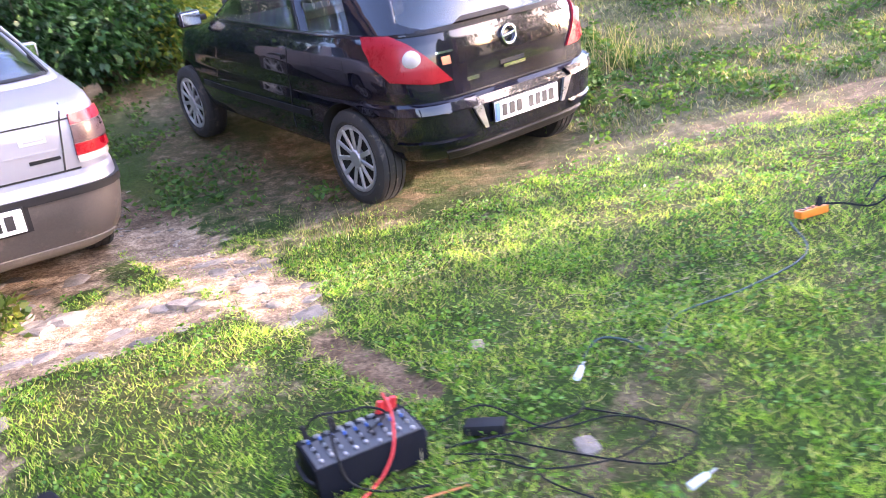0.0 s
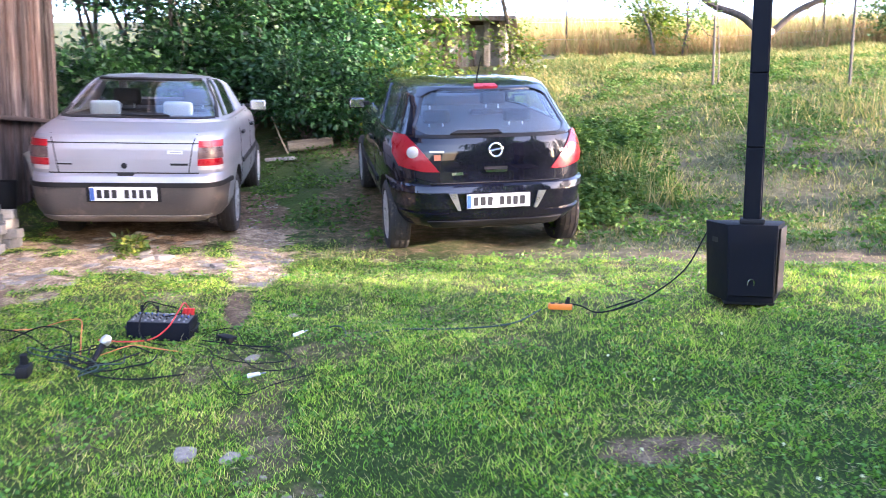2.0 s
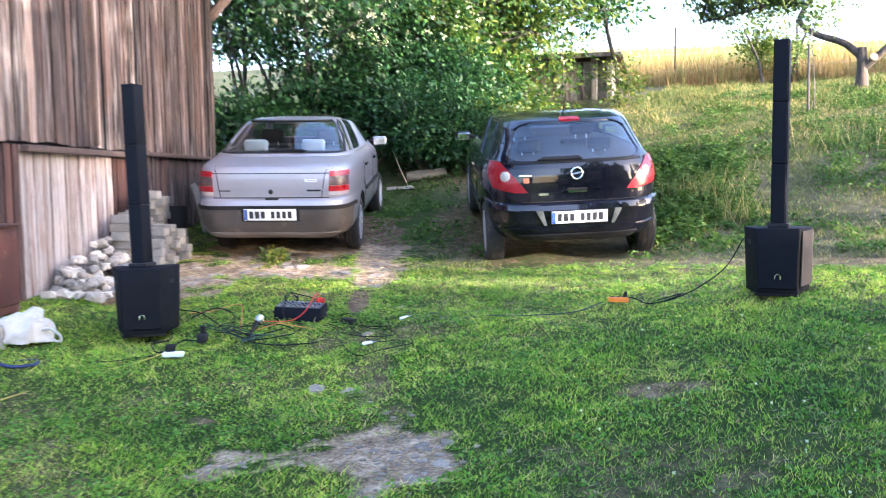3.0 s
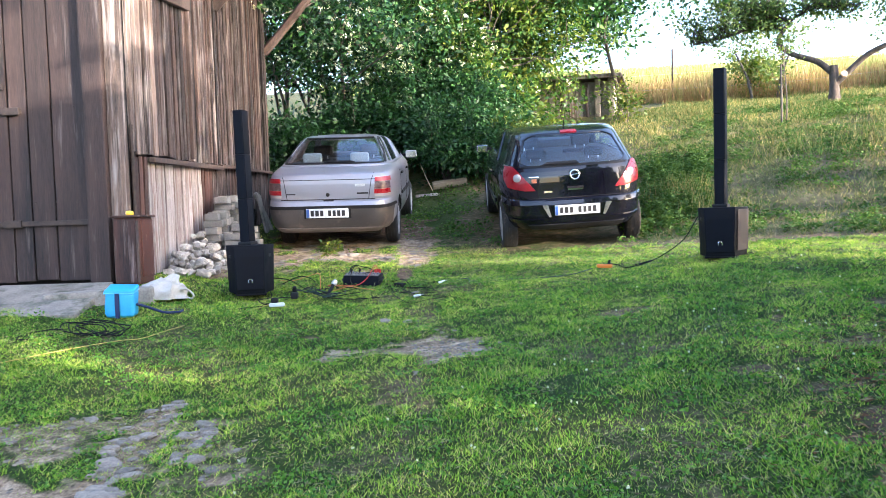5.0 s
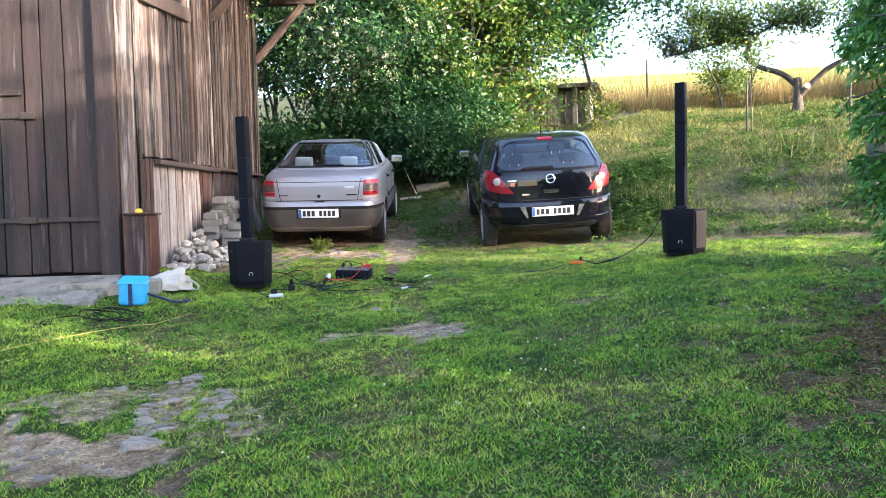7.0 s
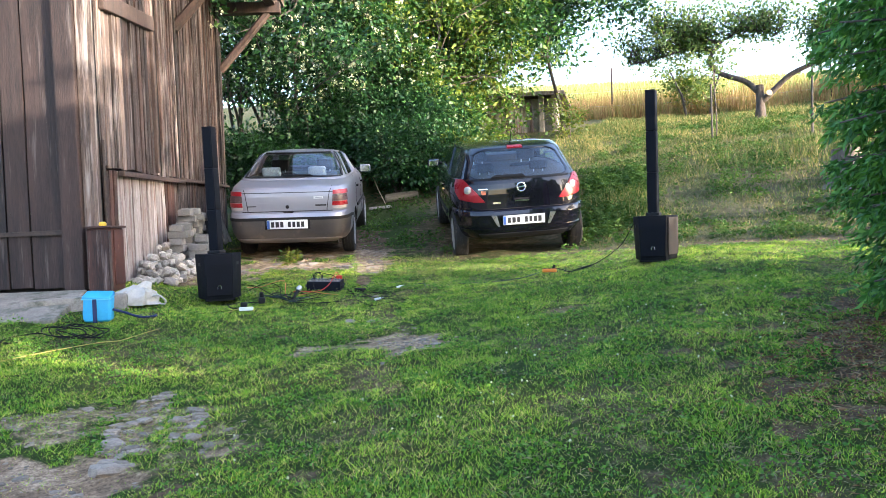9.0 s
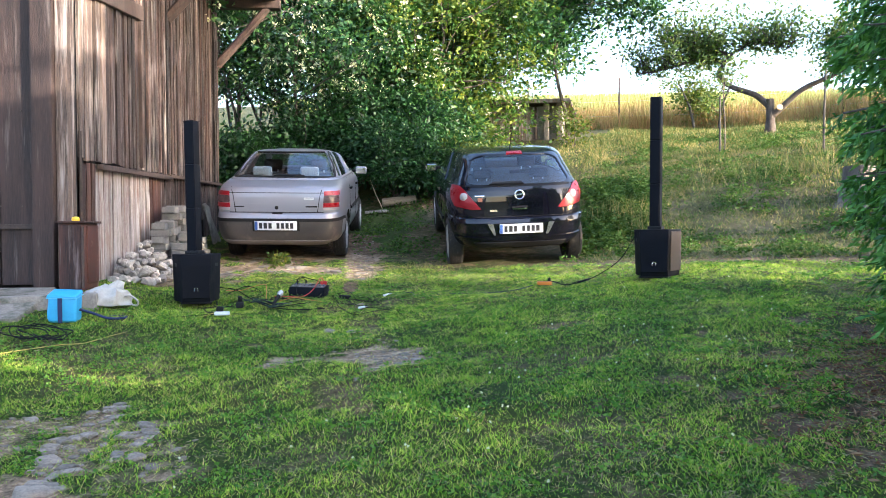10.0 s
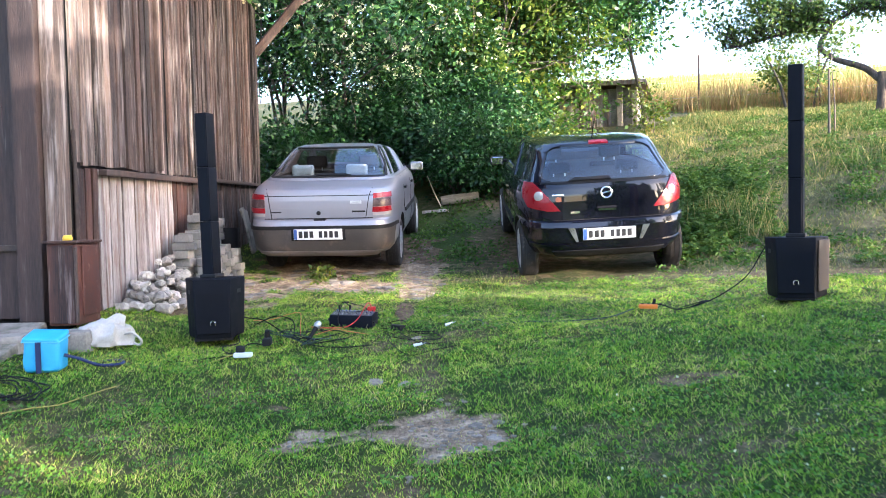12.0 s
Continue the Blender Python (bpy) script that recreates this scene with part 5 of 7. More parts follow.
def shrub(name, x, y, stems, leaf_size, per_tip, spread, seed, label, category, material, flowers=0, drop=0.0, group="", low=None):
    """A many-stemmed shrub or tree: stems with forks, and a crown of many separate leaves."""
    rng = np.random.default_rng(seed)
    base = on(x, y, -0.05)
    t = thing(name, label, category, Matrix.Translation(base), group=group)
    tubes, tips = twig_tree(rng, Vector((0, 0, 0)), stems)
    if low is not None:
        tubes = [q for q in tubes if q[1][0] > 0.5 * stems[0][2] or min(p.z for p in q[0]) > 0.8 * low]
    put("trunk", tubes_mesh("trunk", tubes), BARK, t, smooth=60)
    tips = np.array([tuple(p) for p in tips])
    if low is not None:
        tips = tips[tips[:, 2] > low]
    C = np.repeat(tips, per_tip, axis=0)
    P = C + rng.normal(size=C.shape) * spread * np.array([1, 1, 0.75])
    D = (P - C) + rng.normal(size=P.shape) * 0.4 * spread + np.array([0, 0, -drop * spread])
    crown = put("crown", leaf_mesh("crown", P, D, leaf_size * rng.uniform(0.6, 1.25, len(P)), leaf_size * 0.55 * rng.uniform(0.7, 1.2, len(P)), 0.18, rng), material, t)
    crown["kind"] = "stuff"
    if flowers:
        outer = np.argsort(-(P @ np.array([0.5, -0.8, -0.15])))[:max(int(0.33 * len(P)), flowers)]
        k = rng.choice(outer, flowers, replace=False)
        Q = np.repeat(P[k] + (P[k] - C[k]) * 0.5, 8, axis=0) + rng.normal(size=(flowers * 8, 3)) * 0.028
        fl = put("blossom", leaf_mesh("blossom", Q, rng.normal(size=Q.shape) + [0.6, -0.8, 0.4], 0.05, 0.046, 0.1, rng), PETAL, t, "white flower heads")
        fl["kind"] = "stuff"
    return t


def splay(n, rng, tilt, length, radius, forks, lean=(0, 0)):
    out = []
    for k in range(n):
        a = 2 * math.pi * (k + float(rng.uniform(-0.3, 0.3))) / n
        s = tilt * float(rng.uniform(0.4, 1.3))
        out.append(((math.cos(a) * s + lean[0], math.sin(a) * s + lean[1], 1), length * float(rng.uniform(0.8, 1.15)), radius * float(rng.uniform(0.7, 1.2)), forks))
    return out


rs = np.random.default_rng(17)
# the thicket behind the cars
for k, (x, y, n, ln, sd) in enumerate(((-7.4, 8.3, 5, 3.6, 1), (-6.4, 8.9, 5, 3.7, 2), (-5.5, 9.6, 6, 3.5, 3), (-4.6, 10.3, 6, 3.4, 4), (-4.7, 11.7, 5, 3.2, 5), (-6.6, 11.0, 5, 4.4, 6), (-5.2, 12.6, 5, 4.2, 7))):
    shrub("elder_bush", x, y, splay(n, rs, 0.26, ln, 0.055, 5), 0.118, 30, 0.185, 40 + sd, "tall leafy bush with white blossom behind the cars" if k < 5 else "tall leafy bush at the back of the thicket", "bush", LEAF_SUNNY if k in (3, 4, 6) else LEAF, flowers=(0, 130, 260, 50, 0, 0, 0)[k], drop=0.3, group="thicket behind the cars", low=(2.3, 1.7, None, None, None, 2.0, None)[k])
# low growth that closes the thicket towards the ground
for k, (x, y, sd) in enumerate(((-6.7, 7.5, 1), (-5.6, 8.1, 2), (-4.7, 8.6, 3), (-3.9, 9.2, 4), (-4.15, 9.7, 5), (-5.9, 9.2, 7), (-3.45, 8.25, 8), (-2.85, 8.45, 9), (-2.3, 8.75, 10))):
    shrub("undergrowth_bush", x, y, splay(8, rs, 0.6, 1.25 if k < 6 else 0.95 - 0.2 * (k - 6), 0.022, 4), 0.11 if k < 6 else 0.085, 14, 0.15, 80 + sd, "low leafy undergrowth at the foot of the thicket", "bush", LEAF_LIGHT if k == 8 else LEAF_SHADED, drop=0.2, group="undergrowth")
shrub("young_tree", -2.55, 14.3, [((0.02, 0, 1), 3.9, 0.06, 16)], 0.13, 26, 0.27, 61, "slender leafy tree beside the old shed", "tree", LEAF, low=1.9)
shrub("young_tree", -1.9, 13.0, splay(3, rs, 0.5, 0.7, 0.02, 3), 0.09, 5, 0.14, 62, "light green sapling bush beside the shed", "bush", LEAF_LIGHT)
shrub("elder_bush", -0.4, 17.9, splay(5, rs, 0.5, 1.0, 0.02, 4), 0.10, 9, 0.16, 77, "small green bush in the fence line", "bush", LEAF_LIGHT)
shrub("elder_bush", 4.6, 17.6, splay(5, rs, 0.6, 0.9, 0.02, 4), 0.10, 9, 0.16, 78, "small green bush in the fence line", "bush", APPLE_LEAF)


def apple_tree(x, y, label, seed, shift=0.0):
    """An old fruit tree: short forked trunk, two long crooked limbs, an open crown."""
    rng = np.random.default_rng(seed)
    t = thing("apple_tree", label, "tree", Matrix.Translation(on(x, y, -0.05)))
    limbs = [
        ([(0, 0, 0), (0.01, 0, 0.35), (0.0, 0, 0.78)], [0.165, 0.112, 0.10]),
        ([(0.0, 0, 0.62), (-0.30, 0.03, 0.90), (-0.78, 0.02, 1.12), (-1.02, 0.0, 1.38), (-0.90, 0.05, 1.66), (-0.68, 0.1, 1.90)], [0.085, 0.075, 0.066, 0.058, 0.048, 0.036]),
        ([(-0.90, 0.05, 1.62), (-1.15, 0.1, 1.73), (-1.6, 0.1, 1.76), (-2.2, 0.2, 1.68), (-2.8, 0.1, 1.60)], [0.07, 0.06, 0.05, 0.035, 0.02]),
        ([(-0.78, 0.05, 1.78), (-1.2, -0.1, 1.93), (-1.7, 0, 2.1), (-2.1, 0, 2.2)], [0.055, 0.045, 0.035, 0.02]),
        ([(-0.68, 0.1, 1.86), (-0.42, 0.1, 1.98), (0.0, 0.1, 1.94), (0.3, 0.1, 1.82)], [0.045, 0.035, 0.025, 0.012]),
        ([(0.03, 0, 0.42), (0.24, 0, 0.60), (0.62, 0.02, 0.93), (1.15, 0.05, 1.15), (1.7, 0.1, 1.45), (2.3, 0.1, 1.75)], [0.085, 0.075, 0.066, 0.056, 0.042, 0.022]),
        ([(1.2, 0.05, 1.18), (1.25, 0.1, 1.6), (1.1, 0.15, 1.9)], [0.05, 0.035, 0.015]),
    ]
    tubes = [(smooth_line(p, 4), [0.82 * w for w in np.interp(np.linspace(0, len(q) - 1, 4 * (len(q) - 1) + 1), range(len(q)), q)]) for p, q in limbs]
    put("trunk", tubes_mesh("trunk", tubes, 9), OLD_BARK, t, smooth=60)
    part("sawn_end", rod(bmesh.new(), 0.065, 0.06, 0.03, pose(0.20, -0.08, 0.58, 70, 0, 20), 14), CUT_WOOD, t, "pale sawn branch end")
    seeds = [Vector(p) for line, _ in tubes[2:5] for p in line[3:]] + [Vector(p) for line, _ in tubes[5:7] for p in line[-8:]]
    twigs, tips = [], []
    for p in seeds:
        for k in range(5):
            d = Vector((float(rng.normal()), float(rng.normal()) * 1.1, abs(float(rng.normal())) * 1.0 + 0.40)).normalized()
            ln = float(rng.uniform(0.3, 1.15))
            pts = [p + d * ln * i / 4 + Vector((0, 0, -0.12 * (i / 4) ** 2)) + Vector(rng.normal(size=3)) * 0.03 for i in range(5)]
            twigs.append((pts, [0.014, 0.012, 0.009, 0.006, 0.003]))
            tips += pts[1:]
    put("branchwork", tubes_mesh("branchwork", twigs, 4), OLD_BARK, t)["kind"] = "stuff"
    C = np.repeat(np.array([tuple(p) for p in tips]), 11, axis=0)
    P = C + rng.normal(size=C.shape) * 0.13
    crown = put("crown", leaf_mesh("crown", P, rng.normal(size=P.shape), 0.085 * rng.uniform(0.6, 1.3, len(P)), 0.05, 0.2, rng), APPLE_LEAF, t)
    crown["kind"] = "stuff"
    return t


apple = apple_tree(2.05, 13.9, "old crooked apple tree with two sawn limbs", 5)


def spruce(x, y, height, label, seed, whorl, step, needle):
    """A spruce that keeps its branches down to the ground: drooping boughs, hanging twigs and needles."""
    rng = np.random.default_rng(seed)
    t = thing("spruce_tree", label, "tree", Matrix.Translation(on(x, y, -0.05)), group="spruces")
    part("trunk", tube(bmesh.new(), [(0, 0, 0), (0.02, 0, height * 0.4), (0, 0.02, height)], [0.17, 0.11, 0.015], 10), BARK, t, smooth=60)
    boughs, P, D, Ls, Tip = [], [], [], [], []
    z = 0.28
    while z < height - 0.3:
        low = z < 3.6
        n = whorl if low else 6
        for k in range(n):
            a = 2 * math.pi * (k + float(rng.uniform(-0.35, 0.35))) / n + z * 2.3
            ln = float(np.interp(z, [0.3, 0.7, 1.1, 1.8, 2.4, 3.0, 3.6, height], [1.28, 1.42, 1.51, 1.55, 1.52, 1.27, 0.95 if height < 5 else 1.7, 0.10])) * float(rng.uniform(0.92, 1.05))
            out = np.array([math.cos(a), math.sin(a), 0])
            rise, sag = float(rng.uniform(0.05, 0.25)), float(rng.uniform(0.22, 0.38))
            m = max(int(ln / 0.07), 4)
            s = np.linspace(0, 1, m)
            line = np.array([0, 0, z]) + out * (s * ln)[:, None] + np.array([0, 0, 1]) * (rise * s - sag * ln * s ** 2 + 0.10 * ln * s ** 4)[:, None]
            boughs.append(([Vector(p) for p in line[::3]] + [Vector(line[-1])], [0.02 * (1 - 0.85 * i / (len(line[::3]))) for i in range(len(line[::3]) + 1)]))
            side = np.array([-out[1], out[0], 0])
            for i in range(1, m):
                if s[i] < 0.15:
                    continue
                for sg in ((-1, 0, 1) if low else (-1, 1)):
                    tl = (0.13 + 0.30 * (1 - s[i])) * float(rng.uniform(0.7, 1.25)) * min(1, ln)
                    d = out * 0.65 + side * sg * float(rng.uniform(0.4, 1.0)) + np.array([0, 0, -float(rng.uniform(0.2, 0.9)) - (0.5 if sg == 0 else 0)])
                    d /= np.linalg.norm(d)
                    q = max(int(tl / ((step if out[0] < 0.4 and out[1] < 0.55 else 2.6 * step) if low else 0.06)), 3)
                    r = np.linspace(0.02, 1, q)
                    pts = line[i] + d * (r * tl)[:, None] + np.array([0, 0, -0.25]) * ((r * tl) ** 2)[:, None]
                    P.append(pts)
                    D.append(d * 0.9 + rng.normal(size=(q, 3)) * 0.33)
                    Ls.append(np.full(q, needle if low else (0.11 if needle < 0.08 else 0.2)))
                    Tip.append((r > 0.72) & (s[i] > 0.3))
        z += (0.13 if needle < 0.08 else 0.155) if low else 0.32
    put("branchwork", tubes_mesh("branchwork", boughs, 5), BARK, t)["kind"] = "stuff"
    P, D, Ls = np.concatenate(P), np.concatenate(D), np.concatenate(Ls)
    Ls, Tip, slim = Ls * rng.uniform(0.7, 1.2, len(P)), np.concatenate(Tip), 0.33 if needle < 0.08 else 0.4
    for nm, k, mt, lb in (("crown", ~Tip, NEEDLE, ""), ("new_growth", Tip, NEEDLE_TIP, "bright green shoot tips")):
        put(nm, leaf_mesh(nm, P[k], D[k], Ls[k], Ls[k] * slim, 0.1, rng), mt, t, lb)["kind"] = "stuff"
    return t


spruce(5.92, 1.25, 4.3, "dense green spruce with drooping boughs to the ground", 3, 20, 0.017, 0.062)
# unseen spruces added to keep the low sun off lawn and barn
tree = spruce(9.0, -2.4, 8.6, "dense unseen spruce added to block the low sun", 4, 8, 0.06, 0.25)
for x, y, s, a in ((12.2, -2.1, 1.2, 40), (12.5, -4.8, 1.25, 160), (13.0, 2.55, 0.88, 290), (10.5, 0.55, 0.46, 80)):
    copy_thing(tree, Matrix.Translation(on(x, y, -0.05)) @ pose(0, 0, 0, 0, 0, a) @ Matrix.Diagonal((s, s, s, 1)))

# unseen broad-leaved trees added on the sunny side, whose crowns sift the low sun
wal = shrub("walnut_tree", 14.0, 4.9, [((0.0, 0.0, 1), 6.0, 0.2, 9), ((0.4, 0.25, 1), 5.8, 0.13, 8), ((-0.4, -0.35, 1), 5.7, 0.13, 8), ((-0.1, 0.5, 1), 5.8, 0.13, 8)], 0.27, 4, 0.36, 97, "tall unseen broad-leaved tree added to sift the low sun", "tree", LEAF, low=3.8, group="garden trees")
copy_thing(wal, Matrix.Translation(on(15.5, 7.4, -0.05)) @ pose(0, 0, 0, 0, 0, 120))
copy_thing(wal, Matrix.Translation(on(15.0, -3.6, -0.05)) @ pose(0, 0, 0, 0, 0, 230))

# stump, poles and a staked sapling in the meadow
st = thing("tree_stump", "thick grey tree stump with flared roots in the meadow", "stump", Matrix.Translation(on(4.05, 7.78, -0.14)))
bm = lathe([(0.42, 0.0), (0.29, 0.10), (0.22, 0.26), (0.195, 0.42), (0.19, 0.56)], 28)
for v in bm.verts:
    a = math.atan2(v.co.y, v.co.x)
    k = 1 + (0.16 * math.sin(a * 5 + 1) + 0.1 * math.sin(a * 3)) * max(0.15, 1 - v.co.z * 2)
    v.co.x, v.co.y = v.co.x * k, v.co.y * k
part("bole", bm, BARK, st, smooth=60)
part("cut_top", rod(bmesh.new(), 0.185, 0.18, 0.02, pose(0, 0, 0.545), 24), WOOD_BEAM, st)
for x, y, h, lean, lb in ((3.37, 10.6, 1.45, 1, "grey wooden stake in the meadow"), (1.6, 11.25, 1.1, 0, "thin stake beside a young fruit tree")):
    tagged(part("stake", tube(bmesh.new(), [(0, 0, 0), (0.01 * lean, 0, h / 2), (0.03 * lean, 0, h)], [0.02, 0.018, 0.016], 8), POLE_GREY, smooth=40, m=Matrix.Translation(on(x, y, -0.05))), lb, "stake")
shrub("fruit_sapling", 1.66, 11.3, [((0.02, 0, 1), 1.55, 0.014, 5)], 0.08, 7, 0.07, 91, "young fruit sapling tied to a stake", "sapling", APPLE_LEAF, low=0.6)
for k, (x, y) in enumerate(((-0.25, 17.2), (0.3, 17.3))):
    tagged(part("bare_stem", tube(bmesh.new(), [(0, 0, 0), (-0.12, 0.02, 0.6), (-0.40, 0.05, 1.25)], [0.035, 0.03, 0.02], 8), POLE_GREY, smooth=40, m=Matrix.Translation(on(x, y, -0.05)) @ pose(0, 0, 0, 0, 0, 170 * k)), "leaning bare young stem near the fence", "stem")

# fence along the field
fence = thing("field_fence", "wire fence on thin posts along the field", "fence")
fp = [(-10.65 + 2.75 * k, 17.75 + 0.12 * math.sin(k * 1.7)) for k in range(9)]
for k, (x, y) in enumerate(fp):
    p = on(x, y, -0.1)
    part("post", tube(bmesh.new(), [p, p + Vector((0.02 * math.sin(k * 3), 0, 0.9)), p + Vector((0.04 * math.sin(k * 3), 0, 1.5))], 0.024, 8), WOOD_BEAM, fence)
for h in (0.45, 0.85, 1.2, 1.45):
    part("wire", tube(bmesh.new(), [on(x, y, h - 0.1) for x, y in fp], 0.004, 4), STEEL, fence)

# the old shed at the edge of the thicket
shed = thing("garden_shed", "low shed of weathered boards and concrete posts", "shed", Matrix.Translation(on(-3.72, 14.2, -0.22)) @ pose(0, 0, 0, 0, 0, 16))
part("wall", boxed(2.3, 1.4, 1.05, pose(-0.2, 0.75, 0)), CONCRETE, shed)
for k in range(9):
    put("plank", plank(0.15, 0.03, 0.92, 900 + k), WOOD_PALE, shed, m=pose(-1.0 + 0.165 * k, 0.02, 0.08))
for x in (-1.28, 0.6, 0.92):
    part("corner_post", boxed(0.13, 0.13, 1.1, pose(x, 0.0, 0), 0.015), CONCRETE, shed)
part("roof", boxed(2.7, 1.9, 0.07, pose(-0.15, 0.7, 1.07, -4, 1.5, 0), 0.015), WOOD_BEAM, shed)
part("roof_edge", boxed(2.7, 0.05, 0.10, pose(-0.15, -0.27, 1.10, 0, 1.5, 0), 0.01), WOOD_PALE, shed)
for k in range(3):
    part("wall_batten", boxed(0.05, 0.03, 0.95, pose(-0.9 + 0.62 * k, -0.01, 0.08), 0.006), WOOD_BEAM, shed)

# log and boards on the ground behind the cars
lg = part("log", tube(bmesh.new(), [(-0.30, 0, 0.08), (-0.1, 0.02, 0.09), (0.15, 0.0, 0.095), (0.30, 0.01, 0.11)], [0.075, 0.08, 0.078, 0.07], 12), GREY_LOG, smooth=50, m=Matrix.Translation(on(-3.27, 8.05, -0.01)) @ pose(0, 0, 0, 0, -4, 34))
tagged(lg, "grey-brown barkless log lying on the ground", "log")
tagged(part("board", boxed(0.42, 0.12, 0.045, bevel=0.008), WOOD_PALE, m=Matrix.Translation(on(-3.47, 7.63, 0.0)) @ pose(0, 0, 0, 0, -3, 5)), "short brown board on the ground", "board")
tagged(part("stick", tube(bmesh.new(), [(0, 0, 0), (-0.14, 0, 0.25), (-0.30, 0.05, 0.52)], [0.009, 0.008, 0.005], 6), CUT_WOOD, m=Matrix.Translation(on(-3.5, 7.85))), "thin pale stick leaning by the car", "stick")

# rubble heap and stacked blocks along the barn's side
def stone_mesh(seed, sx, sy, sz, rough=0.16):
    r = random.Random(seed)
    bm = bmesh.new()
    bmesh.ops.create_icosphere(bm, subdivisions=2, radius=0.5)
    for v in bm.verts:
        d = v.co.normalized()
        c = Vector([math.copysign(abs(q) ** 0.62, q) for q in d]) * 0.5
        n = noise.noise(d * 1.7 + Vector((seed * 3.1, 0, 0))) * rough + noise.noise(d * 4.0 + Vector((0, seed * 1.7, 0))) * rough * 0.3
        v.co = Vector((c.x * sx, c.y * sy, c.z * sz)) * (1 + n)
    me = bpy.data.meshes.new("stone")
    bm.to_mesh(me)
    bm.free()
    return me


heap = thing("rubble_heap", "heap of pale broken stones against the barn wall", "rubble", BARN @ pose(0, 0, 0))
r = random.Random(21)
stones = [stone_mesh(k, 1.0, 0.75, 0.62, 0.3) for k in range(9)]
n = 0
for layer, count in ((0, 44), (1, 30), (2, 18), (3, 9), (4, 4)):
    for k in range(count):
        y = r.uniform(0.70 + 0.14 * layer, 2.05 - 0.03 * layer)
        x = -r.uniform(0.08, 0.54 - 0.09 * layer)
        w = BARN @ Vector((x, y, 0))
        size = r.uniform(0.07, 0.15)
        ob = put("stone", stones[n % 9] if n >= 9 else stones[n], [] if n >= 9 else RUBBLE, heap, smooth=None, m=pose(x, y, float(lift(w.x, w.y)) + 0.035 + 0.07 * layer, r.uniform(-30, 30), r.uniform(-30, 30), r.uniform(0, 360)) @ Matrix.Diagonal((size, size, size * 0.95, 1)))
        n += 1

pile = thing("block_stack", "stack of grey concrete blocks beside the barn wall", "blocks", BARN @ pose(0, 0, 0))
blk = None
for col, (y0, rows, xx) in enumerate(((2.08, 7, -0.20), (2.30, 7, -0.24), (2.53, 9, -0.20), (2.76, 9, -0.25), (3.0, 8, -0.22), (2.14, 4, -0.42), (2.38, 5, -0.44), (2.62, 5, -0.42), (2.88, 4, -0.46))):
    w = BARN @ Vector((xx, y0, 0))
    for k in range(rows):
        m = pose(xx + r.uniform(-0.03, 0.03), y0 + r.uniform(-0.02, 0.02), float(lift(w.x, w.y)) - 0.02 + 0.080 * k, 0, 0, r.uniform(-8, 8) + 90 * (k % 2 == 0 and col % 2 == 0))
        if blk is None:
            blk = part("block", boxed(0.22, 0.15, 0.078, bevel=0.010), BLOCK, pile, m=m)
        else:
            put("block", blk.data, [], pile, m=m)
for k, (y, tilt, tw) in enumerate(((4.55, 14, -12), (4.85, 20, 8))):
    w = BARN @ Vector((-0.3, y, 0))
    tagged(part("board", boxed(0.03, 0.20, 0.62, bevel=0.006), CONCRETE, m=BARN @ pose(-0.30, y, float(lift(w.x, w.y)) - 0.02, tw, tilt, 0)), "grey slab leaning against the barn wall", "slab")
bucket = thing("bucket", "dark round bucket standing on the blocks", "bucket", BARN @ pose(-0.26, 3.45, float(lift(*(BARN @ Vector((-0.26, 3.45, 0))).xy)) + 0.0))
part("pail", lathe([(0, 0.02), (0.10, 0.0), (0.11, 0.02), (0.135, 0.45), (0.145, 0.46), (0.128, 0.45), (0.10, 0.03), (0, 0.03)], 24), BLACK_PLASTIC, bucket, smooth=40)


# ---- lawn, meadow and field ----
def scatter(rng, x0, x1, y0, y1, n):
    return rng.uniform(x0, x1, n), rng.uniform(y0, y1, n)


def looked_up(fn, x0, x1, y0, y1, step=0.03):
    """fn on a fine grid, read between its points: quick for many places."""
    ax, ay = np.arange(x0, x1 + step, step), np.arange(y0, y1 + step, step)
    T = fn(*np.meshgrid(ax, ay))

    def read(x, y):
        u, v = np.clip((x - x0) / step, 0, len(ax) - 1.001), np.clip((y - y0) / step, 0, len(ay) - 1.001)
        i, j = u.astype(int), v.astype(int)
        a, b = u - i, v - j
        return (T[j, i] * (1 - a) + T[j, i + 1] * a) * (1 - b) + (T[j + 1, i] * (1 - a) + T[j + 1, i + 1] * a) * b
    return read


def mown(name, X, Y, Z, height, width, rng, lean):
    """Short cut blades with blunt ends."""
    n = len(X)
    a, b = rng.uniform(0, 2 * np.pi, n), rng.uniform(0, 2 * np.pi, n)
    l = rng.uniform(0.1, 1.0, n) * lean * height * 2
    base = np.stack([X, Y, Z], 1)
    side = np.stack([np.cos(a) * width / 2, np.sin(a) * width / 2, 0 * width], 1)
    off = np.stack([np.cos(b) * l, np.sin(b) * l, height], 1)
    V = np.stack([base - side, base + side, base + off + side * 0.3, base + off - side * 0.3], 1).reshape(-1, 3)
    return fast(name, V, np.arange(4 * n).reshape(n, 4))


BARE, FINE = looked_up(bare, -5.3, 7.6, -5.6, 5.6), looked_up(fine_lift, -5.3, 7.6, -5.6, 5.6)
THICK = looked_up(lambda x, y: np.clip(0.42 + 1.8 * soft_noise(x, y, 0.8, 31) * soft_noise(x, y, 3.1, 32), 0.35, 1.0) * np.clip(0.3 + 1.4 * soft_noise(x, y, 6.5, 35), 0.35, 1.15), -5.3, 7.6, -5.6, 5.6)
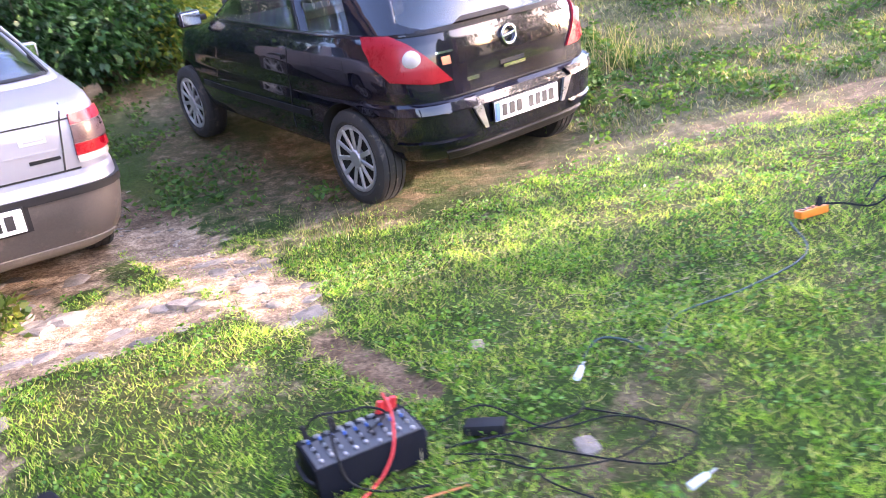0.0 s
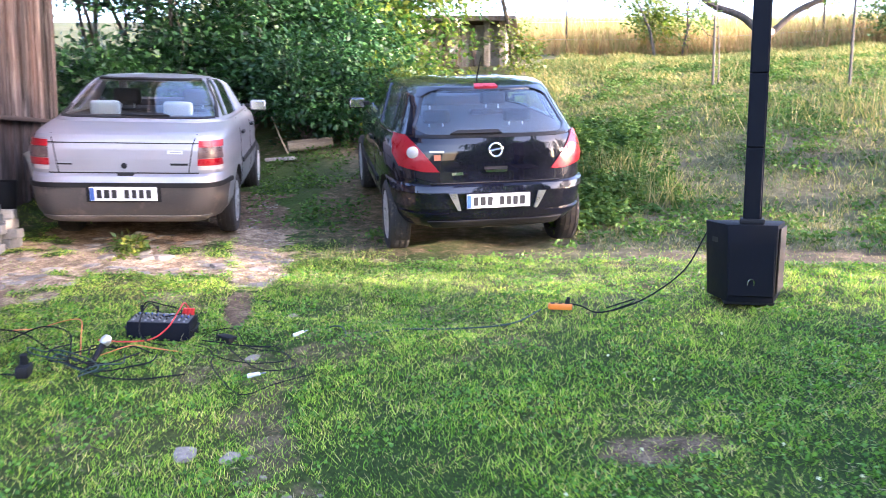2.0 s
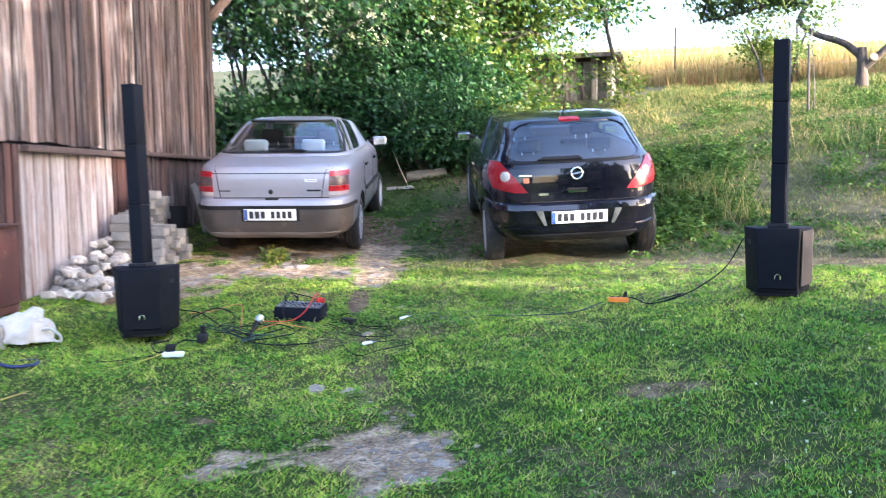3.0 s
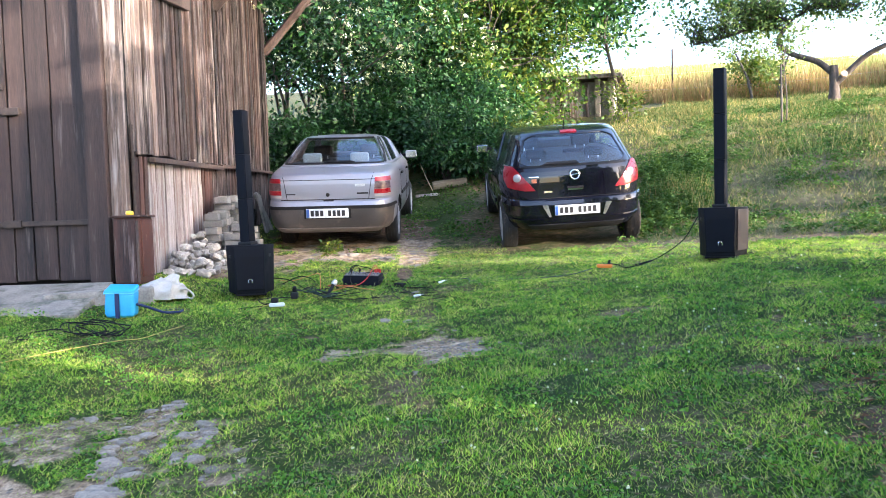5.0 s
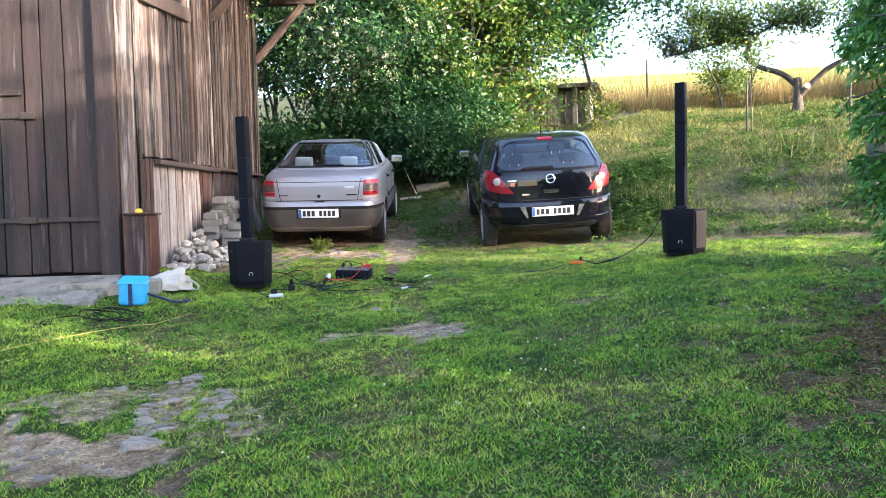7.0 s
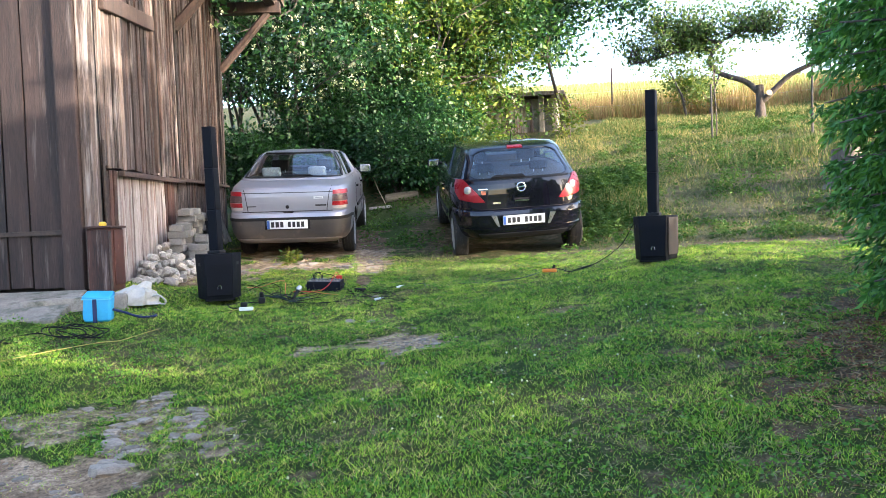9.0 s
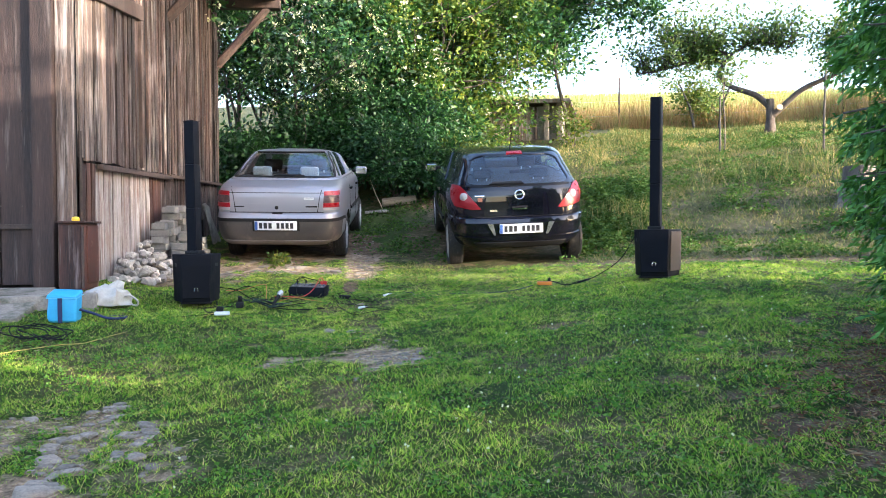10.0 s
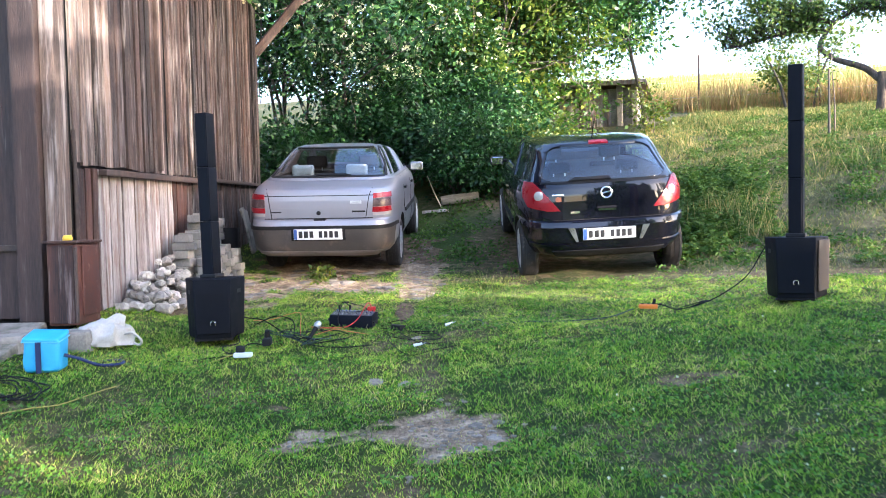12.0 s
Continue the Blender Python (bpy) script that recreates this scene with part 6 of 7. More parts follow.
TALL = looked_up(lambda x, y: 0.016 + 0.018 * soft_noise(x, y, 0.9, 33) + 0.034 * soft_noise(x, y, 5.5, 34) ** 3, -5.3, 7.6, -5.6, 5.6)
rng = np.random.default_rng(4)
X1, Y1 = scatter(rng, -3.2, 5.6, -3.0, 4.7, 660000)
X2, Y2 = scatter(rng, -5.2, 7.5, -5.5, 5.2, 130000)
ring = (X2 < -3.2) | (X2 > 5.6) | (Y2 < -3.0) | (Y2 > 4.7)
X, Y = np.concatenate([X1, X2[ring]]), np.concatenate([Y1, Y2[ring]])
thin = BARE(X, Y)
keep = (rng.random(len(X)) < (1 - 0.93 * np.clip(thin * 1.15, 0, 1)) * THICK(X, Y)) & ~in_barn(X, Y) & ~under_car(X, Y)
X, Y, thin = X[keep], Y[keep], thin[keep]
h = np.clip(0.58 * TALL(X, Y) * rng.uniform(0.5, 1.4, len(X)) * (1 - 0.5 * thin), 0.008, 0.06)
lawn = put("lawn_grass", mown("lawn_grass", X, Y, lift(X, Y) + FINE(X, Y) - 0.002, h, 0.0036 * rng.uniform(0.7, 1.4, len(X)), rng, 0.9), GRASS)
tagged(lawn, "short mown green grass with clover", "grass", kind="stuff")
# clover and broad-leaved weeds low in the sward
X, Y = scatter(rng, -3.5, 5.6, -3.2, 4.8, 120000)
keep = (soft_noise(X, Y, 0.7, 41) * soft_noise(X, Y, 2.6, 42) > 0.27) & (bare(X, Y) < 0.45) & ~in_barn(X, Y)
X, Y = X[keep], Y[keep]
P = np.stack([X, Y, lift(X, Y) + fine_lift(X, Y) + rng.uniform(0.006, 0.03, len(X))], 1)
D = rng.normal(size=P.shape) * [1, 1, 0.3]
clover = put("clover", leaf_mesh("clover", P, D, rng.uniform(0.012, 0.028, len(X)), 0.016, 0.1, rng), CLOVER)
tagged(clover, "low clover and plantain leaves in the lawn", "clover", kind="stuff")
# dry straw on the worn places
X, Y = scatter(rng, -3.5, 6.5, -5.0, 5.5, 40000)
b = bare(X, Y)
keep = (((b > 0.15) & (b < 0.9)) | (soft_noise(X, Y, 0.9, 51) > 0.66) | (blob(X, Y, 2.55, -1.15, 0.75, 0.55, 30, 0.9, 52) > 0.3) | (blob(X, Y, -0.65, 4.5, 0.45, 0.22, 12, 0.8, 59) > 0.2)) & (rng.random(len(X)) < 0.45) & ~in_barn(X, Y) & ~under_car(X, Y)
X, Y = X[keep], Y[keep]
straw = put("straw", blades("straw", X, Y, rng.uniform(0.008, 0.035, len(X)), 0.004, rng, 1.6), DRY)
tagged(straw, "dry straw and cut grass lying on worn ground", "straw", kind="stuff")
# grey cut grass that lies on the sward
X, Y = scatter(rng, -3.0, 5.6, -3.0, 4.7, 150000)
cut = soft_noise(X, Y, 0.55, 53) * 0.8 + 0.5 * soft_noise(X, Y, 2.3, 54) + 0.5 * blob(X, Y, 2.6, -1.15, 0.8, 0.6, 30, 0.9, 52) + 0.35 * blob(X, Y, 4.3, 0.4, 0.8, 1.6, 10, 0.9, 55) + 0.5 * blob(X, Y, 0.8, 3.7, 2.6, 1.1, 12, 0.9, 56) + 0.4 * blob(X, Y, 4.4, -1.2, 0.25, 0.4, 60, 0.8, 57) + 0.3 * blob(X, Y, 3.5, -0.6, 0.4, 0.7, 20, 0.8, 58)
keep = (rng.random(len(X)) < np.clip((cut - 0.62) * 1.1, 0.02, 0.8)) & ~in_barn(X, Y) & (BARE(X, Y) < 0.75)
X, Y = X[keep], Y[keep]
P = np.stack([X, Y, lift(X, Y) + FINE(X, Y) + rng.uniform(0.004, 0.022, len(X))], 1)
cuttings = put("grass_clippings", leaf_mesh("grass_clippings", P, rng.normal(size=P.shape) * [1, 1, 0.25], rng.uniform(0.015, 0.045, len(X)), 0.0042, 0.1, rng), THATCH)
tagged(cuttings, "dry grey-green grass clippings on the lawn", "clippings", kind="stuff")
# brown litter under the spruce
rl = np.random.default_rng(23)
X, Y = rl.normal(5.15, 0.62, 15000), rl.normal(0.75, 0.85, 15000)
P = np.stack([X, Y, lift(X, Y) + fine_lift(X, Y) + rl.uniform(0.0, 0.012, len(X))], 1)
litter = put("needle_litter", leaf_mesh("needle_litter", P, rl.normal(size=P.shape) * [1, 1, 0.2], rl.uniform(0.015, 0.055, len(X)), rl.uniform(0.004, 0.014, len(X)), 0.15, rl), LITTER)
tagged(litter, "reddish brown needle litter and twigs under the spruce", "litter", kind="stuff")
# white clover heads
rc = np.random.default_rng(8)
cx = np.concatenate([rc.normal(c[0], c[2], int(c[3])) for c in ((3.4, 0.4, 0.45, 16), (2.9, -0.5, 0.35, 12), (4.1, 1.6, 0.5, 14), (3.3, 2.2, 0.8, 14), (2.3, -1.4, 0.5, 10))])
cy = np.concatenate([rc.normal(c[1], c[2], int(c[3])) for c in ((3.4, 0.4, 0.45, 16), (2.9, -0.5, 0.35, 12), (4.1, 1.6, 0.5, 14), (3.3, 2.2, 0.8, 14), (2.3, -1.4, 0.5, 10))])
Q = np.repeat(np.stack([cx, cy, lift(cx, cy) + fine_lift(cx, cy) + rc.uniform(0.035, 0.07, len(cx))], 1), 16, axis=0)
heads = put("clover_blossom", leaf_mesh("clover_blossom", Q, rc.normal(size=Q.shape) + [0, 0, 0.5], 0.009, 0.005, 0.1, rc), PETAL)
tagged(heads, "white clover blossom heads in the lawn", "flowers", kind="stuff")
# rough meadow
X, Y = scatter(rng, -2.2, 9.0, 4.3, 17.6, 210000)
keep = (rng.random(len(X)) < np.clip(0.32 + 1.25 * soft_noise(X, Y, 0.5, 61) * soft_noise(X, Y, 1.7, 62), 0, 1)) & ~in_barn(X, Y, 0.3) & (rng.random(len(X)) > bare(X, Y)) & ~under_car(X, Y) & (Y > 8.9 - 1.05 * np.clip(X + 2.2, 0, 3.6))
X, Y = X[keep], Y[keep]
far = np.clip((Y - 4.6) / 10, 0, 1)
meadow = put("meadow_grass", blades("meadow_grass", X, Y, (0.025 + 0.055 * np.clip(soft_noise(X, Y, 0.6, 63), 0, 1) ** 1.5 * (0.5 + far)) * rng.uniform(0.5, 1.6, len(X)), (0.008 + 0.010 * far) * rng.uniform(0.7, 1.4, len(X)), rng, 0.6), MEADOW)
tagged(meadow, "rough sunlit meadow grass with seed stalks", "grass", kind="stuff")
# weeds in low clumps and dead straw among the meadow grass
X, Y = scatter(rng, -0.5, 8.0, 4.4, 15.0, 130000)
keep = (rng.random(len(X)) < np.clip(5.5 * (soft_noise(X, Y, 1.3, 64) * soft_noise(X, Y, 0.45, 65) - 0.2), 0.03, 0.95)) & ~under_car(X, Y) & (Y > 8.9 - 1.05 * np.clip(X + 2.2, 0, 3.6))
X, Y = X[keep], Y[keep]
P = np.stack([X, Y, lift(X, Y) + rng.uniform(0.0, 0.07, len(X))], 1)
herbs = put("meadow_herbs", leaf_mesh("meadow_herbs", P, rng.normal(size=P.shape) * [1, 1, 0.5], rng.uniform(0.025, 0.065, len(X)), 0.026, 0.15, rng), NETTLE)
tagged(herbs, "low clumps of green herbs in the meadow", "weeds", kind="stuff")
X, Y = scatter(rng, -0.5, 8.0, 4.2, 12.0, 130000)
keep = (soft_noise(X, Y, 0.8, 66) > rng.uniform(0.25, 0.6, len(X))) & ~under_car(X, Y) & (Y > 8.9 - 1.05 * np.clip(X + 2.2, 0, 3.6))
X, Y = X[keep], Y[keep]
hay = put("dead_grass", blades("dead_grass", X, Y, rng.uniform(0.01, 0.045, len(X)), 0.006, rng, 1.8), THATCH)
tagged(hay, "dead pale grass lying in the meadow", "straw", kind="stuff")
# tall pale tufts
X, Y = [], []
for cx, cy, s, n in ((2.4, 8.9, 0.5, 150), (3.4, 9.2, 0.25, 170), (4.2, 9.8, 0.5, 90), (1.05, 7.3, 0.25, 260), (1.6, 6.6, 0.18, 120), (5.2, 10.5, 0.6, 200), (-0.45, 4.05, 0.28, 260), (0.35, 3.5, 0.5, 200), (-0.65, 4.5, 0.2, 220), (-0.2, 3.3, 0.3, 200)):
    X.append(rng.normal(cx, s, n))
    Y.append(rng.normal(cy, s * 0.6, n))
X, Y = np.concatenate(X), np.concatenate(Y)
tall = put("tall_grass_tufts", blades("tall_grass_tufts", X, Y, np.where(Y > 5, 0.38, 0.10) * rng.uniform(0.4, 1.2, len(X)), np.where(Y > 5, 0.010, 0.0045), rng, 0.35), MEADOW)
tagged(tall, "tall yellow-green grass tufts in the evening sun", "grass", kind="stuff")
# nettles and weeds right of the black car
rn = np.random.default_rng(12)
PX, PY, PZ, DD, LL = [], [], [], [], []
for k in range(420):
    t = rn.random()
    x, y = rn.normal(1.22 - 0.75 * t, 0.27), rn.normal(6.3 + 2.5 * t, 0.36)
    hgt = rn.uniform(0.08, 0.24)
    g = float(lift(x, y))
    lx, ly = rn.normal(0, 0.08, 2)
    for s in np.linspace(0.25, 1, 7):
        for q in range(4):
            a = rn.uniform(0, 6.28)
            PX.append(x + lx * s)
            PY.append(y + ly * s)
            PZ.append(g + hgt * s)
            DD.append((math.cos(a), math.sin(a), rn.uniform(-0.5, 0.4)))
            LL.append(rn.uniform(0.05, 0.10) * (1.2 - 0.5 * s))
weeds = put("nettles", leaf_mesh("nettles", np.stack([PX, PY, PZ], 1), DD, LL, np.array(LL) * 0.5, 0.15, rn), NETTLE)
tagged(weeds, "dense green nettles and weeds beside the car", "weeds", kind="stuff")
# low weeds in the lane between and behind the cars
X, Y = scatter(rng, -3.4, 1.2, 5.0, 9.5, 16000)
keep = (soft_noise(X, Y, 1.1, 81) > 0.45) & ~in_barn(X, Y, 0.3) & ~under_car(X, Y) & (rng.random(len(X)) > 0.7 * bare(X, Y))
X, Y = X[keep], Y[keep]
P = np.stack([X, Y, lift(X, Y) + rng.uniform(0.0, 0.10, len(X))], 1)
lane = put("lane_weeds", leaf_mesh("lane_weeds", P, rng.normal(size=P.shape) * [1, 1, 0.5], rng.uniform(0.03, 0.07, len(X)), 0.03, 0.15, rng), NETTLE)
tagged(lane, "low weeds on the shaded parking lane", "weeds", kind="stuff")
# dry grass along the fence and the crop behind it
X, Y = scatter(rng, -14, 14, 17.2, 21.5, 36000)
dry = put("dry_grass_strip", blades("dry_grass_strip", X, Y, rng.uniform(0.25, 0.75, len(X)) * (0.65 + 0.5 * soft_noise(X, Y, 0.3, 91)), 0.022, rng, 0.25), DRY)
tagged(dry, "tall dry reddish grass along the fence", "grass", kind="stuff")
X, Y = rng.uniform(-1, 1, 55000), 20.5 + 85 * rng.random(55000) ** 1.7
X = X * (14 + 0.75 * (Y - 20)) - 0.25 * (Y - 20)
crop = put("field_crop", blades("field_crop", X, Y, 0.75 * rng.uniform(0.6, 1.15, len(X)), 0.03 + 0.0022 * (Y - 20), rng, 0.25), CROP)
tagged(crop, "pale green crop on the rising field", "crop", kind="stuff")
# bright leafy plant by the saloon's rear
shrub("wild_plant", -2.12, 3.62, splay(4, rs, 1.2, 0.12, 0.004, 2), 0.055, 2, 0.035, 95, "small plant with round yellow-green leaves by the car", "plant", LEAF_LIGHT)


# ---- loose things on the lawn ----
def cable(name, points, radius, material, label, lift_by=0.012, seed=0, wiggle=0.015):
    """A cable that lies in the grass: plan points, or points with a height above ground as third number."""
    r = random.Random(seed)
    line = smooth_line([(p[0] + r.uniform(-wiggle, wiggle), p[1] + r.uniform(-wiggle, wiggle), p[2] if len(p) > 2 else 0.0) for p in points], 7)
    pts = [on(p.x, p.y, max(p.z, -0.025) + lift_by + radius) for p in line]
    radius *= 0.8
    V, F = tube_arrays(pts, radius, 7)
    return tagged(put(name, fast(name, V, F), material, smooth=60), label, "cable", group="cables")


mx = thing("mixing_console", "black audio mixing console lying on the lawn", "mixer", Matrix.Translation(on(-0.352, 2.068, 0.0)) @ pose(0, 0, 0, 0, 0, 25) @ pose(0, 0, 0, -3, 2, 0) @ Matrix.Diagonal((0.98, 0.72, 0.84, 1)))
bm = bmesh.new()
prof = [(-0.125, 0.0), (0.125, 0.0), (0.125, 0.150), (0.06, 0.150), (-0.125, 0.118)]
lo, hi = [bm.verts.new((-0.175, y, z)) for y, z in prof], [bm.verts.new((0.175, y, z)) for y, z in prof]
for k in range(5):
    bm.faces.new((lo[k], lo[(k + 1) % 5], hi[(k + 1) % 5], hi[k]))
bm.faces.new(lo[::-1])
bm.faces.new(hi)
bmesh.ops.bevel(bm, geom=list(bm.edges), offset=0.006, segments=2, profile=0.6, affect="EDGES")
part("housing", bm, SPEAKER_BLACK, mx, smooth=30)
TOP = pose(0, -0.0325, 0.1345, 9.8, 0, 0)
part("panel", boxed(0.335, 0.180, 0.004, TOP @ pose(0, 0, 0), 0.002, 1), surface("dark_grey_panel", (0.03, 0.03, 0.033), (0.055, 0.055, 0.06), 0.45, bump=0, vary=0), mx, "dark grey control panel")
for a in range(9):
    for b in range(5):
        part("knob", rod(bmesh.new(), 0.0055, 0.0045, 0.012, TOP @ pose(-0.145 + 0.036 * a, -0.02 + 0.026 * b, 0.004), 10), (STEEL, BLACK_PLASTIC, STEEL, BLACK_PLASTIC, PLATE_BLUE)[(b + a // 3) % 5], mx)
    part("fader_slot", boxed(0.004, 0.05, 0.002, TOP @ pose(-0.145 + 0.036 * a, -0.06, 0.003)), INK, mx)
    part("fader_cap", boxed(0.011, 0.016, 0.012, TOP @ pose(-0.145 + 0.036 * a, -0.06 + 0.016 * math.sin(a * 2.1), 0.003), 0.003, 1), STEEL, mx)
    part("socket", rod(bmesh.new(), 0.012, 0.011, 0.008, pose(-0.145 + 0.036 * a, 0.095, 0.149), 14), STEEL, mx)
for x, mt in ((0.125, CORD_RED), (0.145, CORD_RED), (0.10, CORD_RED)):
    part("plug", rod(bmesh.new(), 0.014, 0.011, 0.045, pose(x, 0.095, 0.152, 12, 10, 0), 12), mt, mx, "red jack plug")
for x in (-0.14, -0.05):
    part("plug", rod(bmesh.new(), 0.009, 0.008, 0.055, pose(x, 0.095, 0.152, -8, -6, 0), 12), BLACK_PLASTIC, mx)
for s in (-1, 1):
    part("side_handle", tube(bmesh.new(), [(s * 0.178, -0.09, 0.06), (s * 0.195, -0.06, 0.075), (s * 0.195, 0.05, 0.10), (s * 0.178, 0.09, 0.10)], 0.007, 8), BLACK_PLASTIC, mx)
M = mx.matrix_basis
red = bmesh.new()
tube(red, smooth_line([M @ Vector(p) for p in ((0.125, 0.09, 0.20), (0.11, 0.04, 0.235), (0.10, -0.06, 0.19), (0.06, -0.14, 0.09), (-0.02, -0.19, 0.02), (-0.14, -0.26, 0.01), (-0.30, -0.22, 0.01))], 6), 0.0042, 7)
tagged(part("red_cable", red, CORD_RED, smooth=60), "red audio cable running off the mixing console", "cable", group="cables")
blk1 = bmesh.new()
tube(blk1, smooth_line([M @ Vector(p) for p in ((-0.14, 0.09, 0.19), (-0.10, 0.06, 0.235), (0.0, 0.05, 0.215), (0.06, 0.06, 0.20), (0.10, 0.02, 0.17), (0.02, -0.05, 0.15))], 6), 0.004, 6)
tagged(part("patch_cable", blk1, CORD_BLACK, smooth=60), "black patch cable looped over the console", "cable", group="cables")
blk2 = bmesh.new()
tube(blk2, smooth_line([M @ Vector(p) for p in ((-0.05, 0.09, 0.19), (-0.08, 0.0, 0.23), (-0.10, -0.10, 0.15), (-0.09, -0.16, 0.05), (-0.02, -0.24, 0.01), (0.1, -0.33, 0.005))], 6), 0.004, 6)
tagged(part("patch_cable", blk2, CORD_BLACK, smooth=60), "black audio cable hanging over the console", "cable", group="cables")

ps = thing("power_adapter", "flat black power adapter lying by the console", "adapter", Matrix.Translation(on(0.02, 2.16, 0.008)) @ pose(0, 0, 0, 0, 0, -18))
part("shell", boxed(0.13, 0.06, 0.035, bevel=0.008), BLACK_PLASTIC, ps, smooth=40)

strip = thing("extension_socket", "orange extension socket with a black plug in it", "socket", Matrix.Translation(on(1.60, 3.26, 0.012)) @ pose(0, 0, 0, 0, 0, 14) @ Matrix.Diagonal((0.75, 0.8, 0.8, 1)))
part("shell", boxed(0.19, 0.062, 0.045, bevel=0.010), ORANGE, strip, smooth=40)
for k in range(3):
    part("outlet", lathe([(0.019, 0.0), (0.021, 0.004), (0.017, 0.004), (0.015, -0.002), (0, -0.002)], 18, pose(-0.058 + 0.055 * k, 0, 0.045)), INK, strip)
part("plug", rod(bmesh.new(), 0.018, 0.014, 0.05, pose(0.052, 0, 0.045, 0, 18, 0), 14), BLACK_PLASTIC, strip, "black plug", smooth=40)

joint = thing("cable_coupler", "white cable coupler box lying in the grass", "coupler", Matrix.Translation(on(-0.40, 0.985, 0.012)) @ pose(0, 0, 0, 0, 0, 38))
part("shell", boxed(0.125, 0.055, 0.032, bevel=0.010), WHITE_PLASTIC, joint, smooth=40)
part("plug", boxed(0.06, 0.05, 0.045, pose(-0.02, 0.02, 0.03), 0.012), BLACK_PLASTIC, joint, "black plug", smooth=40)
sock = thing("plug_adapter", "dark plug adapter standing among the cables", "adapter", Matrix.Translation(on(-0.50, 1.30, 0.01)) @ pose(0, 0, 0, 0, 0, 40))
part("shell", boxed(0.06, 0.13, 0.055, bevel=0.012), BLACK_PLASTIC, sock, smooth=40)
part("plug", rod(bmesh.new(), 0.022, 0.017, 0.055, pose(0, 0.02, 0.05, 15, 0, 0), 12), BLACK_PLASTIC, sock, smooth=40)
mic = thing("microphone", "wireless microphone with silver mesh head in the grass", "microphone", Matrix.Translation(on(-0.36, 1.62, 0.05)) @ pose(0, 0, 0, -40, 20, 20))
part("grip", lathe([(0, -0.1), (0.011, -0.1), (0.014, 0.0), (0.018, 0.05), (0, 0.05)], 16), BLACK_PLASTIC, mic, smooth=40)
part("mesh_head", lathe([(0.018, 0.05), (0.026, 0.06), (0.027, 0.08), (0.02, 0.1), (0, 0.105)], 18), ALLOY, mic, "silver mesh head", smooth=40)
for x, y, tw in ((0.345, 2.33, 60), (0.50, 1.72, 20)):
    jk = thing("jack_plug", "small white jack plug lying in the grass", "plug", Matrix.Translation(on(x, y, 0.035)) @ pose(0, 0, 0, 0, 78, tw))
    part("sleeve", rod(bmesh.new(), 0.011, 0.009, 0.06, None, 12), WHITE_PLASTIC, jk, smooth=40)
    part("tip", rod(bmesh.new(), 0.003, 0.003, 0.03, pose(0, 0, 0.06), 8), STEEL, jk)

# cables
cable("power_cable", [(1.64, 3.27, 0.03), (1.72, 3.26, 0.02), (1.84, 3.20), (1.98, 3.27, 0.015), (2.14, 3.38, 0.07), (2.27, 3.49, 0.18), (2.36, 3.60, 0.34), (2.41, 3.66, 0.42)], 0.0055, CORD_BLACK, "black power cable rising to the loudspeaker", seed=1)
cable("power_cable", [(1.90, 3.24), (2.02, 3.30, 0.03), (1.99, 3.40, 0.02), (1.86, 3.30)], 0.005, CORD_BLACK, "loop of black cable by the socket", seed=2)
cable("green_cable", [(1.50, 3.23), (1.41, 2.92), (1.09, 2.77), (0.86, 2.68), (0.75, 2.62), (0.62, 2.44), (0.55, 2.52, 0.02), (0.47, 2.57, 0.02), (0.39, 2.46), (0.35, 2.33)], 0.0055, CORD_GREEN, "dark green cable winding over the lawn", seed=3)
cable("audio_cable", [(0.34, 2.30), (0.32, 2.18), (0.15, 2.12), (0.0, 2.10), (-0.12, 2.10)], 0.005, CORD_BLACK, "black audio cable beside the console", seed=4)
cable("audio_cable", [(-0.12, 2.2, 0.02), (0.02, 2.2, 0.05), (0.2, 2.1), (0.42, 2.12), (0.5, 2.02), (0.36, 1.93), (0.15, 1.93), (0.02, 2.0), (-0.1, 2.02)], 0.0036, CORD_BLACK, "thin black audio cable coiled beside the console", seed=5)
cable("audio_cable", [(-0.1, 2.05), (0.1, 2.0), (0.18, 1.85), (0.35, 1.69), (0.59, 1.55), (0.66, 1.72), (0.74, 1.91)], 0.0036, CORD_BLACK, "thin black audio cable coiled beside the console", seed=6)
cable("audio_cable", [(0.0, 2.15), (0.25, 1.98), (0.48, 1.86), (0.62, 1.95), (0.5, 2.08), (0.34, 2.2)], 0.0036, CORD_BLACK, "thin black audio cable coiled beside the console", seed=7)
rr = random.Random(33)
for k in range(7):
    cx, cy = -0.42 + rr.uniform(-0.16, 0.24), 1.52 + rr.uniform(-0.14, 0.14)
    a0, rx, ry = rr.uniform(0, 6.28), rr.uniform(0.10, 0.32), rr.uniform(0.07, 0.18)
    pts = [(cx + rx * math.cos(a0 + q * 0.62), cy + ry * math.sin(a0 + q * 0.62) + 0.012 * q, 0.035 * abs(math.sin(q * 1.3 + k))) for q in range(4 + k)]
    cable("audio_cable", pts, 0.005, CORD_BLACK if k % 3 else CORD_GREEN, "tangled black audio cable in the grass", seed=40 + k)
cable("audio_cable", [(-0.93, 1.47, 0.10), (-0.78, 1.52, 0.09), (-0.62, 1.55, 0.03), (-0.45, 1.50), (-0.2, 1.45), (0.02, 1.51), (0.18, 1.65)], 0.005, CORD_BLACK, "black audio cable from the loudspeaker", seed=60)
cable("audio_cable", [(-0.85, 1.5, 0.05), (-0.72, 1.6, 0.12), (-0.6, 1.66, 0.08), (-0.5, 1.58), (-0.36, 1.58)], 0.005, CORD_BLACK, "black audio cable from the loudspeaker", seed=61)
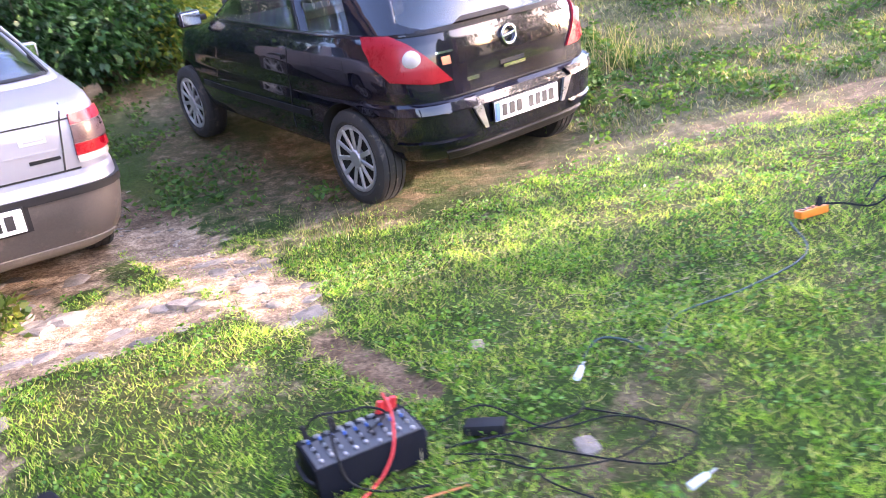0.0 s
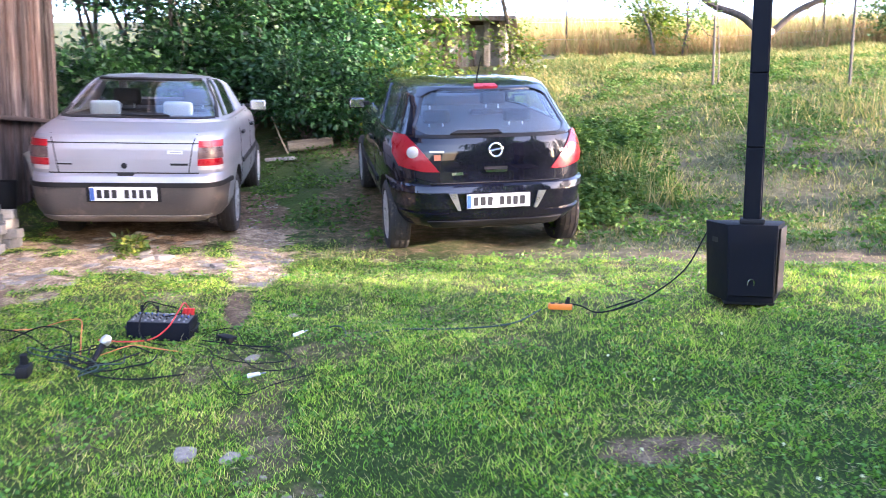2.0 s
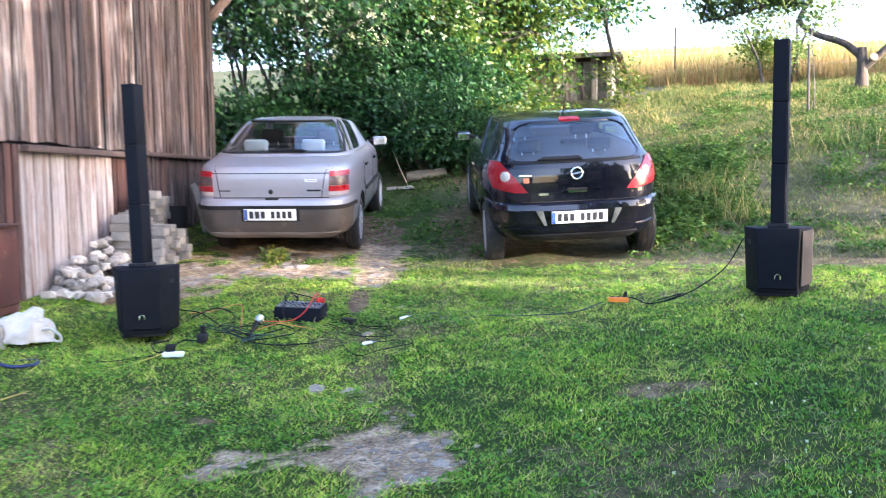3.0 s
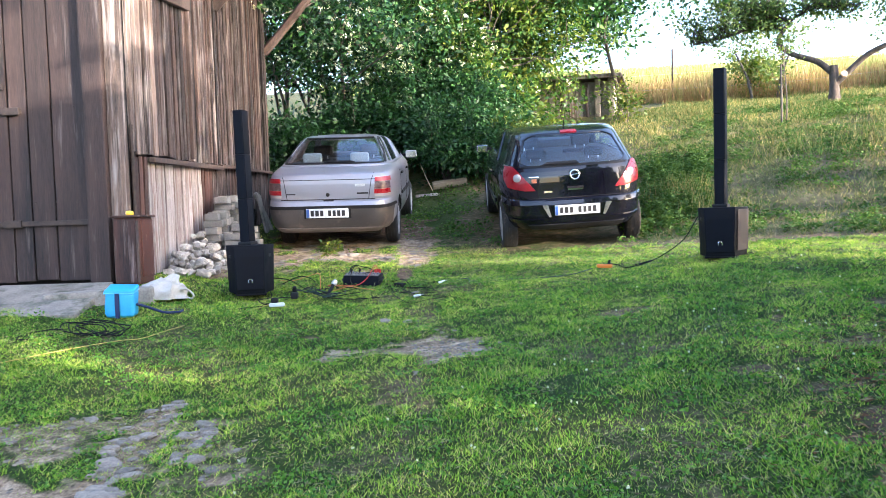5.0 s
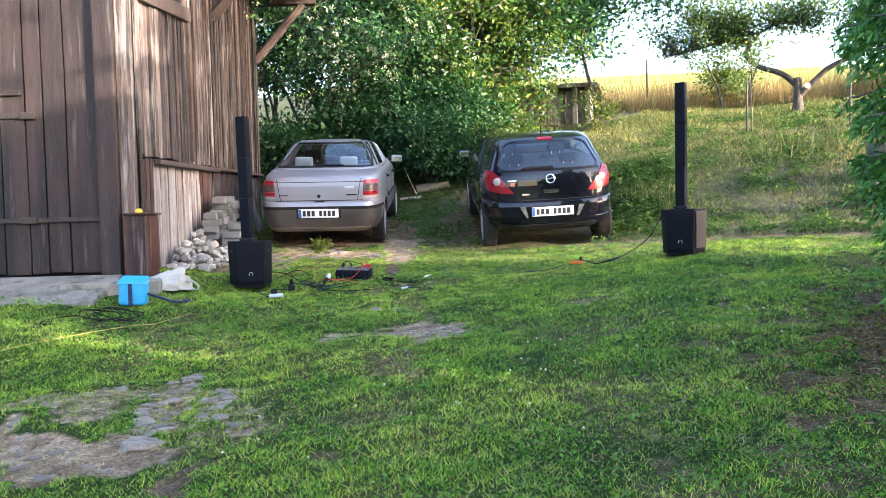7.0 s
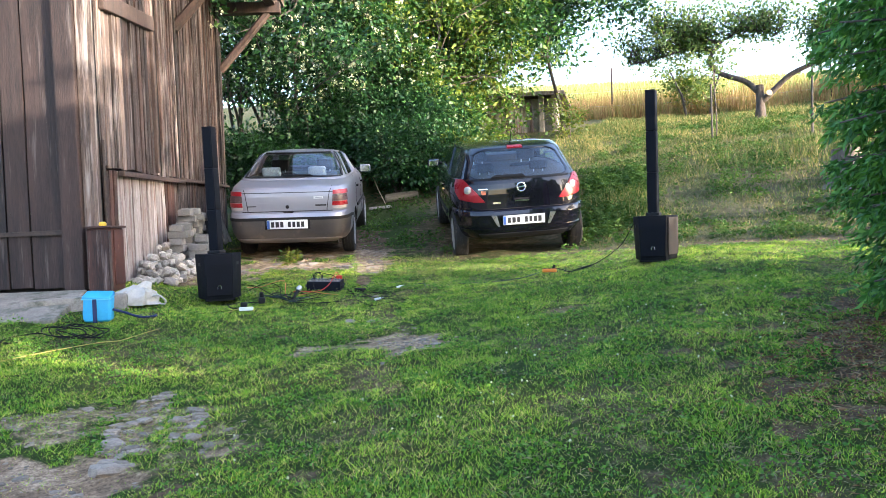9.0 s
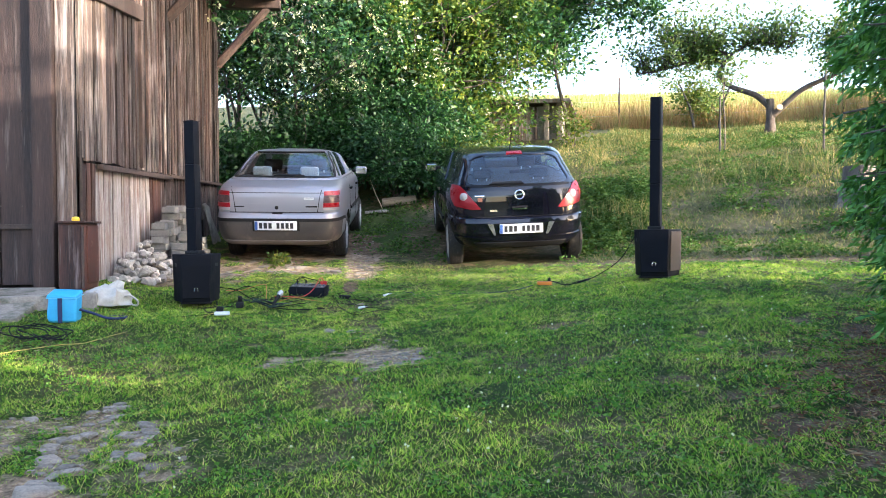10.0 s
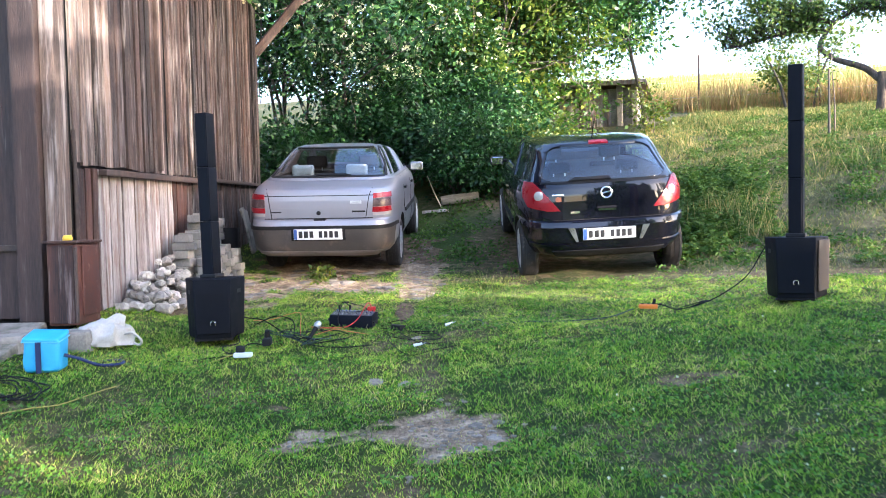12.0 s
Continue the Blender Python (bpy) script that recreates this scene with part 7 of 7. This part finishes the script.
cable("power_cable", [(-0.50, 1.30), (-0.62, 1.24), (-0.55, 1.10), (-0.44, 1.0, 0.03)], 0.0055, CORD_BLACK, "short black power cable at the coupler", seed=62)
cable("power_cable", [(-0.78, 1.28, 0.04), (-0.7, 1.2), (-0.68, 1.05), (-0.52, 0.98), (-0.42, 0.98, 0.03)], 0.0055, CORD_BLACK, "short black power cable at the coupler", seed=63)
cable("orange_cable", [(-0.98, 1.60, 0.05), (-0.92, 1.72, 0.04), (-0.74, 1.76, 0.10), (-0.62, 1.74, 0.13), (-0.54, 1.68, 0.08), (-0.50, 1.62)], 0.0032, CORD_ORANGE, "orange cable arching beside the loudspeaker", seed=64)
cable("orange_cable", [(-0.40, 1.68), (-0.32, 1.80, 0.03), (-0.20, 1.84, 0.02), (-0.05, 1.9)], 0.0032, CORD_ORANGE, "orange cable in front of the console", seed=65)
cable("yellow_cable", [(-1.0, -2.1), (-0.93, -1.27), (-0.84, -0.90), (-0.66, -0.40), (-0.63, -0.18, -0.025), (-0.62, 0.12, -0.022), (-0.55, 0.45, -0.012), (-0.50, 0.62), (-0.50, 0.8, -0.005), (-0.44, 0.95, 0.02)], 0.0042, CORD_YELLOW, "yellow extension cable crossing the lawn", seed=66)
cable("power_cable", [(-0.7, 0.60), (-0.62, 0.72), (-0.55, 0.86), (-0.45, 0.96)], 0.005, CORD_BLACK, "thin black cable beside the yellow one", seed=67)
for k in range(5):
    cx, cy = -1.08 + 0.03 * k, -0.36 + 0.03 * k
    a0 = 1.1 * k
    pts = [(cx + (0.16 + 0.05 * rr.random()) * math.cos(a0 + q * 0.7) * 1.2, cy + (0.10 + 0.04 * rr.random()) * math.sin(a0 + q * 0.7), 0.02 * abs(math.sin(q + k))) for q in range(9)]
    cable("power_cable", pts, 0.006, CORD_BLACK, "coiled black power cable in front of the bag", seed=80 + k)
cable("power_cable", [(-1.2, -0.42), (-1.3, -0.5), (-1.36, -0.66), (-1.30, -0.76), (-1.2, -0.68), (-1.15, -0.5)], 0.006, CORD_BLACK, "loose end of black power cable", seed=90)

# cooler bag and sack
cb = thing("cooler_bag", "light blue cooler bag with a dark strap", "bag", Matrix.Translation(on(-1.20, 0.06, -0.005)) @ pose(0, 0, 0, 0, 0, 40))
bm = boxed(0.222, 0.185, 0.222, None, 0.042, 3)
bmesh.ops.subdivide_edges(bm, edges=list(bm.edges), cuts=2, use_grid_fill=True)
for v in bm.verts:
    n = noise.noise(v.co * 9) * 0.012
    v.co.x *= 1 + 0.10 * v.co.z
    v.co += v.co.normalized() * n
part("body", bm, CLOTH_BLUE, cb, smooth=60)
bm = boxed(0.228, 0.194, 0.036, pose(0, 0.004, 0.206, 12, 3, 0), 0.017, 3)
part("lid", bm, CLOTH_BLUE, cb, smooth=50)
part("zip", boxed(0.236, 0.198, 0.009, pose(0, 0.002, 0.203, 6, 2, 0), 0.004, 1), surface("pale_blue_zip", (0.10, 0.42, 0.62), (0.14, 0.5, 0.7), 0.5, vary=0), cb)
part("front_strap", boxed(0.034, 0.006, 0.20, pose(-0.01, -0.103, 0.0), 0.002, 1), surface("navy_webbing", (0.008, 0.016, 0.06), (0.014, 0.024, 0.09), 0.7, vary=0), cb, "navy webbing strap")
strapm = bpy.data.materials["navy_webbing"]
shoulder = bmesh.new()
tube(shoulder, smooth_line([(0.11, 0.0, 0.10), (0.20, 0.01, 0.07), (0.33, 0.02, 0.02), (0.44, 0.09, 0.015), (0.40, 0.18, 0.02), (0.24, 0.16, 0.02)], 6), 0.011, 7)
part("shoulder_strap", shoulder, strapm, cb, "dark shoulder strap lying on the grass", smooth=60)

sk = thing("sack", "off-white cloth sack with loop handles on the grass", "bag", Matrix.Translation(on(-1.42, 0.56, -0.01)) @ pose(0, 0, 0, 0, 0, 35))
bm = bmesh.new()
bmesh.ops.create_icosphere(bm, subdivisions=4, radius=0.5)
for v in bm.verts:
    d = v.co.normalized()
    x, y, z = d
    top = 0.20 * (0.55 + 0.6 * max(0, x + 0.35)) if z > 0 else 0.02
    n = noise.noise(d * 2.6) * 0.22 + noise.noise(d * 6) * 0.14
    v.co = Vector((x * 0.25 * (1 + n), y * 0.15 * (1 + n), max(z, -0.2) * top * (1 + 1.6 * n) + 0.02))
part("cloth", bm, CLOTH_WHITE, sk, smooth=70)
lp = bmesh.new()
tube(lp, smooth_line([(0.20, -0.05, 0.09), (0.27, -0.07, 0.10), (0.33, -0.07, 0.05), (0.31, -0.05, 0.012), (0.25, -0.03, 0.03)], 6), 0.009, 7)
part("handle", lp, CLOTH_WHITE, sk, smooth=60)

# ---- stones and cobbles set in the lawn, last ----
pav = thing("cobble_paving", "half-buried grey cobbles in the worn track", "paving", kind="structure")
protos = [stone_mesh(60 + k, 1.0, 0.72, 0.42, 0.22) for k in range(8)]
for me in protos:
    me.materials.append(STONE)
r = random.Random(77)


def lay(n, area, lo, hi, limit, sunk=0.05):
    done = 0
    for _ in range(n * 12):
        x, y = area(r)
        b = float(bare(np.array([x]), np.array([y]))[0])
        if b < limit * r.uniform(0.6, 1.2):
            continue
        s = r.uniform(lo, hi)
        me = protos[r.randrange(8)]
        ob = new("cobble", me)
        ob.parent = pav
        z = float(lift(x, y)) + float(fine_lift(np.array([x]), np.array([y]))[0])
        ob.matrix_basis = pose(x, y, z - s * sunk, r.uniform(-7, 7), r.uniform(-7, 7), r.uniform(0, 360)) @ Matrix.Diagonal((s, s, s * 0.75, 1))
        done += 1
        if done >= n:
            break


def along(q, x0, y0, x1, y1, w):
    k = q.random()
    return x0 + (x1 - x0) * k + q.gauss(0, w), y0 + (y1 - y0) * k + q.gauss(0, w)


lay(34, lambda q: along(q, 1.60, -2.02, 0.66, -0.85, 0.07), 0.05, 0.115, 0.35, -0.03)
lay(14, lambda q: along(q, 1.50, -1.55, 1.28, -1.12, 0.05), 0.06, 0.10, 0.3, -0.03)
lay(26, lambda q: (q.uniform(0.3, 1.9), q.uniform(-2.5, -1.2)), 0.05, 0.10, 0.45, 0.04)
lay(190, lambda q: (q.uniform(0.0, 1.9), q.uniform(-2.6, -1.1)), 0.012, 0.045, 0.4, -0.02)
lay(8, lambda q: (q.uniform(0.85, 2.1), q.uniform(-0.1, 1.1)), 0.06, 0.12, 0.55, 0.09)
lay(130, lambda q: (q.uniform(0.85, 2.1), q.uniform(-0.1, 1.1)), 0.012, 0.04, 0.35, -0.05)
lay(130, lambda q: along(q, -0.9, 3.7, -3.1, 6.7, 0.16), 0.015, 0.05, 0.4, -0.02)
lay(90, lambda q: (q.uniform(-2.9, -0.5), q.uniform(2.0, 4.4)), 0.10, 0.22, 0.6, 0.115)
for x, y, s in ((0.73, 1.02, 0.13), (0.92, 1.06, 0.10), (0.30, 2.02, 0.10), (0.12, 2.28, 0.13), (1.55, -1.93, 0.24), (1.24, -1.7, 0.16), (0.05, 2.75, 0.09)):
    ob = new("cobble", protos[int(s * 100) % 8])
    ob.parent = pav
    ob.matrix_basis = pose(x, y, float(on(x, y).z) - s * 0.05, 3, -4, s * 1000) @ Matrix.Diagonal((s, s, s * 0.6, 1))
